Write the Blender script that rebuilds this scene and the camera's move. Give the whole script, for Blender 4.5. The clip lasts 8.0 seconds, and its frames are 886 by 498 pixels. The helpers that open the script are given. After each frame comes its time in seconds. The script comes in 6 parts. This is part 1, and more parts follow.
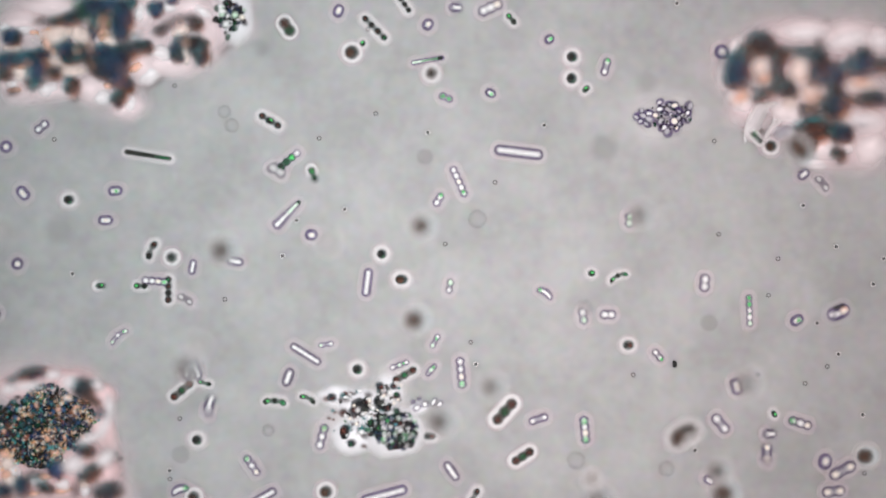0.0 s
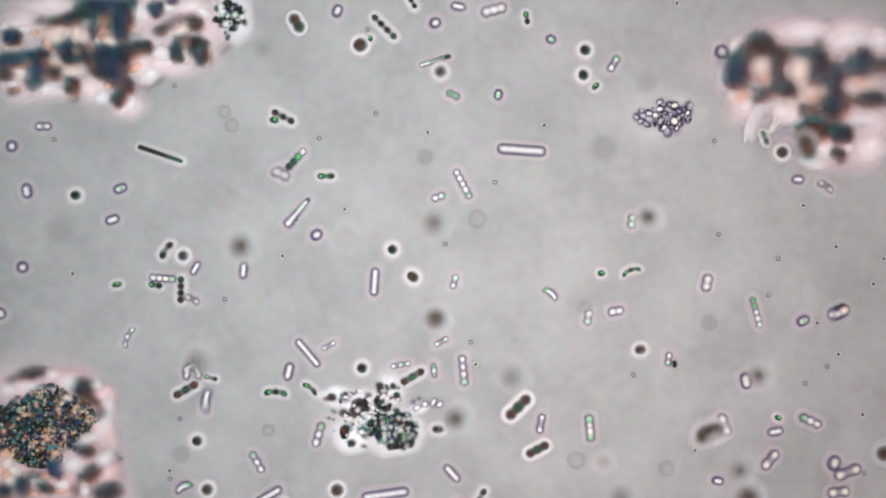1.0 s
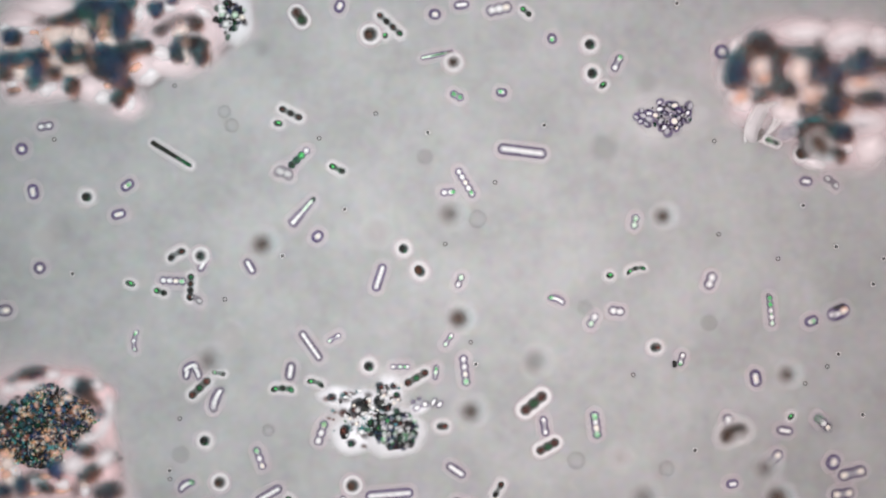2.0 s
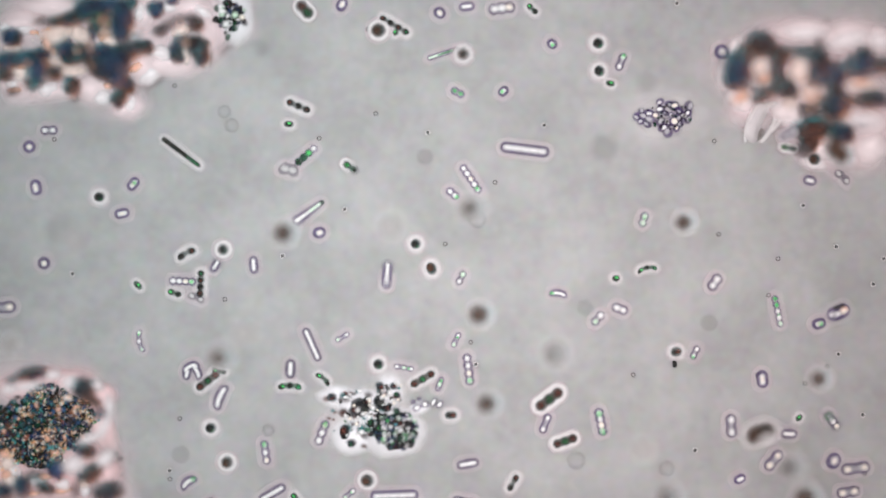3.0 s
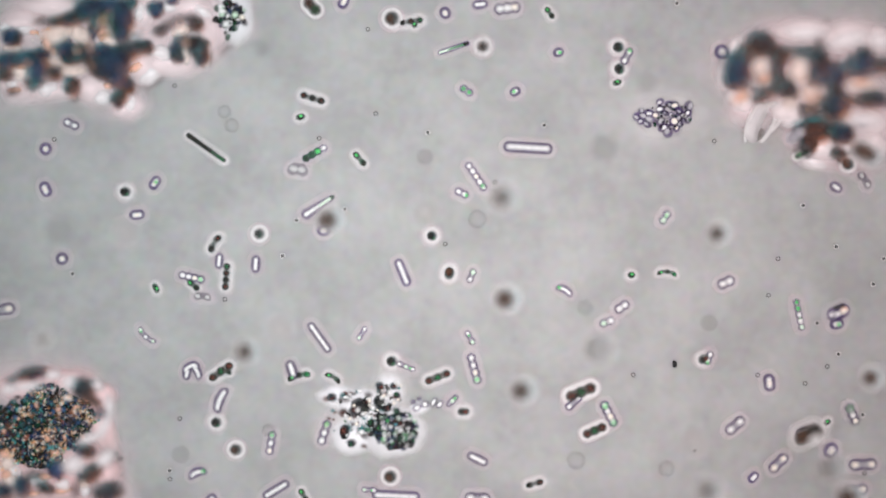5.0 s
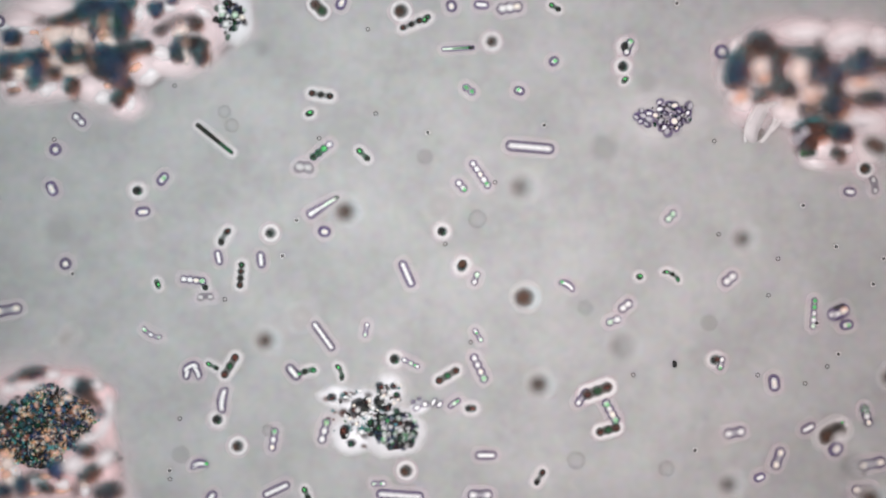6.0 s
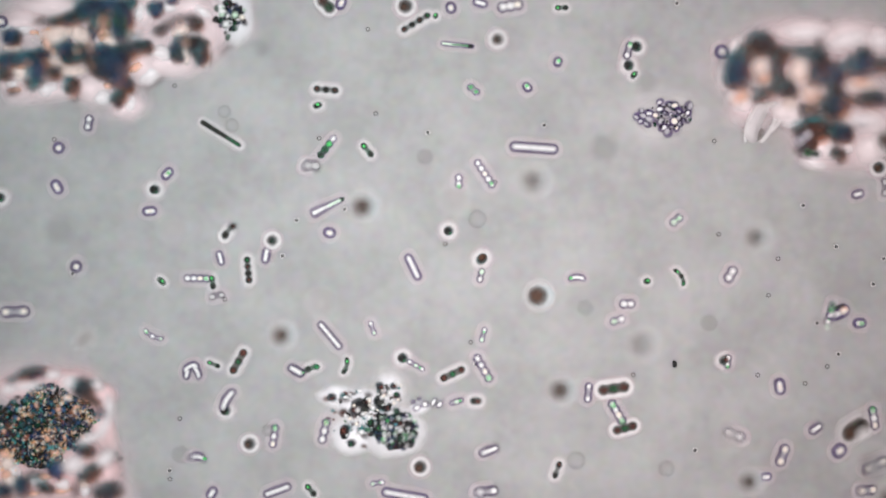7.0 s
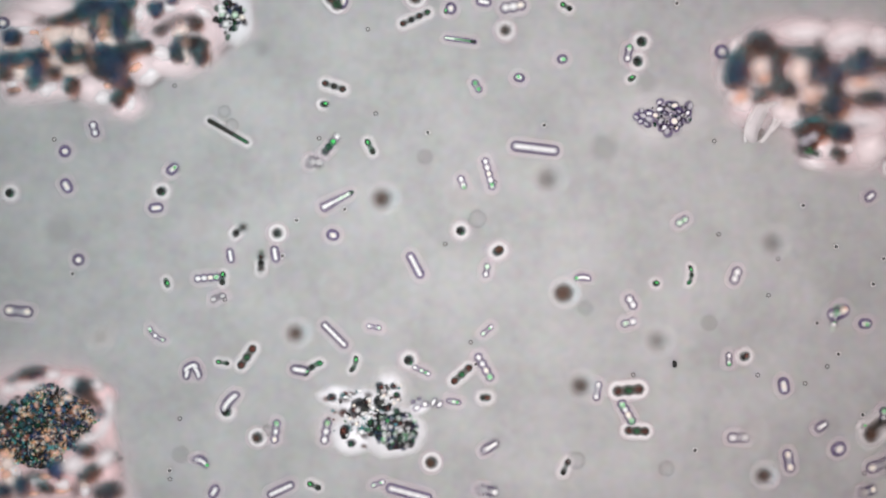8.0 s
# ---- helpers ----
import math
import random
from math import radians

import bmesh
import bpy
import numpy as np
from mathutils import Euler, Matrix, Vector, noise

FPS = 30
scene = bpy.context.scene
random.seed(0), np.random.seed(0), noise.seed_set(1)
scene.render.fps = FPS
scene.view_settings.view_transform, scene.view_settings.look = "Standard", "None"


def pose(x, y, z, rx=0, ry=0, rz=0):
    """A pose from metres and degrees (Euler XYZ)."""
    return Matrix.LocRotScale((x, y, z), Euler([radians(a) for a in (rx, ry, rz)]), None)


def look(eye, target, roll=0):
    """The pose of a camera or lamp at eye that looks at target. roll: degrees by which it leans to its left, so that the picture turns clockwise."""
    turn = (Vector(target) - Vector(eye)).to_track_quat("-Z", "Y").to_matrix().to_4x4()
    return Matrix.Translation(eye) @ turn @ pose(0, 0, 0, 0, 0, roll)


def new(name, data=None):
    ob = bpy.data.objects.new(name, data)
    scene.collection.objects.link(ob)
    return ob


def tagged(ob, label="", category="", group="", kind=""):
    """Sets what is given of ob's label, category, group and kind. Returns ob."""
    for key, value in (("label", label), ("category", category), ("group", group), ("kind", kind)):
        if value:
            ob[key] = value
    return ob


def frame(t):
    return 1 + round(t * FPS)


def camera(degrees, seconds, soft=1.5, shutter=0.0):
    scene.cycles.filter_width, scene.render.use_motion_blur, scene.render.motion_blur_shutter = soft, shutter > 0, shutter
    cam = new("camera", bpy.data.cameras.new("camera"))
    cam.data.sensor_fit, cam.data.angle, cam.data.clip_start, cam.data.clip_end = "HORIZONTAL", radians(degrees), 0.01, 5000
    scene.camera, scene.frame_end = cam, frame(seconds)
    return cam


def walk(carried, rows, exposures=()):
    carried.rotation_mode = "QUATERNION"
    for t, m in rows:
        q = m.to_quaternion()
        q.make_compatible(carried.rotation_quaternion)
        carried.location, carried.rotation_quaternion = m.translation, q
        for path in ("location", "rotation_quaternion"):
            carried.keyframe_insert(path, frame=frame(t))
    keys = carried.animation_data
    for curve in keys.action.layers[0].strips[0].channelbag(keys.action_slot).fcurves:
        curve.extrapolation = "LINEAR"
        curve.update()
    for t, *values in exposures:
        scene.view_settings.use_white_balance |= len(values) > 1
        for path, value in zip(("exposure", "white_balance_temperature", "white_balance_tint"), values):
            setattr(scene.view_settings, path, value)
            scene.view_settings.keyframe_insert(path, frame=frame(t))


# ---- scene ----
# A drop of water between glass, seen through a microscope, built about two thousand times its size.
# Plan units are 0.2 mm; u runs right from 0 to 1568, v runs down from 0 to 882, heights count up from the slide.
S = 0.0002
FOCUS = 9.0
cam = camera(20, 8.0, soft=1.8)
D = 784 * S / math.tan(radians(10))
walk(cam, [(0.0, pose(0, 0, D + FOCUS * S)), (8.0, pose(0, 0, D + FOCUS * S))])
# the objective's wide opening: only a thin layer is sharp
cam.data.dof.use_dof = True
cam.data.dof.focus_distance = D
cam.data.dof.aperture_fstop = cam.data.lens / 1000 / (2 * 0.62)

# ---- light: an even bright field with a broad lamp over the stage ----
scene.view_settings.exposure = 0.0
world = bpy.data.worlds.new("bright_field")
scene.world = world
world.use_nodes = True
world.node_tree.nodes["Background"].inputs["Color"].default_value = (0.995, 0.98, 0.995, 1)
world.node_tree.nodes["Background"].inputs["Strength"].default_value = 0.47
# the condenser's beam, cool on one side and rosy on the other
for x, y, watts, colour in ((-0.042, 0.018, 42.0, (0.66, 0.965, 1.0)), (0.034, -0.011, 60.0, (1.0, 0.785, 0.77))):
    lamp = new("condenser_lamp", bpy.data.lights.new("condenser_lamp", "SPOT"))
    lamp.data.spot_size, lamp.data.spot_blend, lamp.data.shadow_soft_size = radians(17.2), 1.0, 0.12
    lamp.data.energy, lamp.data.color = watts, colour
    lamp.matrix_world = look((x, y, 1.5), (x, y, 0))


def place(u, v, h):
    """The world place of plan point u, v at height h, as seen down the microscope's axis."""
    f = 1 - (h - FOCUS) * S / D
    return Vector(((u - 784) * S * f, (441 - v) * S * f, h * S))


def drift(h, *rows, lean=()):
    """Rows for walk(): seconds, u, v, turn in degrees and, where a cell sinks or rises, a height of its own instead of h.
    lean: seconds and the degrees by which a tumbling cell has tipped on end then; it lies flat at its other rows."""
    out, tips = [], dict(lean)
    for t, u, v, a, *own in rows:
        out.append((t, Matrix.Translation(place(u, v, own[0] if own else h)) @ pose(0, 0, 0, 0, tips.get(t, 0), a)))
    return out


# ---- materials ----
def paint(name, dark, light, size, rough=0.5, cover=1.0, bump=0.0, spread=0.0, fine=None, thick=None):
    """A surface that varies between two colours in patches of that size, in plan units, with finer grain in it.
    cover: how dense it is; thick: the power by which a dome's density follows its height."""
    m = bpy.data.materials.new(name)
    m.use_nodes = True
    nt = m.node_tree
    n, link = nt.nodes, nt.links.new
    bsdf, out = n["Principled BSDF"], n["Material Output"]
    coord = n.new("ShaderNodeTexCoord")
    big = n.new("ShaderNodeTexNoise")
    big.inputs["Scale"].default_value = 1 / (size * S)
    big.inputs["Detail"].default_value = 3
    small = n.new("ShaderNodeTexNoise")
    small.inputs["Scale"].default_value = 1 / ((fine or size / 5) * S)
    small.inputs["Detail"].default_value = 2
    link(coord.outputs["Object"], big.inputs["Vector"])
    link(coord.outputs["Object"], small.inputs["Vector"])
    add = n.new("ShaderNodeMath")
    add.operation = "MULTIPLY_ADD"
    add.inputs[1].default_value = 0.4
    link(small.outputs["Fac"], add.inputs[0])
    link(big.outputs["Fac"], add.inputs[2])
    ramp = n.new("ShaderNodeValToRGB")
    ramp.color_ramp.elements[0].position, ramp.color_ramp.elements[1].position = 0.54, 0.86
    ramp.color_ramp.elements[0].color, ramp.color_ramp.elements[1].color = (*dark, 1), (*light, 1)
    link(add.outputs[0], ramp.inputs["Fac"])
    colour = ramp.outputs["Color"]
    if spread:
        info = n.new("ShaderNodeObjectInfo")
        hsv = n.new("ShaderNodeHueSaturation")
        span = n.new("ShaderNodeMapRange")
        span.inputs["To Min"].default_value, span.inputs["To Max"].default_value = 1 - spread, 1 + spread
        link(info.outputs["Random"], span.inputs["Value"])
        link(span.outputs["Result"], hsv.inputs["Value"])
        link(colour, hsv.inputs["Color"])
        colour = hsv.outputs["Color"]
    link(colour, bsdf.inputs["Base Color"])
    bsdf.inputs["Roughness"].default_value = rough
    bsdf.inputs["Specular IOR Level"].default_value = 0.15
    if bump:
        b = n.new("ShaderNodeBump")
        b.inputs["Strength"].default_value, b.inputs["Distance"].default_value = bump, 2 * S
        link(small.outputs["Fac"], b.inputs["Height"])
        link(b.outputs["Normal"], bsdf.inputs["Normal"])
    if cover < 1 or thick is not None:
        clear = n.new("ShaderNodeBsdfTransparent")
        mix = n.new("ShaderNodeMixShader")
        mix.inputs["Fac"].default_value = cover
        link(clear.outputs[0], mix.inputs[1])
        link(bsdf.outputs[0], mix.inputs[2])
        link(mix.outputs[0], out.inputs["Surface"])
        if thick is not None:
            axes = n.new("ShaderNodeSeparateXYZ")
            link(coord.outputs["Generated"], axes.inputs[0])
            power = n.new("ShaderNodeMath")
            power.operation, power.use_clamp = "POWER", True
            power.inputs[1].default_value = thick
            link(axes.outputs["Z"], power.inputs[0])
            dense = n.new("ShaderNodeMath")
            dense.operation, dense.inputs[1].default_value = "MULTIPLY", cover
            link(power.outputs[0], dense.inputs[0])
            link(dense.outputs[0], mix.inputs["Fac"])
    return m


M_SHEATH = paint("clear_slime", (0.93, 0.88, 0.88), (0.98, 0.95, 0.95), 30, 0.6, 0.74)
M_RIM = paint("grey_wall", (0.20, 0.18, 0.22), (0.29, 0.27, 0.30), 14, 0.4, 0.42, spread=0.15)
M_CORE = paint("clear_core", (0.88, 0.86, 0.86), (1.0, 0.98, 0.98), 10, 0.4)
M_CREAM = paint("cream_core", (0.92, 0.76, 0.64), (1.0, 0.95, 0.90), 10, 0.4)
M_GRAIN = paint("black_grain", (0.006, 0.010, 0.008), (0.045, 0.028, 0.022), 7, 0.4, 0.74, spread=0.4)
M_PLUM = paint("plum_wall", (0.045, 0.032, 0.065), (0.11, 0.09, 0.145), 9, 0.4, 0.75, spread=0.3)
M_BROWN = paint("brown_body", (0.065, 0.016, 0.012), (0.180, 0.060, 0.042), 8, 0.4, 0.82)
M_GREEN = paint("leaf_green", (0.06, 0.24, 0.08), (0.20, 0.50, 0.20), 10, 0.4, spread=0.3)
M_DEEP = paint("deep_green", (0.004, 0.040, 0.022), (0.020, 0.120, 0.055), 8, 0.4, 0.75, spread=0.3)
M_NAVY = paint("navy_crust", (0.006, 0.012, 0.022), (0.030, 0.042, 0.060), 18, 0.5, 0.66, bump=0.3, spread=0.4)
M_UMBER = paint("umber_crust", (0.022, 0.012, 0.010), (0.085, 0.050, 0.038), 18, 0.5, 0.75, bump=0.3, spread=0.4)
M_TEAL = paint("teal_crust", (0.008, 0.035, 0.045), (0.035, 0.120, 0.120), 14, 0.5, 0.7, bump=0.3, spread=0.4)
M_ORANGE = paint("orange_grit", (0.70, 0.30, 0.12), (1.0, 0.66, 0.42), 6, 0.5, spread=0.3)
M_CYAN = paint("teal_glint", (0.04, 0.24, 0.26), (0.14, 0.50, 0.48), 6, 0.4, spread=0.3)
M_BLUE = paint("blue_crust", (0.015, 0.035, 0.09), (0.06, 0.11, 0.21), 10, 0.4, spread=0.4)
M_SPECK = paint("black_dust", (0.012, 0.012, 0.012), (0.04, 0.04, 0.04), 5, 0.6)
M_GREYSPECK = paint("grey_dust", (0.14, 0.13, 0.13), (0.20, 0.19, 0.19), 5, 0.6, 0.42)

# layers of the cells and soft grains: densest where they are thickest
# the first four paint the bright optical halo; some serve as slime elsewhere
K_VEIL = paint("outer_halo", (0.98, 0.72, 0.80), (1.0, 0.86, 0.91), 26, 0.6, 0.26, thick=0.5)
K_THIN = paint("thin_halo_slime", (0.86, 0.80, 0.83), (0.96, 0.92, 0.93), 26, 0.6, 0.48, thick=0.6)
K_SHEATH = paint("white_halo", (0.94, 0.90, 0.90), (1.0, 0.97, 0.98), 26, 0.6, 0.80, thick=0.6)
K_BLEAR = paint("blear_halo_slime", (0.92, 0.87, 0.87), (1.0, 0.95, 0.95), 30, 0.6, 0.55, thick=2.0)
K_DUSK = paint("dusky_skin", (0.075, 0.110, 0.110), (0.125, 0.160, 0.160), 10, 0.4, 0.40, spread=0.2, thick=0.6)
K_DARK = paint("dark_body", (0.024, 0.032, 0.028), (0.085, 0.076, 0.064), 6, 0.4, 0.80, spread=0.3, thick=0.8)
K_PINE = paint("pine_body", (0.006, 0.038, 0.022), (0.030, 0.110, 0.055), 8, 0.4, 0.84, spread=0.3, thick=0.8)
K_PETROL = paint("petrol_body", (0.010, 0.030, 0.034), (0.040, 0.072, 0.072), 10, 0.4, 0.74, spread=0.2, thick=0.9)
K_BLACK = paint("black_grain", (0.004, 0.008, 0.007), (0.026, 0.020, 0.016), 7, 0.4, 0.84, spread=0.4, thick=0.9)
K_RUST = paint("rust_grain", (0.085, 0.016, 0.010), (0.200, 0.055, 0.036), 6, 0.4, 0.74, spread=0.3, thick=1.2)
K_MOSS = paint("moss_grain", (0.005, 0.090, 0.030), (0.030, 0.260, 0.095), 6, 0.4, 0.82, spread=0.3, thick=1.1)
K_LEAF = paint("leaf_green", (0.03, 0.52, 0.09), (0.20, 0.86, 0.30), 6, 0.4, 0.92, spread=0.2, thick=1.1)
K_MINT = paint("mint_green", (0.62, 0.86, 0.64), (0.90, 1.0, 0.88), 5, 0.4, 0.88, spread=0.15, thick=1.1)
K_SKIN = paint("violet_skin", (0.20, 0.16, 0.24), (0.29, 0.25, 0.32), 14, 0.4, 0.34, spread=0.2, thick=0.6)
K_WALL = paint("violet_wall", (0.030, 0.010, 0.098), (0.086, 0.046, 0.185), 10, 0.4, 0.76, spread=0.35, thick=0.4)
K_LILAC = paint("lilac_wall", (0.070, 0.036, 0.140), (0.140, 0.092, 0.220), 10, 0.4, 0.66, spread=0.3, thick=0.4)
K_RIM = paint("grey_wall", (0.10, 0.085, 0.125), (0.18, 0.16, 0.20), 14, 0.4, 0.58, spread=0.2, thick=0.4)
# the next four also paint the bright highlights inside clear cells
K_GLEAM = paint("milky_gleam", (0.58, 0.56, 0.60), (0.76, 0.74, 0.76), 8, 0.4, 0.62, thick=1.4)
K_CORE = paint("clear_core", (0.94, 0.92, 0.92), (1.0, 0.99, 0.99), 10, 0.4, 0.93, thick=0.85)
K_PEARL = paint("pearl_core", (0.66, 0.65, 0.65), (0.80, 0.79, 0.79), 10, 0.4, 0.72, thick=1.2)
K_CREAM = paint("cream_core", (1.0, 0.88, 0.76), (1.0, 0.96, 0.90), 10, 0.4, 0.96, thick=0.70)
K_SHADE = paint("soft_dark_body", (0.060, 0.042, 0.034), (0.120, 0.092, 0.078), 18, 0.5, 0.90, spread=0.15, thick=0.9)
K_INK = paint("ink_body", (0.016, 0.015, 0.013), (0.056, 0.042, 0.034), 8, 0.5, 0.86, spread=0.3, thick=0.8)
K_AQUA = paint("bluish_fringe", (0.62, 0.86, 0.92), (0.80, 0.96, 1.0), 20, 0.6, 0.28, thick=0.9)
K_SEPIA = paint("sepia_body", (0.080, 0.030, 0.015), (0.170, 0.080, 0.048), 12, 0.5, 0.84, spread=0.2, thick=0.9)
K_GHOST = paint("grey_body", (0.15, 0.115, 0.095), (0.20, 0.165, 0.145), 20, 0.5, 0.40, thick=1.2)
# soft bodies of the debris
D_NAVY = paint("navy_debris", (0.007, 0.016, 0.044), (0.046, 0.078, 0.155), 9, 0.5, 0.94, spread=0.3, thick=1.1)
D_INK = paint("ink_debris", (0.009, 0.011, 0.018), (0.062, 0.050, 0.056), 9, 0.5, 0.94, spread=0.3, thick=1.1)
D_UMBER = paint("umber_debris", (0.040, 0.015, 0.012), (0.145, 0.068, 0.052), 9, 0.5, 0.93, spread=0.3, thick=1.2)
D_TEAL = paint("teal_debris", (0.014, 0.095, 0.110), (0.075, 0.260, 0.260), 10, 0.5, 0.80, spread=0.3, thick=1.2)
D_BLUE = paint("blue_debris", (0.006, 0.018, 0.070), (0.034, 0.070, 0.190), 10, 0.5, 0.96, spread=0.3, thick=1.0)
D_DIM = paint("dim_debris", (0.080, 0.062, 0.066), (0.170, 0.145, 0.145), 12, 0.5, 0.78, spread=0.3, thick=1.2)
# these two paint the lens's colour fringes round dark grains, and loose bits
D_RUSTY = paint("rusty_fringe_and_bits", (0.54, 0.14, 0.06), (0.92, 0.42, 0.24), 9, 0.5, 0.56, spread=0.3, thick=1.1)
D_SEA = paint("sea_fringe_and_bits", (0.06, 0.31, 0.36), (0.26, 0.58, 0.60), 9, 0.5, 0.68, spread=0.3, thick=1.1)
# pale slime colours from here to the haze also paint the debris's glow
D_AMBER = paint("amber_glow_fill", (0.94, 0.46, 0.32), (1.0, 0.76, 0.62), 7, 0.5, 0.88, spread=0.15, thick=1.1)
D_CREAM = paint("cream_glow_slime", (1.0, 0.76, 0.68), (1.0, 0.94, 0.90), 9, 0.5, 1.0, spread=0.1, thick=1.2)
D_WHITE = paint("white_glow_slime", (1.0, 0.91, 0.93), (1.0, 0.98, 0.99), 16, 0.6, 1.0, thick=1.8)
D_PINK = paint("pink_glow_slime", (1.0, 0.78, 0.80), (1.0, 0.91, 0.92), 18, 0.6, 1.0, thick=1.8)
D_ROSE = paint("rose_glow_slime", (1.0, 0.64, 0.65), (1.0, 0.84, 0.84), 16, 0.6, 1.0, thick=1.9)
D_BLUSH = paint("blush_glow_slime", (1.0, 0.85, 0.86), (1.0, 0.94, 0.95), 18, 0.6, 1.0, thick=1.8)
D_HAZE = paint("thin_haze_slime", (0.98, 0.78, 0.81), (1.0, 0.88, 0.90), 30, 0.6, 0.75, thick=2.2)
D_CLOUD = paint("lavender_slime", (0.95, 0.92, 0.97), (1.0, 0.99, 1.0), 26, 0.6, 0.98, thick=0.65)
G_BLACK = paint("granule_black", (0.003, 0.005, 0.006), (0.022, 0.014, 0.016), 5, 0.4, 0.97, spread=0.4, thick=0.32)


def slide_glass():
    """The milky glass: faint grey clouds and a fine mottling."""
    m = paint("milky_glass", (0.355, 0.352, 0.352), (0.440, 0.436, 0.437), 150, 0.35, fine=22)
    n, link = m.node_tree.nodes, m.node_tree.links.new
    bsdf = n["Principled BSDF"]
    old = bsdf.inputs["Base Color"].links[0].from_socket
    coord = n.new("ShaderNodeTexCoord")
    mottle = n.new("ShaderNodeTexNoise")
    mottle.inputs["Scale"].default_value = 1 / (17 * S)
    mottle.inputs["Detail"].default_value = 2
    link(coord.outputs["Object"], mottle.inputs["Vector"])
    soften = n.new("ShaderNodeMix")
    soften.data_type = "RGBA"
    soften.inputs[0].default_value = 0.22
    soften.inputs[6].default_value = (1, 1, 1, 1)
    link(mottle.outputs["Color"], soften.inputs[7])
    lift = n.new("ShaderNodeMix")
    lift.data_type, lift.blend_type = "RGBA", "MULTIPLY"
    lift.inputs[0].default_value = 1.0
    link(old, lift.inputs[6])
    link(soften.outputs[2], lift.inputs[7])
    grain = n.new("ShaderNodeTexNoise")
    grain.inputs["Scale"].default_value = 1 / (8 * S)
    grain.inputs["Detail"].default_value = 1
    link(coord.outputs["Object"], grain.inputs["Vector"])
    span = n.new("ShaderNodeMapRange")
    span.inputs["From Min"].default_value, span.inputs["From Max"].default_value = 0.25, 0.75
    span.inputs["To Min"].default_value, span.inputs["To Max"].default_value = 0.93, 1.07
    link(grain.outputs["Fac"], span.inputs["Value"])
    speckle = n.new("ShaderNodeMix")
    speckle.data_type, speckle.blend_type, speckle.clamp_result = "RGBA", "MULTIPLY", False
    speckle.inputs[0].default_value = 1.0
    link(lift.outputs[2], speckle.inputs[6])
    link(span.outputs["Result"], speckle.inputs[7])
    bright = n.new("ShaderNodeMix")
    bright.data_type, bright.blend_type = "RGBA", "MULTIPLY"
    bright.clamp_result = False
    bright.inputs[0].default_value = 1.0
    bright.inputs[7].default_value = (1.08, 1.08, 1.08, 1)
    link(speckle.outputs[2], bright.inputs[6])
    link(bright.outputs[2], bsdf.inputs["Base Color"])
    return m


# ---- mesh helpers ----
def used(verts, faces):
    """Only the vertices that some face needs."""
    keep = sorted({i for f in faces for i in f})
    at = {i: k for k, i in enumerate(keep)}
    return [verts[i] for i in keep], [tuple(at[i] for i in f) for f in faces]


def mesh_of(name, verts, faces, material):
    me = bpy.data.meshes.new(name)
    me.from_pydata([(x * S, y * S, z * S) for x, y, z in verts], [], faces)
    me.materials.append(material)
    for p in me.polygons:
        p.use_smooth = True
    me.update()
    return me


def under(name, me, parent, label="", at=(0, 0, 0), turn=0.0, size=None):
    """One mesh as a part of its thing; at is in plan units, in the thing's space."""
    ob = new(name, me)
    ob.parent = parent
    ob.location = Vector(at) * S
    ob.rotation_euler = (0, 0, radians(turn))
    if size:
        ob.scale = size
    if label:
        ob["label"] = label
    return ob


def pod(length, width, beads=1, pinch=0.0, taper=0.0, bend=0.0, flat=0.6, lift=0.0, seg=14, rings=22, dome=False):
    """A round-ended tube along x, nipped in between its beads: vertices and faces. dome: the upper half alone."""
    half, r = length / 2, width / 2
    n = max(rings, beads * 9)
    verts, faces = [(-half, bend * 0.33 - bend, lift)], []
    for i in range(1, n):
        s = -math.cos(math.pi * i / n)
        x = half * s
        over = max(0.0, abs(x) - (half - r))
        rad = r * math.sqrt(max(0.0, 1 - (over / r) ** 2))
        rad *= 1 - pinch * (0.5 + 0.5 * math.cos(2 * math.pi * beads * (s + 1) / 2)) * (1 if over == 0 else 0.5)
        rad *= 1 + taper * s
        y = bend * (0.33 - s * s)
        for k in range(seg):
            a = 2 * math.pi * k / seg
            verts.append((x, y + rad * math.cos(a), lift + rad * flat * math.sin(a)))
    verts.append((half, bend * 0.33 - bend, lift))
    last = len(verts) - 1
    for k in range(seg):
        j = (k + 1) % seg
        faces.append((0, 1 + j, 1 + k))
        for i in range(n - 2):
            a = 1 + i * seg
            faces.append((a + k, a + j, a + seg + j, a + seg + k))
        b = 1 + (n - 2) * seg
        faces.append((last, b + k, b + j))
    if dome:
        faces = [f for f in faces if sum(verts[i][2] for i in f) / len(f) > lift + 1e-6]
        verts, faces = used(verts, faces)
    return verts, faces


def ring_mesh(name, r, tube, flat, material, seg=14, sides=8):
    """A ring lying flat."""
    verts, faces = [], []
    for i in range(seg):
        a = 2 * math.pi * i / seg
        for k in range(sides):
            b = 2 * math.pi * k / sides
            q = r + tube * math.cos(b)
            verts.append((q * math.cos(a), q * math.sin(a), tube * flat * math.sin(b)))
            i2, k2 = (i + 1) % seg, (k + 1) % sides
            faces.append((i * sides + k, i2 * sides + k, i2 * sides + k2, i * sides + k2))
    return mesh_of(name, verts, faces, material)


def cell(name, label, category, group="cells adrift in the liquid"):
    return tagged(new(name), label, category, group)


def bead_spots(length, width, beads):
    span = length - width
    return [0.0] if beads == 1 else [span * (i / (beads - 1) - 0.5) for i in range(beads)]


def bow(bend, length, x):
    s = 2 * x / length
    return bend * (0.33 - s * s)


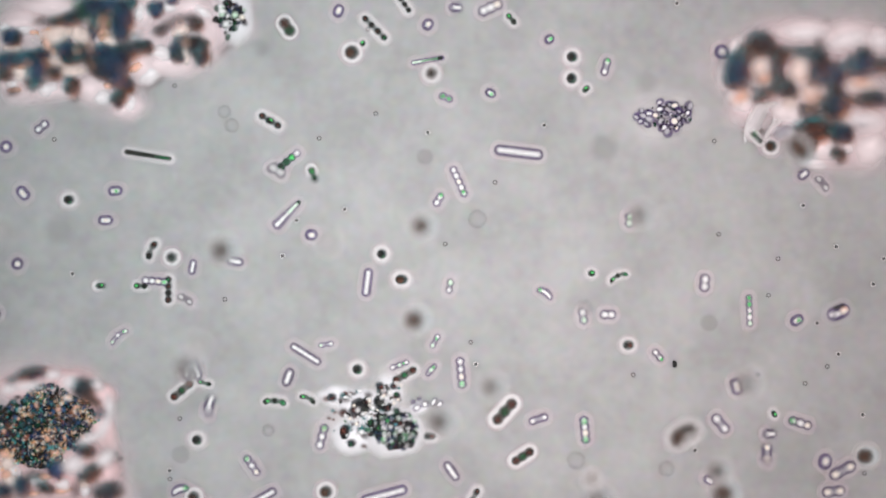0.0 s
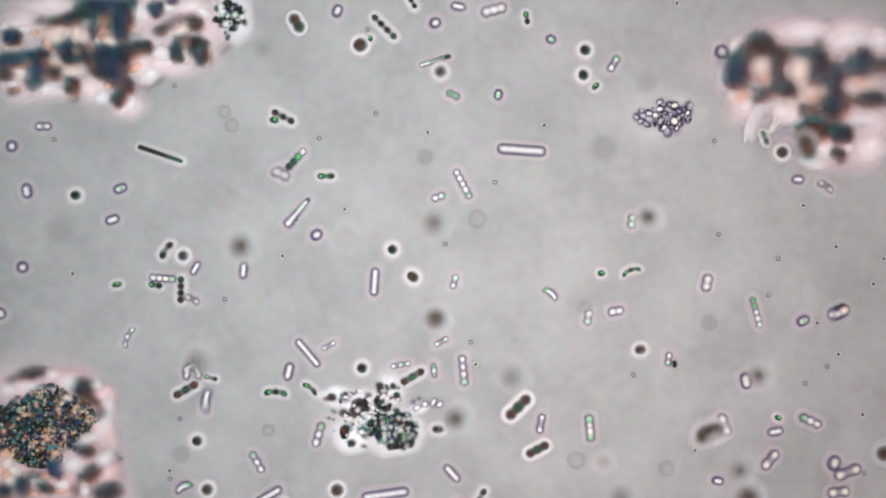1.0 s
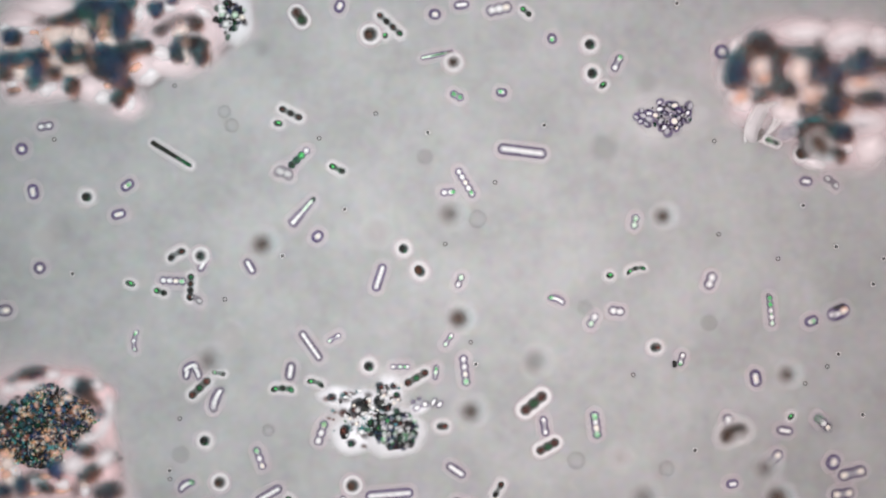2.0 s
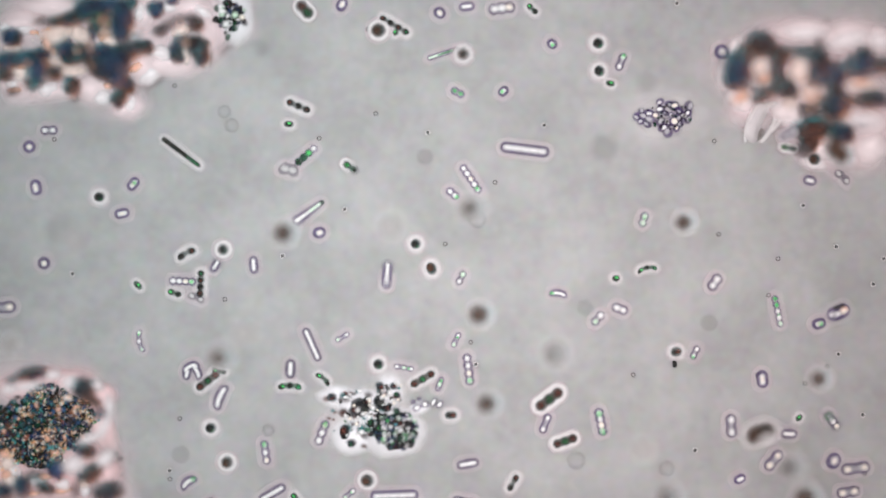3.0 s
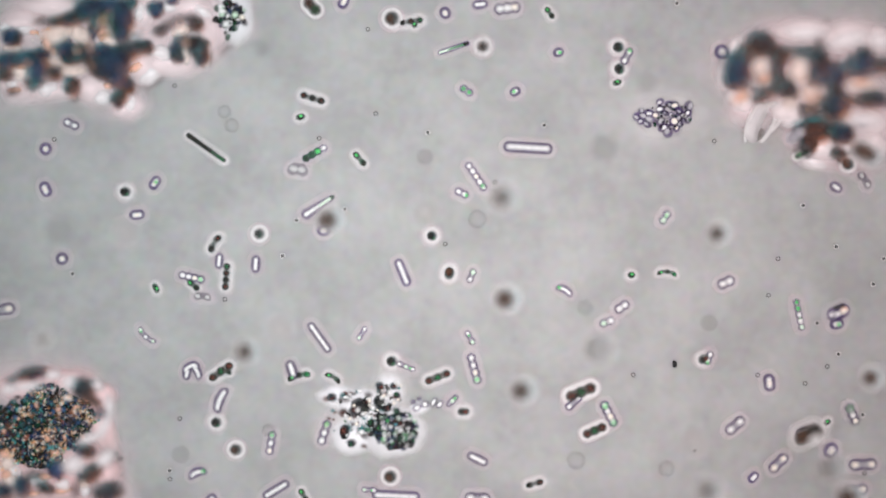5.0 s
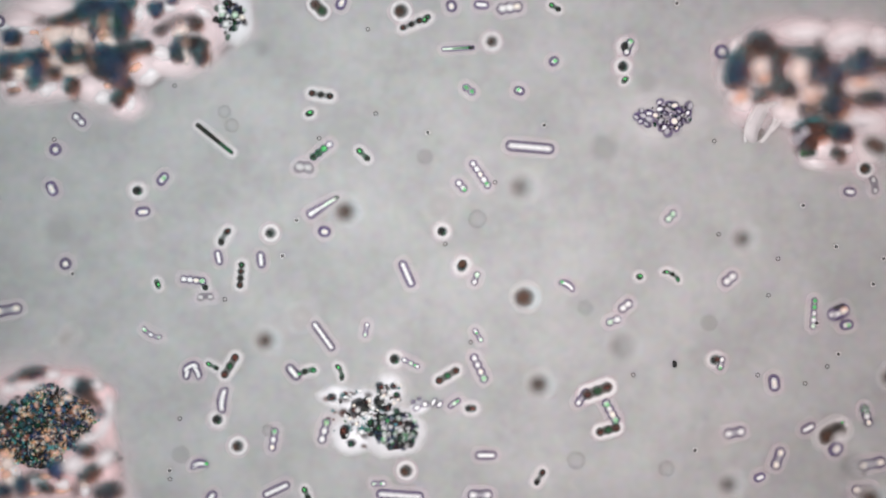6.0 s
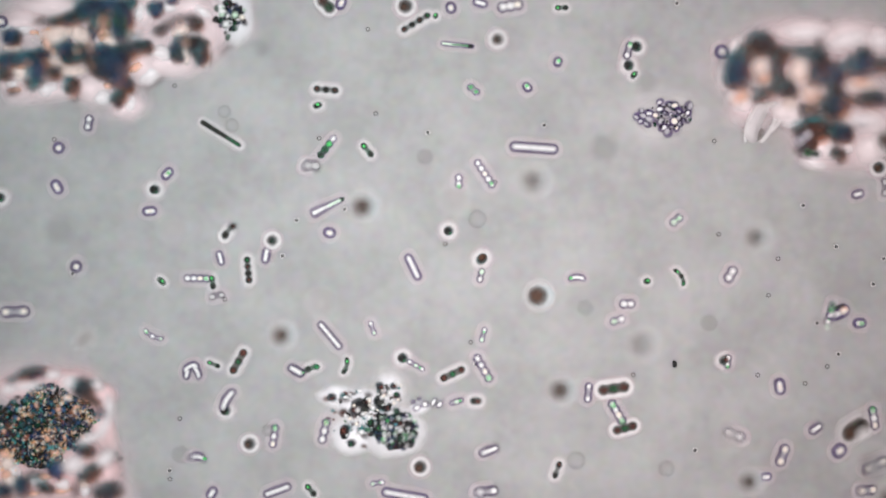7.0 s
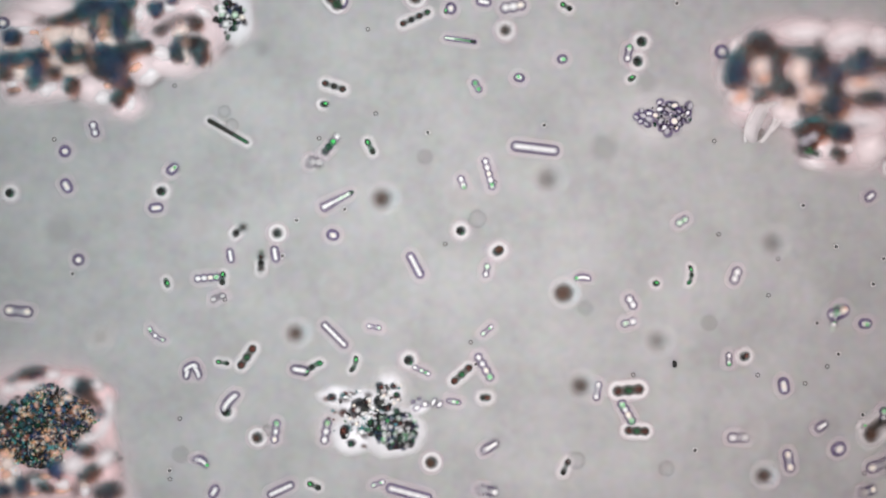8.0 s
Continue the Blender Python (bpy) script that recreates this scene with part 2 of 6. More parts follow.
# ---- kinds of cell ----
def coat(c, name, material, length, width, beads=1, pinch=0.0, bend=0.0, taper=0.0, flat=0.3, at=(0, 0, 0), label="", seg=20):
    """One layer of a cell: a low dome that is densest where it is thickest."""
    return under(name, mesh_of(name, *pod(length, width, beads, pinch, taper, bend, flat, seg=seg, dome=True), material), c, label, at)


def add_halo(c, length, width, halo, bend=0.0, taper=0.0, thin=False):
    """The bright halo round a cell, painted as pale coats: a close coat and a fainter rosy veil beyond it, low under
    the cell.
    """
    low = -5.0
    grow = 2.0 if thin else 2.5
    coat(c, "veil", K_VEIL, length + 3.6 * halo, width + 3.6 * halo, bend=bend, taper=taper, flat=0.04, at=(0, 0, low - 0.6), label="faint rosy painted halo")
    coat(c, "halo_coat", K_THIN if thin else K_SHEATH, length + grow * halo, width + grow * halo, bend=bend, taper=taper, flat=0.06, at=(0, 0, low), label="faint painted halo" if thin else "white painted halo")


def bead_row(c, name, length, width, beads, bend, size, materials, z, long=1.15):
    """One soft grain in each bead of a cell, its material taken in turn."""
    for i, x in enumerate(bead_spots(length, width, beads)):
        w = width * size * random.uniform(0.88, 1.12)
        coat(c, name, materials[i % len(materials)], w * long, w, at=(x, bow(bend, length, x), z), seg=14)


def dark_cell(length, width, beads, bend=0.0, halo=5.0):
    c = cell("rod_bacterium", f"dark rod bacterium of {beads} swollen segments in a painted white halo", "bacterium")
    add_halo(c, length, width, halo, bend)
    coat(c, "cell_wall", K_DUSK, length + 3, width + 3, beads, 0.20, bend)
    chain = width < 14
    coat(c, "cytoplasm", K_DARK, length, width, beads, 0.40 if chain else 0.16, bend, at=(0, 0, 0.6))
    hues = random.choice(((K_RUST, K_BLACK, K_RUST, K_MOSS), (K_BLACK, K_RUST, K_MOSS), (K_MOSS, K_BLACK, K_BLACK))) if chain else (K_RUST, K_MOSS, K_RUST, K_BLACK)
    bead_row(c, "granule", length, width, beads, bend, 0.80 if chain else 0.74, (K_BLACK,) if chain else (K_INK, K_INK, K_BLACK), width * 0.17)
    bead_row(c, "pigment_spot", length - width * 0.1, width * 0.9, beads, bend, 0.42 if chain else 0.62, hues, width * 0.29)
    return c


def green_dark_cell(length, width, beads, bend=0.0, halo=4.0):
    c = cell("short_bacterium", "small blackish green bacterium with a pinkish rim", "bacterium")
    add_halo(c, length, width, halo, bend)
    coat(c, "cell_wall", K_DUSK, length + 2, width + 2, beads, 0.15, bend)
    coat(c, "cytoplasm", K_PINE, length, width, beads, 0.30, bend, at=(0, 0, 0.6))
    bead_row(c, "granule", length, width, beads, bend, 0.72, (K_BLACK, K_BLACK, K_MOSS), width * 0.17)
    coat(c, "pigment_spot", K_LEAF, width * 0.55, width * 0.40, at=(-length * 0.28 if beads > 1 else 1.0, bow(bend, length, length * 0.28) if beads > 1 else 1.5, width * 0.30), label="bright green spot", seg=14)
    return c


def brown_cell(length, width, beads, bend=0.0, halo=5.5):
    c = cell("oval_bacterium", "dark brown oval bacterium with a pale rim", "bacterium")
    add_halo(c, length, width, halo)
    coat(c, "cell_wall", K_DUSK, length + 4, width + 4, beads, 0.1)
    coat(c, "cytoplasm", K_DARK, length, width, beads, 0.2, at=(0, 0, 0.6))
    coat(c, "granule", K_RUST, length * 0.45, width * 0.55, at=(length * 0.16, 0, width * 0.2), seg=14)
    coat(c, "granule", K_BLACK, length * 0.45, width * 0.6, at=(-length * 0.16, 0, width * 0.2), seg=14)
    return c


def bright_cell(length, width, beads, bend=0.0, wall=None, green=0, warm=False):
    """warm: cream cores; green: 1 or -1 for a green spot at one end or the other, 2 for one in each half."""
    wall = wall or random.choice((K_WALL, K_WALL, K_LILAC))
    c = cell("clear_bacterium", f"clear bacterium with {beads} shining core{'s' if beads > 1 else ''} and a violet wall", "bacterium")
    add_halo(c, length, width, 5.0, bend, thin=True)
    if beads == 1 and width < 17:
        length, width = length + 2.5, width + 3
    coat(c, "cell_wall", K_SKIN, length + 4, width + 4, beads, 0.10, bend)
    coat(c, "membrane", wall, length, width, beads, 0.12 if beads == 2 else 0.20, bend, at=(0, 0, 0.6))
    # highlight in the cell's middle, painted as pale plasma and cores
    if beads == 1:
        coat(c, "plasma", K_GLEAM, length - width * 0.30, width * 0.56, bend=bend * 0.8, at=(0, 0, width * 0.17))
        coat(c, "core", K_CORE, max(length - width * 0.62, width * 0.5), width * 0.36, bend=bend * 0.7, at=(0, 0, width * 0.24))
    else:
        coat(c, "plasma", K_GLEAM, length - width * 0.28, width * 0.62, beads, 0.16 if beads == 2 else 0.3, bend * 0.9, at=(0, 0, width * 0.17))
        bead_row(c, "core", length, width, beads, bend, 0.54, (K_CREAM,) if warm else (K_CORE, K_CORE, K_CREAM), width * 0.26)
    # green glints painted as spots of colour
    for x in {0: (), 1: (0.34,), 2: (0.34, -0.30), -1: (-0.34,)}[green]:
        coat(c, "green_spot", K_LEAF, width * 0.5, width * 0.40, at=(length * x, bow(bend, length, length * x), width * 0.42), label="light green spot", seg=14)
    return c


def ring_cell(length, width, beads, green=False):
    c = cell("round_bacterium", "round clear bacterium with a bright spot and dark violet rim", "bacterium")
    length, width = length + 3, width + 3.5
    add_halo(c, length, width, 5.0, thin=True)
    coat(c, "cell_wall", K_SKIN, length + 3, width + 3)
    coat(c, "membrane", K_WALL, length, width, at=(0, 0, 0.6))
    # the bright spot is a highlight put into pale layers
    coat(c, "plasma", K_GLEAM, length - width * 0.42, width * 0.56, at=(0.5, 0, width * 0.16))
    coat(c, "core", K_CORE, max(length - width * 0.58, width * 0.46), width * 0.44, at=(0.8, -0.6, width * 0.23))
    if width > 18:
        coat(c, "painted_shine", K_CREAM, length * 0.34, width * 0.32, at=(0.8, -0.6, width * 0.29), label="cream painted highlight", seg=14)
    # a green glint, painted on as a spot
    if green:
        coat(c, "green_spot", K_LEAF, width * 0.42, width * 0.36, at=(length * 0.10, -width * 0.06, width * 0.32), label="light green spot", seg=14)
    return c


def pale_cell(length, width, beads, bend=0.0):
    c = cell("pale_bacterium", "pale translucent bacterium with a thin grey wall", "bacterium")
    add_halo(c, length, width, 5.0, bend, thin=True)
    coat(c, "cell_wall", K_RIM, length + 2, width + 2, beads, 0.12, bend)
    if beads == 1:
        coat(c, "core", K_PEARL, length - width * 0.3, width * 0.66, bend=bend * 0.9, at=(0, 0, width * 0.2))
    else:
        bead_row(c, "core", length, width, beads, bend, 0.60, (K_PEARL,), width * 0.2, 1.3)
    return c


def green_cell(length, width, beads, bend=0.0, dark=0, vivid=False):
    """dark: that many of the beads, from one end, are deep green; vivid: all of them are bright green."""
    c = cell("green_bacterium", f"clear bacterium with {beads} light green bead{'s' if beads > 1 else ''} inside", "bacterium")
    add_halo(c, length, width, 5.0, bend, thin=True)
    coat(c, "cell_wall", K_SKIN, length + 3, width + 3, beads, 0.12, bend)
    coat(c, "membrane", K_LILAC, length, width, beads, 0.22, bend, at=(0, 0, 0.6))
    coat(c, "plasma", K_GLEAM, length - width * 0.3, width * 0.66, beads, 0.3, bend * 0.9, at=(0, 0, width * 0.17))
    hues = [K_BLACK, K_PINE, K_LEAF][:dark] + [K_LEAF if vivid else K_CORE if dark else random.choice((K_LEAF, K_MINT, K_MINT, K_CORE)) for _ in range(beads - dark)]
    if dark:
        coat(c, "dark_end", K_MOSS, length * dark / beads, width + 1, dark, 0.3, at=(-length * (1 - dark / beads) / 2, bow(bend, length, length * (1 - dark / beads) / 2), width * 0.22), label="blackish green end")
    bead_row(c, "granule", length, width, beads, bend, 0.48 if vivid else 0.62, hues, width * 0.40)
    if not dark and not vivid:
        coat(c, "green_spot", K_LEAF, width * 0.46, width * 0.40, at=(length * random.uniform(0.1, 0.34), 0, width * 0.42), label="light green spot", seg=14)
    return c


def green_rod(length, width, beads, dark=False):
    c = cell("needle_bacterium", "long thin dark green needle bacterium" if dark else "thin pale green needle bacterium with a violet wall", "bacterium")
    add_halo(c, length, width, 4.2, thin=not dark)
    if dark:
        coat(c, "cell_wall", K_DUSK, length + 2, width + 2, taper=-0.12)
        coat(c, "cytoplasm", K_DARK, length, width, taper=-0.12, at=(0, 0, 0.6))
        coat(c, "filling", K_PINE, length * 0.92, width * 0.62, 7, 0.12, at=(0, 0, width * 0.2), label="deep green filling")
        coat(c, "filling", K_BLACK, length * 0.62, width * 0.70, at=(-length * 0.16, 0, width * 0.28), label="black filling")
        coat(c, "filling", K_MOSS, length * 0.20, width * 0.50, at=(length * 0.36, 0, width * 0.28), label="moss green filling")
    else:
        coat(c, "cell_wall", K_SKIN, length + 3, width + 3)
        coat(c, "cytoplasm", K_LILAC, length, width, at=(0, 0, 0.6))
        coat(c, "filling", K_MINT, length * 0.86, width * 0.56, at=(-length * 0.05, 0, width * 0.2), label="pale green filling")
        coat(c, "filling", K_MOSS, length * 0.62, width * 0.52, taper=0.3, at=(length * 0.12, 0, width * 0.25), label="moss green filling")
        coat(c, "tip", K_BLACK, length * 0.18, width * 0.72, at=(length * 0.38, 0, width * 0.32), label="dark end")
    return c


def clear_rod(length, width, beads, taper=0.0):
    c = cell("long_rod_bacterium", "long straight rod bacterium with a painted bright core and violet wall", "bacterium")
    length, width = length + 2, width + 2
    add_halo(c, length, width, 5.0, taper=taper * 0.5, thin=True)
    coat(c, "cell_wall", K_SKIN, length + 4, width + 4, taper=taper)
    coat(c, "membrane", K_WALL if width > 16 else K_LILAC, length, width, taper=taper, at=(0, 0, 0.6))
    # the rod's shining middle, put into pale colour
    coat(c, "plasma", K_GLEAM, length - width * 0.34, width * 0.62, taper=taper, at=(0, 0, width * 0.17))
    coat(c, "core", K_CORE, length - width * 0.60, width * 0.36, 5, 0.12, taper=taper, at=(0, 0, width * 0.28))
    if taper:
        coat(c, "tip", K_PINE, length * 0.16, width * 0.5, at=(length * 0.44, 0, width * 0.30), label="dark green end")
        coat(c, "filling", K_MINT, length * 0.4, width * 0.34, at=(length * 0.22, 0, width * 0.40), label="pale green filling")
    return c


def dot_cell(length, width, beads, bend=0.0):
    c = cell("coccus", "dark round coccus with a bright white halo" if width < 24 else "large dark coccus drifting high above the slide", "bacterium")
    if width < 26:
        big = length > 17.6
        # bright halo put into two pale coats below the coccus
        coat(c, "veil", K_VEIL, length + 28, width + 28, flat=0.04, at=(0, 0, -5.6), label="faint rosy painted halo")
        coat(c, "halo_coat", K_SHEATH, length + 17, width + 17, flat=0.06, at=(0.8, 0.4, -5), label="white painted halo")
        coat(c, "cell_wall", K_PETROL, length + 4, width + 4, beads, 0.1, bend, at=(1.0, 0.2, 0))
        coat(c, "cytoplasm", K_INK if big else K_BLACK, length, width, beads, 0.1, bend, at=(-0.4, 0, 0.8))
        if big:
            coat(c, "granule", K_SEPIA, length * 0.70, width * 0.70, bend=bend, at=(-1.8, -1.2, width * 0.2))
        else:
            coat(c, "granule", K_BLACK, length * 0.60, width * 0.60, at=(-0.6, 0.6, width * 0.2))
            coat(c, "granule", K_MOSS, length * 0.34, width * 0.26, at=(length * 0.24, -width * 0.28, width * 0.3))
    else:
        # blurred white halo, painted as a wide pale coat
        coat(c, "halo_coat", K_BLEAR, length + 34, width + 34, flat=0.04, at=(3, 1, -width * 0.2), label="faint white painted halo")
        # bluish light fringe on one side, painted as an offset coat
        coat(c, "fringe", K_AQUA, length + 14, width + 10, flat=0.05, at=(width * 0.22, 0, -width * 0.14), label="pale bluish painted light fringe")
        coat(c, "cell_wall", K_SHADE, length + 2, width + 2, beads, 0.0, bend)
        coat(c, "granule", K_SEPIA, length * 0.74, width * 0.74, at=(-width * 0.10, 0, width * 0.17))
    return c


def bean_cell(length, width, bend):
    c = cell("bean_bacterium", "large dark bean-shaped bacterium out of focus with a white gleam", "bacterium")
    # the bean's halo is painted as a pale coat too
    coat(c, "halo_coat", K_BLEAR, length + 36, width + 36, bend=bend, flat=0.04, at=(0, 0, -width * 0.2), label="faint white painted halo")
    coat(c, "cell_wall", K_SHADE, length + 2, width + 2, bend=bend)
    coat(c, "granule", K_INK, length * 0.56, width * 0.86, at=(-length * 0.18, bow(bend, length, length * 0.2), width * 0.17))
    coat(c, "granule", K_BLACK, length * 0.42, width * 0.50, bend=3, at=(length * 0.24, width * 0.16, width * 0.17))
    coat(c, "pigment_spot", K_SEPIA, length * 0.36, width * 0.5, at=(-length * 0.24, 0, width * 0.30))
    # highlight along one edge, painted as a white patch
    coat(c, "gleam", K_SHEATH, length * 0.46, width * 0.46, bend=2, at=(length * 0.12, -width * 0.42, width * 0.34), label="white painted gleam")
    return c


def faint_cell(length, width, beads):
    c = cell("far_coccus", "faint grey coccus floating far above the slide", "bacterium")
    # faint halo put into a pale coat
    coat(c, "halo_coat", K_BLEAR, length + 22, width + 22, flat=0.04, at=(0, 0, -5), label="faint white painted halo")
    coat(c, "cell_wall", K_GHOST, length, width)
    return c


# ---- the setting ----
def slide():
    verts, faces = [], []
    w, d, t = 1900, 1300, 60
    for x, y in ((-w, -d), (w, -d), (w, d), (-w, d)):
        verts += [(x, y, 0.0), (x, y, -t)]
    faces = [(0, 2, 4, 6), (7, 5, 3, 1)] + [(2 * k, 2 * k + 1, (2 * k + 3) % 8, (2 * k + 2) % 8) for k in range(4)]
    me = mesh_of("glass_slide", verts, faces, slide_glass())
    for p in me.polygons:
        p.use_smooth = False
    return tagged(new("ground", me), "milky grey glass microscope slide under the liquid", "glass slide", kind="structure")


slide()

# ---- clumps ----
BLOBS = []


def blob_shape(k):
    """A rough lump of radius one plan unit."""
    bm = bmesh.new()
    bmesh.ops.create_icosphere(bm, subdivisions=3, radius=1.0)
    for v in bm.verts:
        p = v.co.copy()
        v.co = p * (1 + 0.34 * noise.noise(p * 1.3 + Vector((k * 7.1, 0, 0))) + 0.14 * noise.noise(p * 3.4 + Vector((0, k * 5.3, 0))))
    verts, faces = [tuple(v.co) for v in bm.verts], [tuple(v.index for v in f.verts) for f in bm.faces]
    bm.free()
    return verts, faces


for k in range(6):
    BLOBS.append(blob_shape(k))


def lens_shape(k, rings=9, seg=26):
    """A low smooth mound of radius one with an uneven outline, thinning to nothing at its rim."""
    verts, faces = [(0.0, 0.0, 1.0)], []
    for i in range(1, rings + 1):
        q = i / rings
        for j in range(seg):
            a = 2 * math.pi * j / seg
            way = Vector((math.cos(a), math.sin(a), 0))
            r = q * (1 + q * (0.30 * noise.noise(way * 0.9 + Vector((k * 7.1, 0, 0))) + 0.10 * noise.noise(way * 2.6 + Vector((0, k * 5.3, 0)))))
            dent = 1 + 0.16 * noise.noise(way * q * 2.2 + Vector((0, 0, k * 3.7)))
            verts.append((r * way.x, r * way.y, (1 - q * q) * dent))
    for j in range(seg):
        n = (j + 1) % seg
        faces.append((0, 1 + j, 1 + n))
        for i in range(rings - 1):
            a, b = 1 + i * seg, 1 + (i + 1) * seg
            faces.append((a + j, b + j, b + n, a + n))
    return verts, faces


DOMES = [lens_shape(k) for k in range(6)]
LUMPS = {}
SOLID = ("dark_mass", "ball")


def lump(parent, name, u, v, r, h, material, long=1.0, turn=0.0, flat=0.8, label=""):
    own = random.Random(round(u * 31 + v * 17))
    k = own.randrange(6)
    soft = name not in SOLID
    key = (k, material.name, soft)
    if key not in LUMPS:
        LUMPS[key] = mesh_of("lump", *(DOMES if soft else BLOBS)[k], material)
    p = place(u, v, h)
    return under(name, LUMPS[key], parent, label, (p - parent.location) / S, turn + own.uniform(-8, 8), (r * long, r, r * flat))


def grit(parent, name, count, spot, size, heights, materials, label=""):
    """Countless fine granules inside one heap, in one mesh per colour. spot() gives u and v."""
    heaps = {m.name: ([], [], m) for m in materials}
    base_v, base_f = [], []
    bm = bmesh.new()
    bmesh.ops.create_icosphere(bm, subdivisions=1, radius=1.0)
    base_v, base_f = [v.co.copy() for v in bm.verts], [tuple(v.index for v in f.verts) for f in bm.faces]
    bm.free()
    for _ in range(count):
        u, v = spot()
        h = random.uniform(*heights)
        verts, faces, m = heaps[random.choice(materials).name]
        r = random.uniform(*size)
        c = (place(u, v, h) - parent.location) / S
        stretch = Vector((random.uniform(0.55, 1.7), random.uniform(0.55, 1.3), random.uniform(0.5, 0.9)))
        spin = Matrix.Rotation(random.uniform(0, math.pi), 3, "Z")
        n = len(verts)
        verts += [tuple(c + spin @ Vector((q.x * stretch.x, q.y * stretch.y, q.z * stretch.z)) * r) for q in base_v]
        faces += [tuple(n + i for i in f) for f in base_f]
    for verts, faces, m in heaps.values():
        if verts:
            tagged(under(name, mesh_of(name, verts, faces, m), parent, label), kind="stuff")


def heap(name, label, category, u, v):
    h = tagged(new(name), label, category)
    h.location = place(u, v, 0)
    return h


def disc(u, v, a, b, turn=0.0, power=0.5):
    """A random spot in an ellipse about u, v."""
    r, t = random.random() ** power, random.uniform(0, 2 * math.pi)
    x, y = a * r * math.cos(t), b * r * math.sin(t)
    c, s = math.cos(radians(turn)), math.sin(radians(turn))
    return u + x * c + y * s, v - x * s + y * c


def pads(parent, name, h, material, rows, label=""):
    """Soft patches of one stuff: u, v, half length, half width and turn."""
    for u, v, a, b, t in rows:
        lump(parent, name, u, v, b * (1.42 if name == "slime" else 1.28), h + random.uniform(-1, 1), material, a / b, t, min(0.10, 2.0 / b), label)


def grains(parent, h, rows, rough=True):
    """Soft dark bodies with the lens's colour fringes painted on, rusty on one side and teal on the other: u, v, half
    length, half width, turn and the stuff.
    rough: crumbs and grit lie on them."""
    for u, v, a, b, t, m in rows:
        k = min(a, b)
        if m not in (D_DIM, D_TEAL):
            # warm and cool lens fringes, painted as offset lumps under the grain
            lump(parent, "rusty_edge", u + 0.24 * k, v + 0.30 * k, b * 1.24, h - 1.6, D_RUSTY, a / b, t, 0.10)
            lump(parent, "teal_edge", u - 0.30 * k, v - 0.24 * k, b * 1.24, h - 1.0, D_SEA, a / b, t, 0.10)
        lump(parent, "dark_grain", u, v, b * 1.27, h + random.uniform(-1, 1), m, a / b, t, 0.14)
        if rough and k > 8 and m is not D_DIM:
            c, s = math.cos(radians(t)), math.sin(radians(t))
            for _ in range(8):
                x, y = random.uniform(-0.9, 0.9) * a, random.uniform(-0.9, 0.9) * b
                r = random.uniform(2.5, 6.5)
                lump(parent, "crumb", u + x * c + y * s, v - x * s + y * c, r, h + random.uniform(-4, 2.5), random.choice((D_NAVY, D_INK, D_UMBER, D_TEAL, D_TEAL, D_BLUE, D_INK)), random.uniform(1, 1.8), random.uniform(0, 180), 0.3)
            grit(parent, "grit", 6, lambda: disc(u, v, a, b, t), (1.0, 2.4), (h, h + 3), (M_UMBER, M_TEAL, M_UMBER, M_NAVY, M_NAVY))


def mottle(parent, count, spot, size, h, stuffs):
    """Small soft bits of several colours strewn over a clump."""
    for _ in range(count):
        u, v = disc(*spot)
        lump(parent, "soft_bit", u, v, random.uniform(*size), h + random.uniform(-1, 1), random.choice(stuffs), random.uniform(1, 2.2), random.uniform(0, 180), 0.2)


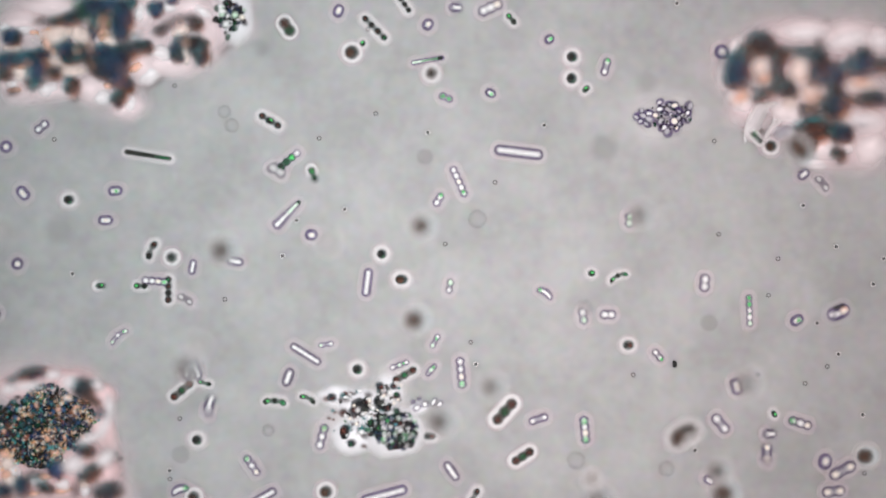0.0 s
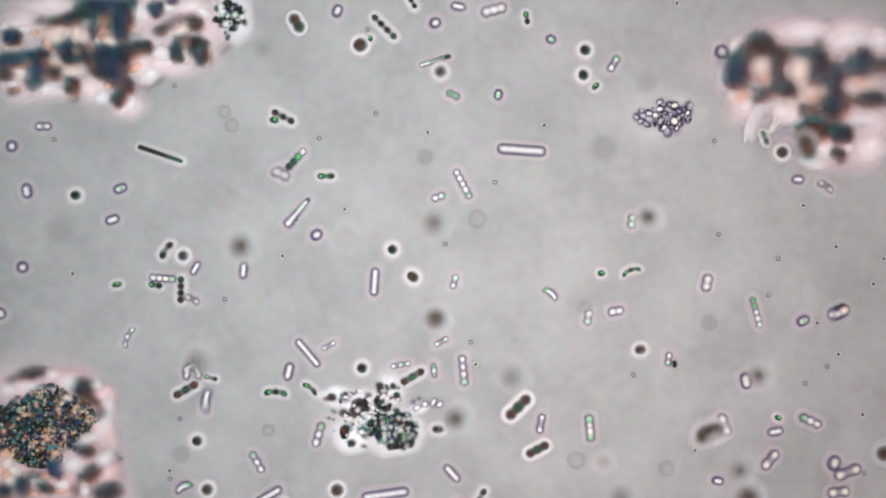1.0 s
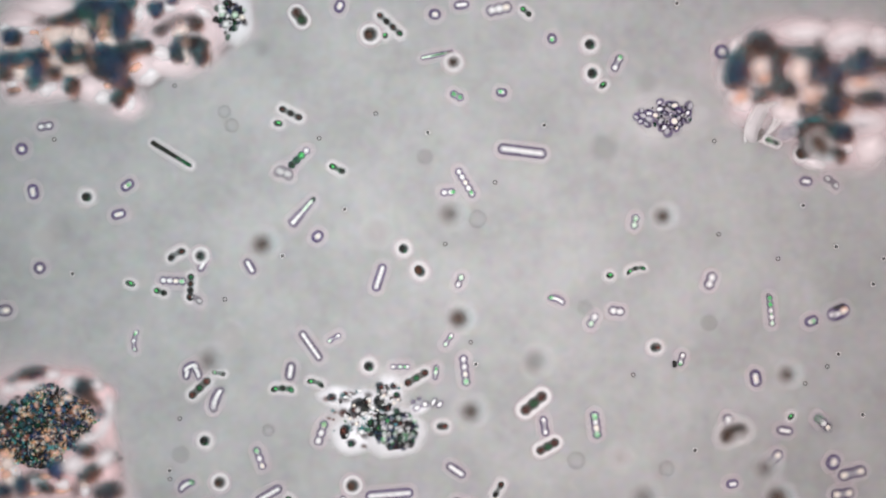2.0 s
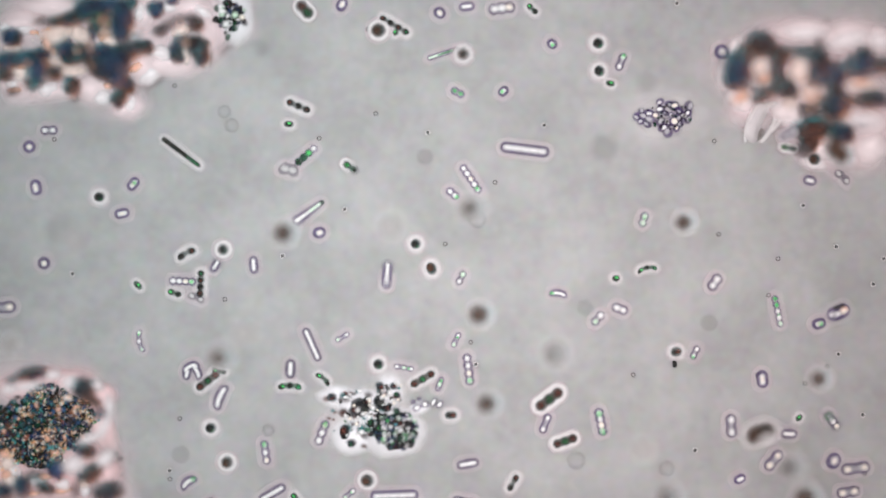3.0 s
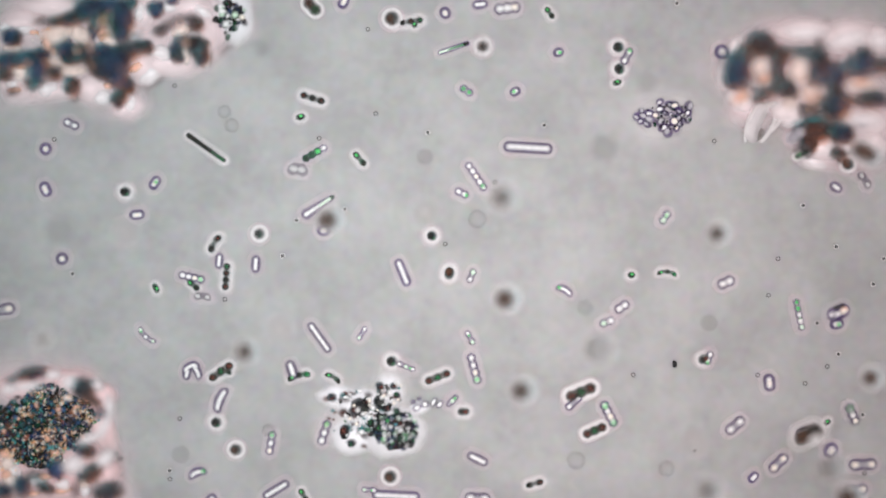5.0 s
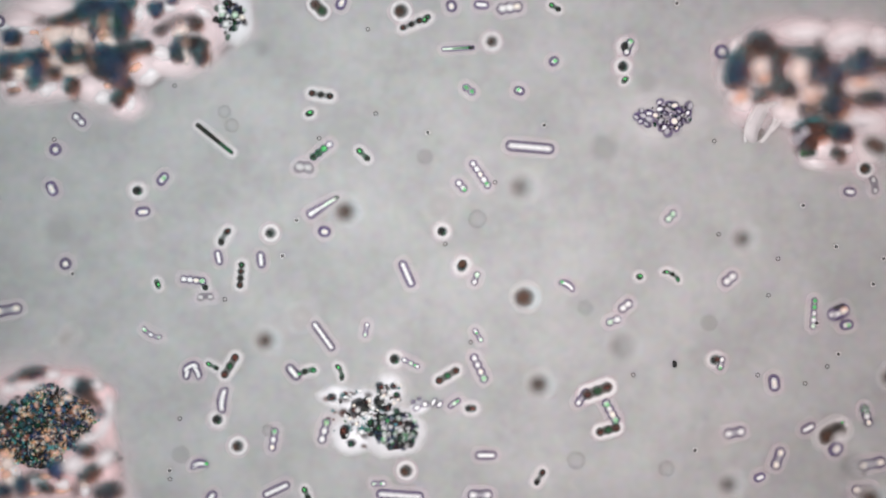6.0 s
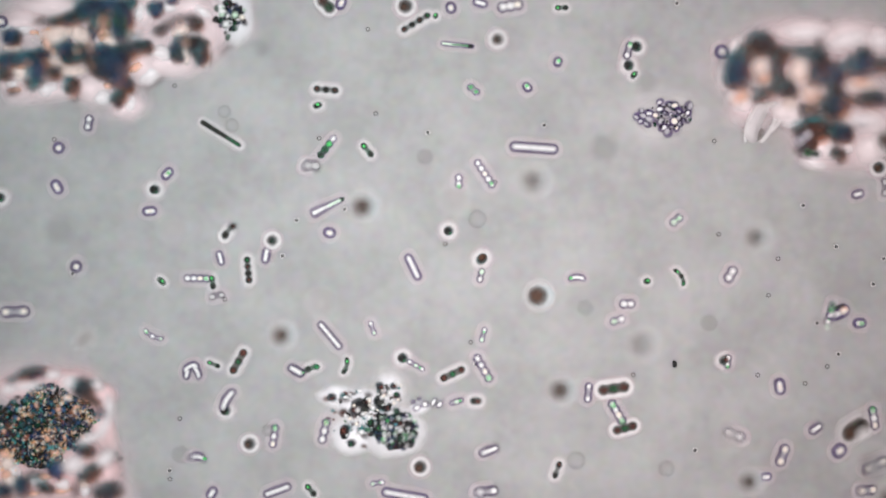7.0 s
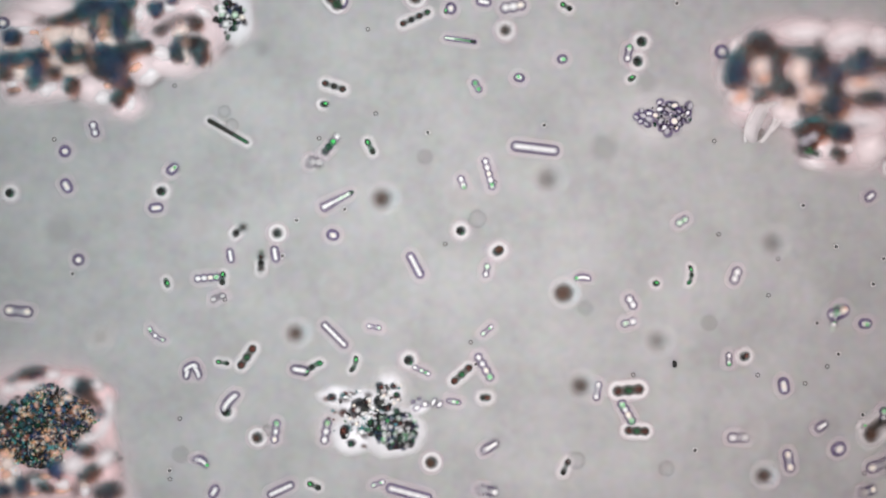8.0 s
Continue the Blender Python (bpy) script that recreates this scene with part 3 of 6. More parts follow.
def crust_large():
    c = heap("debris_clump", "large dark blue and umber debris clump in pinkish slime", "debris", 170, 80)
    slime = "pinkish white slime with glow painted in"
    # haze and glow round the clump, put into pale slime pads
    pads(c, "slime", 2, D_HAZE, ((50, 60, 95, 62, 0), (130, 90, 95, 85, 0), (60, 150, 85, 46, 0), (195, 150, 62, 62, -40), (235, 190, 34, 26, 20), (250, 60, 60, 75, 0), (300, 60, 90, 75, 0), (335, 85, 68, 58, 0), (375, 40, 32, 60, 0)), slime)
    pads(c, "slime", 3.2, D_PINK, ((95, 14, 62, 24, 0), (45, 40, 42, 24, 0), (100, 72, 60, 36, 0), (40, 150, 46, 30, 0), (90, 160, 44, 18, 0), (165, 155, 34, 26, 30), (225, 190, 26, 18, 20), (255, 120, 36, 34, 40), (250, 25, 26, 34, 0), (300, 110, 50, 28, 0), (345, 60, 44, 50, 0), (330, 15, 50, 22, 0), (190, 65, 30, 30, 0)), slime)
    pads(c, "slime", 4.8, D_WHITE, ((40, 53, 24, 9, 5), (12, 48, 14, 9, 0), (85, 158, 20, 13, 10), (153, 152, 21, 13, 40), (182, 172, 15, 14, 0), (232, 184, 9, 15, -30), (22, 150, 13, 9, 0), (286, 94, 20, 14, -20), (264, 134, 22, 15, 40), (248, 22, 10, 18, 0), (300, 14, 18, 9, 0), (366, 98, 9, 22, 0), (358, 22, 20, 10, -30), (100, 12, 40, 13, 0)), slime)
    pads(c, "slime", 11, D_CREAM, ((100, 62, 28, 15, 10), (142, 62, 20, 12, -30), (22, 86, 16, 7, 0), (128, 127, 22, 8, 0), (195, 72, 15, 12, 0), (322, 56, 17, 10, 30), (328, 97, 7, 17, 0), (36, 128, 13, 13, 0), (112, 112, 12, 8, -30)), slime)
    # amber glow between the dark grains, painted as pads
    pads(c, "amber_grain", 11, D_AMBER, ((84, 78, 8, 15, 0), (180, 60, 8, 14, 0), (240, 120, 12, 7, 40), (26, 160, 12, 5, 0), (40, 118, 9, 6, 0), (60, 58, 8, 4, 0), (192, 152, 9, 6, 0), (118, 54, 18, 5, 0), (140, 70, 9, 5, -40), (96, 92, 5, 8, 0)))
    grains(c, 20.5, ((74, 37, 15, 8, 0, D_DIM), (102, 37, 18, 8, 5, D_UMBER), (130, 31, 22, 11, 20, D_INK), (60, 100, 26, 9, 0, D_NAVY), (12, 108, 22, 12, 0, D_NAVY), (40, 104, 24, 10, 0, D_NAVY), (76, 99, 15, 12, -20, D_INK), (8, 132, 12, 10, 0, D_UMBER), (66, 124, 16, 25, 0, D_NAVY), (58, 148, 14, 12, 0, D_TEAL),
                   (22, 162, 13, 8, 0, D_DIM), (96, 128, 13, 12, 0, D_UMBER), (150, 96, 14, 16, 0, D_INK), (160, 18, 25, 18, 0, D_NAVY), (188, 8, 40, 9, 0, D_NAVY), (168, 44, 9, 20, -10, D_TEAL), (216, 30, 19, 25, 0, D_NAVY), (212, 56, 15, 18, 0, D_NAVY), (182, 34, 9, 18, 0, D_UMBER),
                   (200, 112, 28, 24, 0, D_NAVY), (184, 94, 17, 14, 0, D_NAVY), (226, 90, 25, 14, 20, D_INK), (256, 84, 14, 11, 0, D_UMBER), (178, 124, 20, 13, -45, D_INK), (163, 118, 17, 8, -55, D_UMBER), (206, 138, 15, 18, 0, D_NAVY), (233, 8, 9, 8, 0, D_TEAL),
                   (280, 56, 13, 10, 0, D_DIM), (296, 46, 14, 9, 0, D_DIM), (284, 54, 9, 8, 0, D_UMBER), (322, 34, 24, 8, 0, D_DIM), (346, 42, 15, 11, -50, D_UMBER), (320, 71, 14, 8, 10, D_NAVY), (338, 72, 20, 9, 0, D_UMBER)))
    grains(c, 18.5, ((20, 66, 14, 14, 0, D_BLUE), (25, 70, 10, 9, 0, D_INK), (128, 153, 13, 16, 0, D_UMBER), (222, 152, 15, 14, 20, D_UMBER), (210, 175, 14, 12, 40, D_UMBER), (312, 95, 11, 15, 0, D_INK), (352, 86, 17, 18, 0, D_INK), (359, 101, 12, 13, 0, D_INK), (275, 18, 12, 12, 0, D_BLUE), (305, 2, 10, 6, 0, D_BLUE), (236, 3, 7, 6, 0, D_NAVY)))
    # the ball in its bright ring
    pads(c, "slime", 21, D_CREAM, ((150, 66, 12, 8, -50), (100, 66, 20, 9, 30), (96, 108, 7, 9, 0), (128, 125, 20, 6, 5)), slime)
    grains(c, 18.5, ((117, 91, 18, 21, 0, D_NAVY), (124, 100, 16, 14, 0, D_INK), (138, 92, 9, 14, 0, D_TEAL)))
    pads(c, "amber_grain", 23, D_AMBER, ((181, 38, 5, 9, 0), (186, 62, 8, 8, 0), (176, 52, 4, 6, 0), (136, 90, 3, 6, 0), (328, 76, 6, 4, 0), (158, 84, 3, 6, 0), (212, 128, 4, 3, 0)))
    bits = (D_SEA, D_RUSTY, D_SEA, D_RUSTY, D_UMBER, D_NAVY, D_INK, D_AMBER)
    mottle(c, 55, (110, 85, 110, 60), (1.8, 3.8), 22.5, bits)
    mottle(c, 35, (200, 75, 55, 70), (1.8, 3.8), 22.5, bits[:6])
    mottle(c, 22, (325, 70, 48, 45), (1.8, 3.8), 22.5, bits)
    mottle(c, 30, (40, 125, 55, 40), (1.8, 3.8), 22.5, bits)
    grit(c, "grit", 90, lambda: disc(92, 68, 36, 20), (0.8, 2.0), (9, 14), (M_ORANGE, M_TEAL, M_UMBER, M_CREAM, M_ORANGE))
    grit(c, "grit", 60, lambda: disc(186, 42, 16, 34), (1.2, 2.6), (12, 15), (M_ORANGE, M_TEAL, M_UMBER, M_GREEN))
    grit(c, "grit", 40, lambda: disc(136, 94, 12, 18), (1.2, 2.6), (11, 14), (M_NAVY, M_TEAL, M_ORANGE, M_GREEN))
    return c


def crust_blurred():
    c = heap("debris_clump", "loose brown and navy debris clump with pink slime around it", "debris", 1420, 150)
    slime = "pinkish white slime with glow painted in"
    # the pale pads paint this clump's soft bright glow
    pads(c, "slime", 5, D_HAZE, ((1350, 120, 105, 85, 20), (1430, 80, 120, 60, 0), (1520, 100, 80, 75, 0), (1470, 200, 120, 80, 0), (1540, 220, 70, 75, 0), (1480, 270, 80, 40, 0), (1330, 190, 50, 40, 40)), slime)
    pads(c, "slime", 9, D_BLUSH, ((1425, 56, 56, 20, 0), (1500, 66, 56, 28, 0), (1552, 70, 30, 24, 0), (1310, 176, 28, 16, -40), (1300, 84, 22, 12, 50), (1345, 125, 28, 28, 0), (1420, 130, 30, 34, 0), (1440, 170, 44, 22, 0), (1520, 152, 40, 18, 0), (1528, 215, 44, 26, 0), (1395, 195, 30, 22, 0), (1455, 262, 40, 22, 0), (1540, 262, 34, 30, 0), (1284, 130, 16, 34, 0)), slime)
    pads(c, "slime", 20, D_WHITE, ((1500, 70, 34, 14, 20), (1424, 58, 36, 11, 0), (1556, 72, 18, 13, 0), (1530, 212, 28, 14, 0), (1300, 178, 18, 9, -40)), slime)
    pads(c, "slime", 6, D_WHITE, ((1382, 186, 18, 14, 20), (1462, 264, 18, 14, 0), (1500, 262, 16, 12, 0), (1440, 288, 26, 12, 0), (1400, 215, 20, 14, 0)), slime)
    pads(c, "slime", 22, D_CREAM, ((1416, 124, 16, 20, 0), (1344, 120, 15, 16, 0), (1526, 150, 26, 9, 5), (1432, 164, 18, 9, 0), (1398, 182, 12, 10, 0)), slime)
    # warm glow painted in amber
    pads(c, "amber_grain", 22, D_AMBER, ((1352, 138, 13, 13, 0), (1312, 172, 17, 10, 30), (1440, 172, 18, 8, 0), (1424, 138, 10, 9, 0), (1524, 146, 15, 6, 0), (1492, 205, 12, 8, 30), (1500, 130, 5, 10, 0)))
    grains(c, 30, ((1306, 124, 23, 28, 0, D_NAVY), (1300, 142, 20, 14, 0, D_NAVY), (1324, 92, 28, 14, 40, D_UMBER), (1350, 74, 21, 16, 10, D_INK), (1348, 88, 24, 11, 0, D_UMBER), (1382, 95, 20, 13, -25, D_UMBER), (1376, 122, 11, 24, 0, D_UMBER), (1386, 150, 18, 14, -20, D_UMBER), (1398, 161, 15, 12, 0, D_INK), (1354, 168, 23, 9, 30, D_UMBER),
                   (1408, 90, 20, 8, 0, D_TEAL), (1432, 94, 18, 10, 0, D_TEAL), (1450, 84, 12, 18, 0, D_DIM), (1455, 108, 14, 18, 0, D_INK), (1446, 132, 16, 18, 0, D_NAVY), (1480, 130, 20, 19, 0, D_NAVY), (1478, 158, 13, 14, 0, D_UMBER), (1482, 182, 21, 17, 0, D_NAVY), (1476, 202, 17, 10, 0, D_UMBER), 
                   (1524, 114, 23, 18, 0, D_NAVY), (1530, 95, 11, 11, 0, D_INK), (1560, 115, 16, 12, 0, D_UMBER), (1540, 175, 22, 13, 10, D_INK), (1562, 178, 9, 11, 0, D_BLUE), (1512, 178, 16, 4, 0, D_UMBER), (1455, 182, 12, 6, 0, D_UMBER)))
    grains(c, 12.5, ((1430, 196, 20, 15, 0, D_DIM), (1446, 212, 20, 10, 0, D_TEAL), (1438, 233, 30, 19, 0, D_UMBER), (1450, 226, 18, 14, 0, D_DIM), (1428, 262, 21, 17, 50, D_DIM), (1432, 256, 15, 12, 50, D_UMBER)), rough=False)
    grains(c, 22, ((1490, 236, 20, 16, 0, D_NAVY), (1472, 230, 10, 12, 0, D_TEAL), (1486, 274, 14, 10, -35, D_UMBER)))
    mottle(c, 22, (1370, 120, 80, 55), (3.0, 7.0), 33, (D_SEA, D_RUSTY, D_INK, D_UMBER, D_NAVY))
    mottle(c, 26, (1490, 160, 75, 75), (3.0, 7.0), 33, (D_SEA, D_RUSTY, D_INK, D_RUSTY, D_UMBER, D_NAVY))
    grit(c, "grit", 50, lambda: disc(1470, 180, 40, 26, 0), (1.5, 3.5), (22, 32), (M_NAVY, M_UMBER, M_UMBER, M_ORANGE))
    for u, v, length, wide, t, bend, m in ((1338, 216, 76, 30, 68, 7, K_THIN), (1335, 212, 74, 26, 68, 8, K_BLEAR), (1342, 222, 58, 15, 68, 6, K_GHOST), (1345, 238, 24, 17, 70, 2, K_GHOST), (1327, 222, 66, 9, 66, 9, K_PEARL), (1364, 224, 74, 13, 64, -8, K_BLEAR),
                                           (1377, 214, 56, 12, 60, -7, K_BLEAR), (1364, 188, 40, 14, 12, 8, K_PEARL)):
        p = (place(u, v, 10) - c.location) / S
        under("slime_strand", mesh_of("slime_strand", *pod(length, wide, bend=bend, dome=True, flat=0.1), m), c, "wispy grey slime strand" if m is K_GHOST else "wispy white slime strand", p, t)
    return c


def crust_grainy():
    c = heap("debris_clump", "grainy teal, navy and amber debris heap in pink slime", "debris", 85, 765)
    slime = "pinkish white slime with glow painted in"
    # pink glow at the heap's rim is painted with these pads
    pads(c, "slime", 2.5, D_HAZE, ((60, 690, 105, 66, 0), (120, 730, 92, 82, 0), (60, 820, 130, 80, 0), (160, 830, 76, 66, -40), (190, 868, 52, 40, 0)), slime)
    pads(c, "slime", 4, D_ROSE, ((50, 680, 62, 26, 10), (130, 682, 44, 30, 0), (180, 750, 24, 56, 15), (140, 815, 46, 36, 0), (20, 830, 40, 52, 0), (100, 860, 90, 34, 0), (186, 835, 30, 26, -40), (184, 700, 24, 20, -30)), slime)
    core = [(84, 716, 46, 36, 0), (92, 745, 68, 52, 10), (55, 770, 66, 50, 0), (120, 738, 46, 40, 0), (20, 760, 40, 46, 0), (70, 808, 40, 20, 0)]
    for u, v, a, b, t in core:
        lump(c, "dark_mass", u, v, b * 0.80, 2.5, M_NAVY, a / b, t, 0.08)
    spots = lambda: disc(*random.choice(core))
    grit(c, "grit", 2000, spots, (1.8, 4.6), (4, 10.5), (M_NAVY, M_TEAL, M_NAVY, M_UMBER, M_GRAIN, M_UMBER, M_DEEP, M_NAVY, M_PLUM, M_TEAL, M_NAVY, M_BLUE, M_GRAIN))
    grit(c, "bright_grit", 640, spots, (0.8, 2.1), (8, 13), (M_ORANGE, M_ORANGE, M_ORANGE, M_CREAM, M_CREAM, M_CYAN, M_CYAN, M_GREEN, M_BLUE))
    for u, v, a, b, t, k in ((76, 772, 28, 10, 20, 46), (66, 790, 16, 9, 0, 22), (142, 724, 14, 18, 0, 56), (100, 718, 12, 16, 0, 24), (45, 728, 12, 9, 0, 22), (72, 700, 7, 6, 0, 10), (112, 790, 9, 12, 0, 14), (15, 815, 20, 22, 0, 46), (90, 818, 26, 10, 0, 24), (122, 764, 12, 8, 0, 14), (160, 740, 9, 14, 0, 16)):
        grit(c, "bright_grit", k, lambda: disc(u, v, a, b, t), (1.0, 2.7), (9, 14), (M_ORANGE, M_CREAM, M_ORANGE, M_ORANGE, M_CREAM))
    for u, v, a, b, t, k in ((62, 705, 26, 14, 20, 26), (20, 770, 26, 16, 0, 34), (110, 790, 26, 14, 20, 24), (38, 812, 26, 16, 0, 34), (165, 738, 14, 14, 0, 16)):
        grit(c, "green_grit", k, lambda: disc(u, v, a, b, t), (1.0, 2.6), (8.5, 12), (M_CYAN, M_GREEN, M_CYAN, M_CREAM))
    mottle(c, 70, (72, 755, 86, 62), (3.0, 6.5), 12.5, (D_INK, D_NAVY, D_INK, D_NAVY, D_BLUE, D_TEAL, D_UMBER, D_AMBER))
    mottle(c, 60, (75, 755, 75, 60), (1.8, 3.6), 13.5, (D_SEA, D_NAVY, D_BLUE, D_INK, D_RUSTY, D_RUSTY))
    pads(c, "slime", 20, D_WHITE, ((50, 684, 26, 8, 8), (125, 678, 17, 15, 0), (183, 757, 9, 26, -20), (130, 822, 22, 16, 20), (158, 776, 20, 7, 30), (194, 720, 8, 22, 15), (186, 812, 20, 12, 40), (16, 690, 16, 9, 0), (94, 664, 16, 8, 0), (172, 682, 14, 9, -40)), slime)
    # amber glow near the heap's foot, painted on
    pads(c, "amber_grain", 12, D_AMBER, ((12, 842, 10, 12, 0), (80, 844, 13, 6, 0), (112, 868, 15, 6, 10), (10, 804, 10, 8, 0), (60, 874, 10, 5, 0), (100, 802, 10, 6, 0)))
    pads(c, "slime", 11, D_WHITE, ((24, 838, 14, 18, 0), (66, 852, 16, 8, 0), (112, 858, 14, 10, 0), (150, 868, 10, 12, 0)), slime)
    pads(c, "slime", 13, D_CREAM, ((20, 850, 14, 9, 0), (120, 705, 8, 6, 0), (148, 856, 8, 8, 0), (14, 820, 12, 10, 0)), slime)
    grains(c, 22, ((55, 661, 26, 10, 12, D_UMBER), (22, 672, 14, 8, 20, D_TEAL), (148, 690, 18, 20, 0, D_INK), (165, 712, 15, 7, -20, D_UMBER), (150, 799, 15, 12, 0, D_UMBER), (160, 838, 22, 13, 40, D_UMBER), (190, 872, 26, 14, 15, D_INK), (6, 870, 15, 13, 0, D_NAVY), (40, 862, 13, 17, 0, D_NAVY), (80, 864, 17, 9, -20, D_UMBER), (134, 866, 9, 14, 0, D_DIM), (60, 842, 17, 8, 0, D_TEAL)))
    grains(c, 17, ((101, 832, 14, 14, 0, D_BLUE),))
    lump(c, "ball", 178, 733, 11, 17, M_RIM, 1.1)
    return c


def granule_cluster():
    c = heap("granule_cluster", "ragged cluster of black and green granules in white slime", "granule cluster", 660, 735)
    pads(c, "slime", 1.5, K_BLEAR, ((640, 738, 80, 58, 0), (700, 755, 58, 58, 0), (690, 685, 36, 40, 0)), "faint slime")
    pads(c, "slime", 3, D_CLOUD, ((596, 702, 25, 15, 0), (635, 722, 31, 25, 0), (622, 774, 27, 24, 0), (690, 690, 20, 23, 0), (700, 763, 40, 38, 0), (664, 738, 31, 30, 0), (742, 722, 15, 9, 20), (655, 705, 20, 12, 0)), "white slime")
    pads(c, "dim_grain", 5, D_DIM, ((612, 704, 10, 9, 0), (610, 730, 10, 9, 0), (622, 784, 9, 8, 0), (640, 770, 14, 10, 0), (652, 700, 8, 6, 0)))
    pads(c, "rusty_grain", 6, K_RUST, ((606, 732, 7, 6, 0), (626, 738, 7, 4, 0), (578, 706, 7, 5, 0), (684, 697, 6, 5, 0), (702, 702, 7, 6, 0), (644, 790, 6, 4, 0), (692, 738, 6, 4, 0)))
    pads(c, "teal_grain", 6, D_TEAL, ((657, 752, 8, 10, 0), (664, 766, 7, 7, 0), (608, 700, 7, 6, 0), (642, 760, 9, 8, 0), (676, 724, 8, 6, 0), (616, 758, 8, 8, 0)))
    for u, v, a, b in ((588, 704, 9, 8), (639, 722, 16, 15), (649, 712, 7, 8), (627, 728, 9, 10), (610, 765, 8, 12), (622, 786, 7, 6), (673, 685, 8, 9), (697, 684, 7, 7), (703, 700, 6, 6), (672, 712, 10, 12), (684, 722, 8, 7), (671, 737, 5, 5), (657, 750, 6, 8), (695, 742, 9, 8), (706, 752, 14, 10), (720, 735, 7, 5), (728, 751, 7, 6), (701, 766, 17, 12), (695, 785, 15, 11), (716, 776, 10, 9), (730, 766, 8, 5), (682, 756, 8, 7), (664, 764, 5, 5)):
        lump(c, "teal_edge", u - 1.5, v - 1.5, b * 1.05, 7, D_TEAL, a / b, 0, 0.15)
        lump(c, "dark_granule", u, v, b * 1.15, 8, random.choice((G_BLACK, G_BLACK, D_INK)), a / b, 0, 0.3)
        lump(c, "pigment_spot", u + random.uniform(-0.4, 0.4) * a, v + random.uniform(-0.4, 0.4) * b, b * 0.5, 11, random.choice((K_RUST, K_RUST, K_MOSS, K_DARK, D_TEAL)), 1.2, random.uniform(0, 180), 0.3)
    pads(c, "bright_granule", 13, K_CORE, ((633, 726, 4, 4, 0), (640, 765, 5, 4, 0), (690, 695, 3, 5, 0), (684, 704, 4, 3, 0), (710, 762, 3, 3, 0), (688, 768, 3, 3, 0), (676, 748, 4, 3, 0), (716, 744, 3, 3, 0), (722, 758, 4, 3, 0), (708, 785, 3, 3, 0), (680, 777, 4, 3, 0), (700, 776, 3, 2, 30), (692, 756, 3, 3, 0), (734, 744, 4, 3, 40), (736, 776, 3, 4, 0), (654, 738, 4, 4, 0), (660, 722, 4, 5, 0)), "white granule")
    for name, count, spot, size, h, stuffs in (("dark_speck", 110, (702, 762, 37, 34), (3.2, 6.6), (9, 13), (G_BLACK, G_BLACK, G_BLACK, G_BLACK, K_PINE, D_NAVY, D_BLUE, K_WALL)),
                                               ("colour_speck", 26, (702, 764, 35, 32), (2.2, 4.2), (11, 13.5), (D_TEAL, D_BLUE, K_MOSS, K_RUST, K_LEAF, D_SEA, K_WALL)),
                                               ("dark_speck", 26, (706, 776, 28, 20), (3.2, 6.0), (11, 13.5), (G_BLACK, G_BLACK, D_INK)),
                                               ("bright_speck", 64, (702, 760, 38, 35), (1.5, 3.0), (13, 14.5), (K_CORE, K_CORE, K_CORE, K_MINT, K_LEAF)),
                                               ("dark_speck", 44, (628, 738, 46, 46), (2.0, 4.6), (7, 10), (K_RUST, K_RUST, D_TEAL, D_TEAL, G_BLACK, D_DIM, G_BLACK, K_MOSS)),
                                               ("bright_speck", 34, (640, 738, 50, 46), (1.8, 3.8), (9, 12), (K_CORE, K_CORE, K_CREAM)),
                                               ("dark_speck", 14, (690, 696, 24, 24), (2.0, 4.2), (8, 11), (K_RUST, G_BLACK, K_DARK, D_TEAL)),
                                               ("bright_speck", 14, (690, 698, 24, 26), (1.8, 3.4), (11, 13), (K_CORE, K_CREAM))):
        for _ in range(count):
            u, v = disc(*spot)
            lump(c, name, u, v, random.uniform(*size), random.uniform(*h), random.choice(stuffs), random.uniform(1, 1.7), random.uniform(0, 180), 0.3)
    grit(c, "grit", 60, lambda: disc(640, 744, 30, 24), (0.8, 1.6), (9, 12), (M_RIM, M_CYAN, M_BROWN, M_CORE, M_CORE))
    pads(c, "violet_ring", 6, K_LILAC, ((738, 722, 7, 5, 30), (752, 716, 7, 5, 0), (768, 712, 8, 4, 60), (778, 716, 7, 4, 60), (731, 712, 4, 4, 0), (742, 706, 4, 3, 0)))
    pads(c, "bright_granule", 8, K_CORE, ((738, 722, 5, 4, 30), (752, 716, 4, 4, 0), (767, 712, 6, 3, 60), (778, 716, 5, 3, 60)), "white granule")
    return c


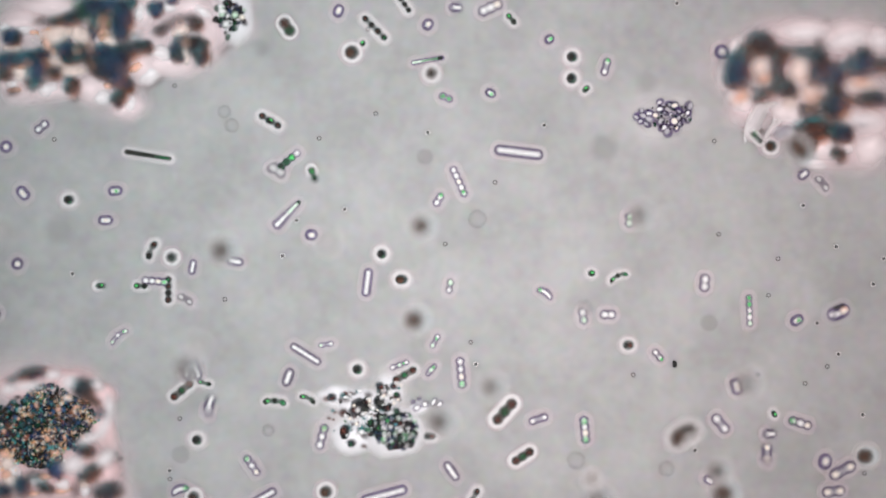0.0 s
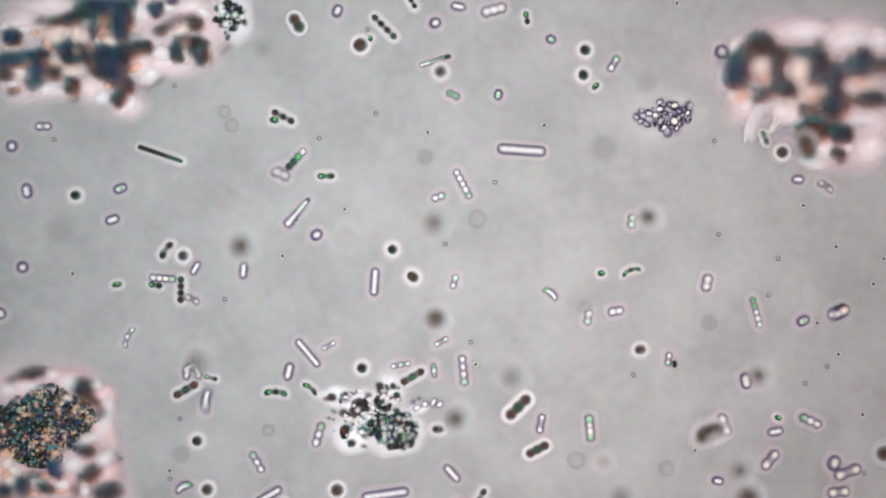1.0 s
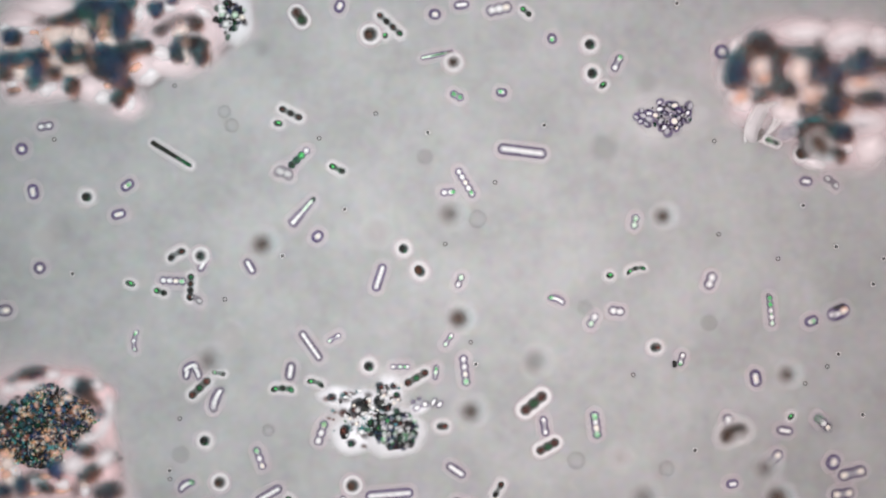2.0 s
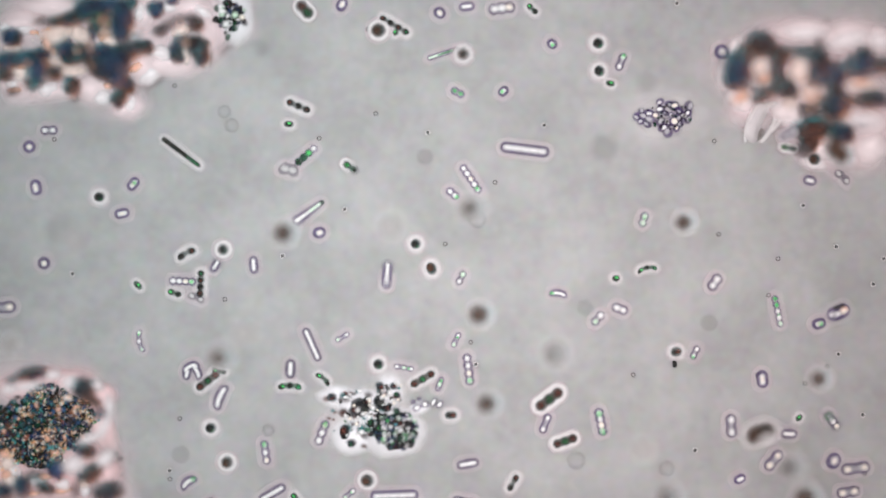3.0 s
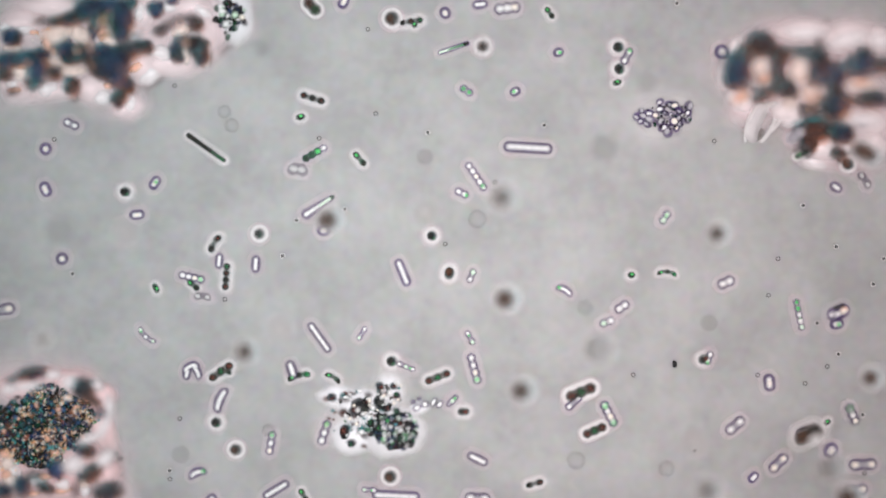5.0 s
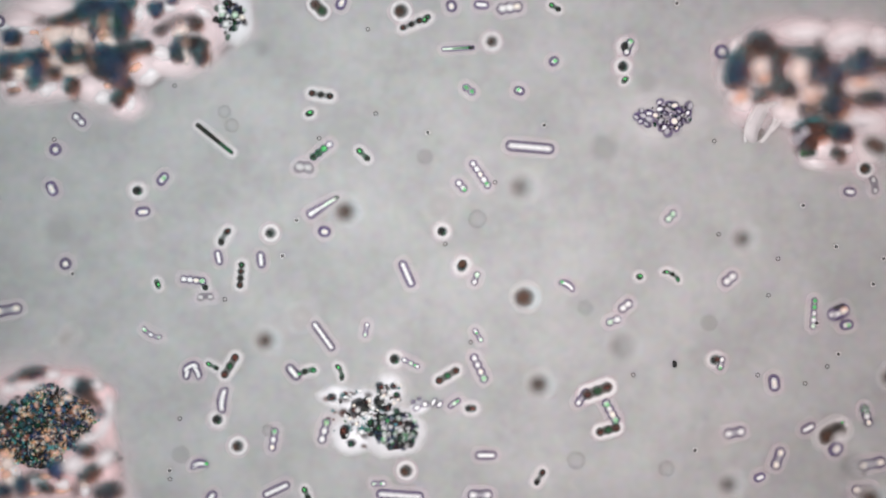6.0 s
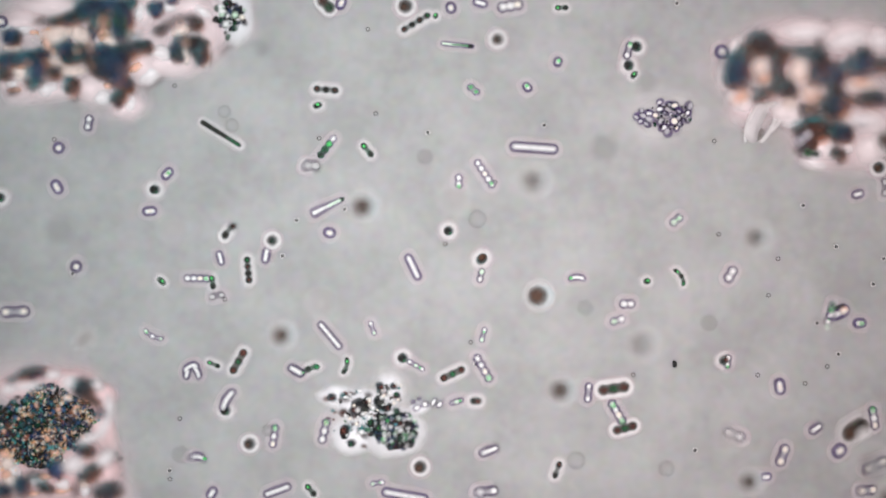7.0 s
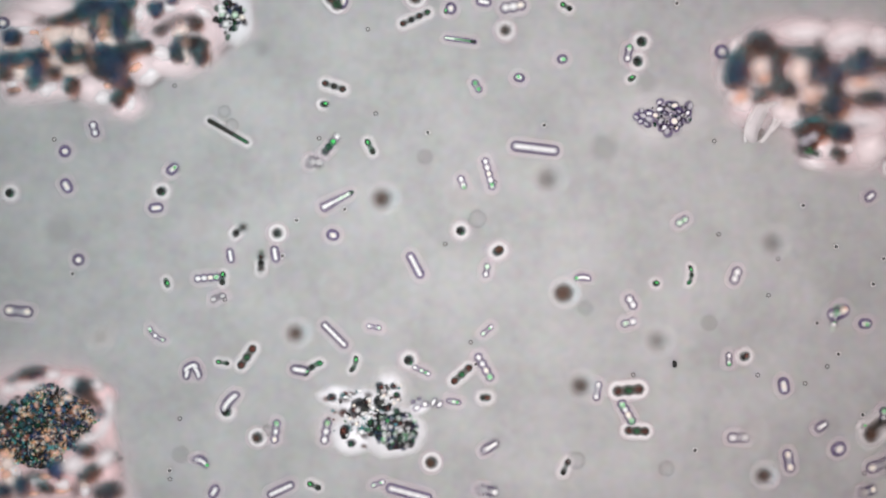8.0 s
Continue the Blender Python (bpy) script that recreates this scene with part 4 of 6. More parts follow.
def bead_cluster():
    c = heap("bead_cluster", "cluster of shining clear beads with violet rims", "bead cluster", 1180, 207)
    pads(c, "slime", 2, K_BLEAR, ((1180, 207, 76, 52, 5),), "faint slime")
    pads(c, "violet_slime", 3, K_SKIN, ((1146, 208, 20, 16, 0), (1180, 198, 22, 22, 0), (1186, 222, 20, 18, 0), (1212, 199, 15, 14, 0)), "violet shaded slime")
    spots = []
    for _ in range(500):
        u, v = disc(*random.choice(((1146, 208, 21, 13, 0), (1180, 198, 20, 22, 0), (1186, 218, 17, 22, 0), (1213, 199, 14, 14, 0))))
        if all((u - a) ** 2 + (v - b) ** 2 > 96 for a, b in spots) and len(spots) < 36:
            spots.append((u, v))
    shape = {m: mesh_of("bead", *pod(17, 15.5, flat=0.3, seg=16, rings=14, dome=True), m) for m in (K_WALL, K_LILAC)}
    core = [mesh_of("bead_core", *pod(12, 10, flat=0.3, seg=14, rings=12, dome=True), m) for m in (K_CORE, K_PEARL, K_CORE, K_CREAM, K_PEARL, K_GLEAM)]
    for u, v in spots:
        p = (place(u, v, random.uniform(5.0, 9.0)) - c.location) / S
        k = random.uniform(0.75, 1.2)
        b = under("bead", shape[random.choice((K_WALL, K_WALL, K_LILAC))], c, at=p, turn=random.uniform(0, 180), size=(k, k * random.uniform(0.8, 1.1), k))
        w = random.uniform(0.75, 1.25)
        under("bead_core", random.choice(core), b, at=(random.uniform(-2.5, 2.5), random.uniform(-2.5, 2.5), 2.6), size=(w, w * random.uniform(0.7, 1.1), 1.0))
    # dark crevices between the beads, painted with plum grit
    grit(c, "dark_grit", 84, lambda: disc(1182, 206, 42, 24, 4), (1.2, 3.0), (8, 11), (M_PLUM, M_PLUM, M_PLUM, M_GRAIN, M_DEEP))
    return c


def speckled_cluster():
    c = heap("granule_cluster", "small round cluster of black, green and white granules", "granule cluster", 405, 32)
    pads(c, "slime", 2, D_CLOUD, ((407, 31, 36, 34, 0),), "white slime")
    pads(c, "slime", 1.2, D_HAZE, ((407, 33, 46, 46, 0),), "faint rosy slime")
    spot = lambda: disc(407, 29, 27, 25)
    for _ in range(44):
        u, v = spot()
        lump(c, "dark_granule", u, v, random.uniform(3.5, 7.5), random.uniform(5, 9), random.choice((G_BLACK, G_BLACK, K_PINE, D_INK, D_NAVY)), random.uniform(1, 1.5), random.uniform(0, 180), 0.3)
    for _ in range(10):
        u, v = spot()
        lump(c, "bright_granule", u, v, random.uniform(3.0, 6.0), 12, random.choice((K_CORE, K_CORE, K_CREAM, K_MINT)), random.uniform(1, 1.6), random.uniform(0, 180), 0.3, "white granule")
    grit(c, "dark_grit", 40, spot, (1.5, 3.2), (9, 13), (M_GRAIN, M_DEEP, M_PLUM, M_UMBER))
    lump(c, "bright_granule", 400, 43, 7, 13, K_CORE, 1.1, 20, 0.3, "white granule")
    lump(c, "dark_granule", 403, 66, 6, 7, K_PINE, 1.3, 60, 0.3)
    lump(c, "dark_granule", 399, 58, 3.5, 7, K_DARK, 1.3, 60, 0.3)
    return c


crust_large()
crust_blurred()
crust_grainy()
granule_cluster()
bead_cluster()
speckled_cluster()


# ---- cells that stay where they lie ----
def settle(c, u, v, h, turn=0.0):
    c.matrix_basis = Matrix.Translation(place(u, v, h)) @ pose(0, 0, 0, 0, 0, turn)
    return c


def thick_cell():
    c = cell("thick_bacterium", "thick amber-cored bacterium with a heavy dark violet wall", "bacterium", "cells lying on the slide")
    # faint halo painted round the thick cell
    coat(c, "halo_coat", K_THIN, 58, 42, flat=0.06, at=(0, 0, -8), label="faint painted halo")
    coat(c, "cell_wall", K_SKIN, 48, 31, 2, 0.10)
    coat(c, "membrane", K_WALL, 43, 25, 2, 0.18, at=(0, 0, 0.6))
    coat(c, "membrane_fold", K_BLACK, 22, 7, at=(4, 9, 4.4), label="black fold")
    coat(c, "membrane_fold", K_WALL, 16, 6, at=(-2, -10, 4.4), label="dark violet fold")
    coat(c, "plasma", K_GLEAM, 36, 13, 2, 0.3, at=(0, -1, 4.0))
    coat(c, "plasma", D_AMBER, 16, 12, at=(10, 0, 4.6), label="amber filling")
    coat(c, "core", K_CREAM, 13, 9, at=(9, -1, 5.4))
    coat(c, "core", K_CORE, 10, 8, at=(-3, -2, 5.4))
    coat(c, "core", K_CORE, 8, 7, at=(-14, 1, 5.0))
    return c


settle(thick_cell(), 1484, 553, 8.5, 22)
settle(ring_cell(23, 22, 1), 1277, 92, 10)
for u, v, length, t, b in ((336, 650, 30, 30, 4), (349, 659, 26, -62, 4), (331, 662, 20, 75, 1), (345, 648, 16, -20, 0)):
    settle(bright_cell(length, 12, 1, bend=b, wall=K_WALL), u, v, 8, t)


def pale_disc(r, h):
    c = cell("far_coccus", "faint pale ring-edged coccus far out of focus", "bacterium", "cells far above the slide")
    if r < 15 and h < 16:
        under("cell_wall", ring_mesh("cell_wall", r, 2.2, 0.8, M_MURK, 24), c)
        under("plasma", mesh_of("plasma", *pod(1.7 * r, 1.7 * r, flat=0.2), M_FAINTEST), c)
    else:
        under("cell_wall", mesh_of("cell_wall", *pod(2 * r, 2 * r * 0.98, flat=0.3), M_FAINT), c)
    return c


M_MURK = paint("murky_rim", (0.28, 0.27, 0.27), (0.34, 0.33, 0.33), 20, 0.5, 0.13)
M_FAINTEST = paint("clear_body", (0.50, 0.49, 0.49), (0.56, 0.55, 0.55), 30, 0.5, 0.15)
M_FAINT = paint("faint_body", (0.27, 0.26, 0.25), (0.32, 0.31, 0.30), 30, 0.5, 0.10)
for u, v, r, h in ((1070, 262, 23, 34), (845, 388, 14, 14), (752, 278, 14, 16), (1255, 572, 15, 16), (320, 805, 16, 16), (397, 198, 10, 12), (410, 222, 11, 12),
                   (1020, 815, 14, 15), (1036, 545, 14, 18), (475, 762, 9, 13), (104, 408, 24, 36), (1180, 830, 12, 15), (1145, 145, 18, 34), (465, 85, 16, 38)):
    settle(pale_disc(r, h), u, v, 8 + (h - 8) * 0.6)


# ---- dust ----
def dust(u, v, r, material, label):
    ob = new("dust_grain", dust_mesh(random.randrange(6), r, material))
    ob.location = place(u, v, 7.8)
    return tagged(ob, label, "dust", "dust on the glass")


def dust_mesh(k, r, material):
    if r > 4:
        verts, faces = BLOBS[k]
        return mesh_of("dust_grain", [(x * r, y * r, z * 4.0) for x, y, z in verts], faces, material)
    if r > 3:
        return ring_mesh("dust_grain", r, r * 0.28, 1.0, material)
    me = ring_mesh("dust_grain", r * 1.1, r * 0.42, 1.6, material)
    bright = ring_mesh("dust_rim", r * 1.9, r * 0.34, 0.5, M_SHEATH)
    bm = bmesh.new()
    bm.from_mesh(me)
    dark = len(bm.faces)
    bm.from_mesh(bright)
    bm.faces.ensure_lookup_table()
    for f in bm.faces[dark:]:
        f.material_index = 1
    bm.to_mesh(me)
    bm.free()
    me.materials.append(M_SHEATH)
    bpy.data.meshes.remove(bright)
    return me


for u, v in ((128, 485), (610, 371), (500, 453), (525, 390), (757, 235), (963, 222), (1480, 437), (1564, 458), (1527, 735), (842, 645), (300, 833), (1230, 797), (1421, 364), (1198, 6), (1545, 503), (1446, 572), (1484, 627)):
    dust(u, v, 2.0, M_SPECK, "tiny black dust speck with a pale rim on the glass")
dust(1194, 645, 5.0, M_SPECK, "small black elongated dust grain on the glass").scale = (0.8, 1.3, 1)
for u, v in ((665, 201), (565, 245), (876, 323), (788, 432), (1272, 415), (1377, 458), (1464, 649), (1425, 679), (301, 848), (205, 804), (213, 812), (96, 247), (651, 52), (1264, 250), (1341, 664), (833, 606), (318, 741), (309, 152), (1121, 664), (1512, 78), (1419, 109), (398, 530), (1360, 523), (1530, 838)):
    dust(u, v, 3.3, M_GREYSPECK, "tiny grey dust ring on the glass")

# ---- cells adrift ----
cells = []
cells.append(dark_cell(36, 20, 2))
cells.append(ring_cell(22, 16, 1))
cells.append(dark_cell(60, 12, 4))
cells.append(dot_cell(23, 23, 1))
cells.append(green_rod(60, 9, 1))
cells.append(dot_cell(19.3, 19.3, 1))
cells.append(ring_cell(20, 17, 1))
cells.append(bright_cell(26, 14, 1))
cells.append(bright_cell(48, 22, 3))
cells.append(green_dark_cell(25, 11, 2))
cells.append(ring_cell(17, 14, 1, green=True))
cells.append(dot_cell(17.5, 17.5, 1))
cells.append(dot_cell(16.6, 18.4, 1))
cells.append(green_dark_cell(17, 11, 1))
cells.append(bright_cell(33, 15, 2, green=1))
cells.append(green_cell(27, 15, 2, vivid=True))
cells.append(ring_cell(18, 13, 1, green=True))
cells.append(dark_cell(45.7, 13, 3))
cells.append(green_dark_cell(18, 12, 1))
cells.append(green_rod(86, 9, 1, dark=True))
cells.append(green_cell(50, 14, 4, dark=3))
cells.append(pale_cell(36, 22, 2, bend=4))
cells.append(green_dark_cell(32, 12, 2))
cells.append(bright_cell(31, 17, 2, wall=K_WALL))
cells.append(ring_cell(20, 20, 1))
cells.append(ring_cell(26, 17, 1))
cells.append(dot_cell(17, 15, 1))
cells.append(ring_cell(24, 15, 1, green=True))
cells.append(ring_cell(25, 15, 1))
cells.append(ring_cell(20, 20, 1))
cells.append(green_dark_cell(19.7, 11.4, 1))
cells.append(dark_cell(36, 13, 2, bend=3))
cells.append(dot_cell(16.6, 16.6, 1))
cells.append(bright_cell(26, 12, 1))
cells.append(dot_cell(34, 34, 1))
cells.append(bright_cell(29, 14, 1))
cells.append(green_dark_cell(26, 12, 2))
cells.append(bright_cell(48, 15, 4, wall=K_WALL, green=1))
cells.append(dark_cell(48.5, 13.2, 4))
cells.append(pale_cell(30, 13, 2, bend=3))
cells.append(clear_rod(64, 13, 1, taper=-0.35))
cells.append(ring_cell(21, 17, 1))
cells.append(dot_cell(15.6, 15.6, 1))
cells.append(clear_rod(50, 15, 1))
cells.append(dot_cell(20.2, 15.6, 1))
cells.append(green_cell(27, 13, 2))
cells.append(dot_cell(30, 30, 1))
cells.append(dot_cell(34, 34, 1))
cells.append(faint_cell(28, 28, 1))
cells.append(bright_cell(27, 15, 2, green=1))
cells.append(bright_cell(60, 15, 5, green=1))
cells.append(clear_rod(86, 18, 1))
cells.append(green_cell(28, 16, 2))
cells.append(dot_cell(27, 27, 1))
cells.append(green_dark_cell(14.6, 12.3, 1))
cells.append(green_dark_cell(36, 9, 3, bend=6))
cells.append(bright_cell(30, 11, 1, bend=4, wall=K_LILAC, green=-1))
cells.append(green_cell(30, 16, 2))
cells.append(bright_cell(30, 18, 2))
cells.append(bright_cell(33, 20, 2, wall=K_LILAC))
cells.append(green_cell(58, 13, 5))
cells.append(ring_cell(23, 16, 1, green=True))
cells.append(brown_cell(20.1, 16.7, 1))
cells.append(bright_cell(26, 13, 2, wall=K_LILAC, green=1))
cells.append(green_cell(40, 10, 3, bend=5))
cells.append(clear_rod(62, 13, 1))
cells.append(green_cell(28, 10, 2))
cells.append(green_cell(29, 11, 2))
cells.append(green_cell(28, 12, 1))
cells.append(bright_cell(57, 17, 4, green=1))
cells.append(dot_cell(16.6, 16.6, 1))
cells.append(bright_cell(32, 16, 1))
cells.append(dark_cell(50.3, 15, 3))
cells.append(bright_cell(48, 19, 1, bend=4))
cells.append(green_dark_cell(42.6, 12.3, 3, bend=4))
cells.append(green_dark_cell(32, 10, 2, bend=4))
cells.append(bright_cell(47, 17, 3, green=1))
cells.append(bright_cell(44, 16, 3, green=-1))
cells.append(dot_cell(16.6, 16.6, 1))
cells.append(dot_cell(18.4, 18.4, 1))
cells.append(dark_cell(56, 19, 3, halo=7))
cells.append(dark_cell(44.2, 15.8, 3, halo=6))
cells.append(bright_cell(37, 15, 2))
cells.append(bright_cell(50, 18, 4, wall=K_WALL, green=2))
cells.append(brown_cell(21.5, 13.2, 1))
cells.append(dot_cell(33, 33, 1))
cells.append(bright_cell(38, 15, 1, wall=K_LILAC))
cells.append(clear_rod(84, 17, 1))
cells.append(dot_cell(20.2, 20.2, 1))
cells.append(bright_cell(32, 14, 1, bend=5, green=1))
cells.append(bean_cell(52, 27, 6))
cells.append(bright_cell(42, 20, 2, wall=K_LILAC))
cells.append(ring_cell(29, 18, 1))
cells.append(green_dark_cell(15, 10, 1))
cells.append(bright_cell(28, 15, 1))
cells.append(bright_cell(43, 20, 2, warm=True, wall=K_WALL))
cells.append(bright_cell(44, 18, 3, wall=K_WALL, green=-1))
cells.append(ring_cell(27, 22, 1))
cells.append(bright_cell(52, 22, 2, warm=True, wall=K_WALL))
cells.append(bright_cell(42, 20, 2, warm=True, wall=K_WALL))
cells.append(dot_cell(28, 26, 1))
cells.append(ring_cell(20, 13, 1))
cells.append(bright_cell(22, 15, 1))
cells.append(pale_cell(33, 14, 2, bend=3))
cells.append(dot_cell(18.4, 18.4, 1))
cells.append(green_dark_cell(28, 10, 2))
cells.append(bright_cell(34, 16, 2))
cells.append(dot_cell(27, 27, 1))
cells.append(bright_cell(54, 22, 2, warm=True))
cells.append(faint_cell(38, 28, 1))
cells.append(faint_cell(28, 28, 1))
cells.append(faint_cell(28, 28, 1))
cells.append(dot_cell(30, 30, 1))
cells.append(dark_cell(32.7, 11.4, 2))
cells.append(bright_cell(24, 16, 1))
cells.append(green_dark_cell(28, 12, 2))
cells.append(clear_rod(52, 15, 1))
cells.append(bright_cell(46, 20, 2))
cells.append(green_cell(28, 11, 2))
cells.append(green_dark_cell(26, 9, 2))
cells.append(dot_cell(15.6, 15.6, 1))
cells.append(dark_cell(48.4, 14.1, 3))
cells.append(green_cell(36, 10, 3))
cells.append(green_dark_cell(12, 10, 1))
cells.append(dot_cell(27, 27, 1))
cells.append(dot_cell(38, 38, 1))
cells.append(dot_cell(28, 28, 1))
cells.append(dot_cell(26, 26, 1))
cells.append(dot_cell(46, 28, 1))
cells.append(dark_cell(36, 10, 3))
cells.append(faint_cell(30, 30, 1))
cells.append(green_dark_cell(38, 12, 3))
cells.append(ring_cell(22, 19, 1))


def motions():
    """Every cell drifts and turns in the liquid."""
    walk(cells[0], drift(13.0, (0, 508, 48, -56), (0.5, 518, 46, -58), (1, 525, 41, -60), (1.5, 527, 37, -57), (3, 539, 17, -48), (3.5, 544, 17, -45), (4, 547, 14, -45), (4.5, 548, 11, -45), (6, 564, 14, -45), (6.5, 568, 8, -45), (7, 577, 8, -45), (7.5, 586, 5, -45), (8, 591, 3, -45)))
    walk(cells[1], drift(7.4, (0, 599, 20, 70), (0.5, 605, 21, 69), (1, 597, 20, 69), (1.5, 599, 15, 68), (3, 605, 9, 66), (3.5, 609, 6, 66), (4, 611, 2, 65), (4.5, 610, 3, 64), (6.5, 603, 7, 62), (8, 606, 5, 60)))
    walk(cells[2], drift(6.5, (0, 663, 50, -45), (0.5, 672, 46, -45), (1, 680, 48, -45), (1.5, 686, 43, -45), (3, 698, 45, -30), (3.5, 704, 41, -25), (4, 706, 40, -12), (4.5, 711, 39, 0), (6, 735, 40, 23), (6.5, 737, 37, 31), (7, 736, 40, 31), (7.5, 735, 34, 28), (8, 735, 32, 25)))
    walk(cells[3], drift(8.5, (0, 622, 93, 0, 12.0), (0.5, 629, 87, 0, 12.2), (1, 637, 80, 0, 12.4), (1.5, 646, 69, 0, 12.6), (3, 669, 54, 0, 13.1), (3.5, 674, 52, 0, 13.3), (4, 678, 49, 0, 13.5), (4.5, 684, 40, 0, 13.7), (6, 709, 20, 0, 14.2), (6.5, 712, 12, 0, 14.4), (7, 717, 11, 0, 14.6), (7.5, 726, 2, 0, 14.8), (8, 735, -5, 0, 15.0)))
    walk(cells[4], drift(6.5, (0, 757, 107, 10), (0.5, 764, 108, 14), (1, 770, 108, 18), (1.5, 771, 102, 10), (3, 785, 95, 18), (3.5, 791, 92, 20), (4, 796, 88, 21), (4.5, 799, 85, 22), (6, 811, 86, 3), (6.5, 812, 84, -3), (7, 810, 80, -6), (7.5, 813, 77, -7), (8, 815, 71, -8)))
    walk(cells[5], drift(18.4, (0, 763, 130, 0), (0.5, 773, 129, 0), (1, 779, 127, 0), (1.5, 792, 119, 0), (3, 819, 96, 0), (3.5, 833, 90, 0), (4, 841, 87, 0), (4.5, 847, 86, 0), (6, 870, 74, 0), (6.5, 877, 72, 0), (7, 880, 70, 0), (7.5, 887, 57, 0), (8, 894, 54, 0)))
    walk(cells[6], drift(7.4, (0, 757, 44, 50), (0.5, 763, 46, 35), (1, 770, 41, 20), (1.5, 767, 31, 4), (3, 778, 23, -44), (3.5, 779, 21, -60), (4, 781, 20, -62), (4.5, 784, 26, -64), (6, 799, 11, -71), (6.5, 804, 8, -73), (7, 798, 14, -76), (7.5, 795, 9, -78), (8, 798, 15, -80)))
    walk(cells[7], drift(6.8, (0, 806, 14, 0), (0.5, 808, 13, -5), (1, 811, 12, -10), (1.5, 813, 8, 5), (3, 826, 12, 8), (3.5, 830, 12, 8), (4, 837, 11, 9), (4.5, 845, 8, 10), (6, 852, 9, -5), (6.5, 853, 8, -10), (7, 850, 6, -15), (8, 856, 4, -10), lean=((0, 31),)))
    walk(cells[8], drift(8.5, (0, 868, 14, 25), (0.5, 873, 18, 20), (1, 874, 18, 15), (1.5, 879, 17, 13), (3, 888, 15, 7), (3.5, 890, 14, 5), (4, 891, 14, 6), (4.5, 894, 15, 6), (6, 902, 14, 8), (6.5, 902, 11, 8), (7, 903, 11, 9), (7.5, 905, 14, 9), (8, 908, 12, 10)))
    walk(cells[9], drift(6.5, (0, 905, 34, -50), (0.5, 918, 32, -65), (1, 932, 32, -80), (1.5, 930, 26, -40), (3, 942, 16, -44), (3.5, 954, 13, -45), (4, 962, 20, -52), (4.5, 968, 26, -60), (6, 982, 13, -30), (6.5, 988, 12, -20), (7, 994, 14, 0), (7.5, 998, 12, -15), (8, 1002, 12, -30)))
    walk(cells[10], drift(6.5, (0, 972, 70, 40), (0.5, 975, 74, 5), (1, 975, 70, -30), (1.5, 977, 66, -80), (3, 977, 78, -46), (3.5, 979, 79, -35), (4, 986, 83, -18), (4.5, 991, 85, 0), (6, 980, 109, 41), (6.5, 983, 109, 55), (7, 987, 110, 70), (8, 995, 105, 10)))
    walk(cells[11], drift(7.8, (0, 1012, 101, 0), (0.5, 1024, 93, 0), (1, 1035, 89, 0), (1.5, 1040, 83, 0), (3, 1058, 77, 0), (3.5, 1069, 81, 0), (4, 1076, 80, 0), (4.5, 1087, 84, 0), (6, 1107, 83, 0), (6.5, 1121, 86, 0), (7, 1126, 83, 0), (7.5, 1130, 83, 0), (8, 1135, 74, 0)))
    walk(cells[12], drift(8.1, (0, 1011, 139, 0), (0.5, 1023, 138, 0), (1, 1032, 133, 0), (1.5, 1040, 132, 0), (3, 1060, 126, 0), (3.5, 1063, 127, 0), (4, 1067, 124, 0), (4.5, 1084, 124, 0), (6, 1102, 118, 0), (6.5, 1106, 119, 0), (7, 1112, 116, 0), (7.5, 1121, 112, 0), (8, 1128, 109, 0)))
    walk(cells[13], drift(6.5, (0, 1037, 158, 45), (0.5, 1050, 156, 45), (1, 1054, 153, 45), (1.5, 1060, 152, 45), (3, 1080, 148, -15), (3.5, 1084, 147, -35), (4.5, 1086, 148, 0), (6, 1106, 142, 45), (6.5, 1110, 141, 60), (7, 1122, 133, 50), (7.5, 1121, 136, 40), (8, 1118, 139, 30)))
    walk(cells[14], drift(7.1, (0, 1072, 119, 75), (0.5, 1080, 116, 68), (1, 1086, 113, 60), (1.5, 1089, 113, 62), (3, 1099, 110, 68), (3.5, 1101, 113, 70), (4, 1098, 113, 65), (4.5, 1104, 110, 60), (6, 1112, 84, 69), (6.5, 1113, 88, 71), (7, 1112, 90, 74), (8, 1112, 95, 80)))
    walk(cells[15], drift(7.1, (0, 789, 173, -25), (0.5, 795, 168, -26), (1, 802, 168, -26), (1.5, 807, 172, -27), (3, 810, 164, -29), (3.5, 813, 164, -30), (4, 816, 162, -31), (4.5, 821, 161, -33), (6, 830, 159, -37), (6.5, 832, 156, -39), (7, 838, 159, -40), (7.5, 839, 158, -50), (8, 844, 153, -60)))
    walk(cells[16], drift(6.8, (0, 868, 165, -30), (0.5, 868, 162, -68), (1, 882, 168, -105), (1.5, 887, 166, -190), (3, 891, 162, -140), (3.5, 894, 161, -110), (4, 900, 162, -122), (4.5, 906, 163, -135), (6, 919, 161, -199), (6.5, 922, 160, -220), (7, 933, 155, -225), (7.5, 922, 147, -208), (8, 919, 138, -190)))
    walk(cells[17], drift(6.5, (0, 478, 214, -31), (0.5, 488, 210, -30), (1, 501, 207, -28), (1.5, 508, 205, -27), (3, 528, 188, -23), (3.5, 533, 182, -22), (4, 538, 178, -21), (4.5, 545, 176, -20), (6, 568, 168, -9), (6.5, 573, 164, -5), (7, 577, 159, -5), (7.5, 583, 153, -12), (8, 591, 153, -18)))
    walk(cells[18], drift(6.5, (0, 478, 214, -20), (0.5, 482, 213, -17), (1, 485, 213, -14), (1.5, 487, 216, -11), (3, 511, 220, -3), (3.5, 518, 213, 0), (4, 518, 214, 4), (4.5, 524, 211, 8), (6, 548, 201, 21), (6.5, 557, 196, 25), (7, 562, 187, 17), (7.5, 567, 181, 8), (8, 574, 185, 0), lean=((7.5, 14), (8, 20))))
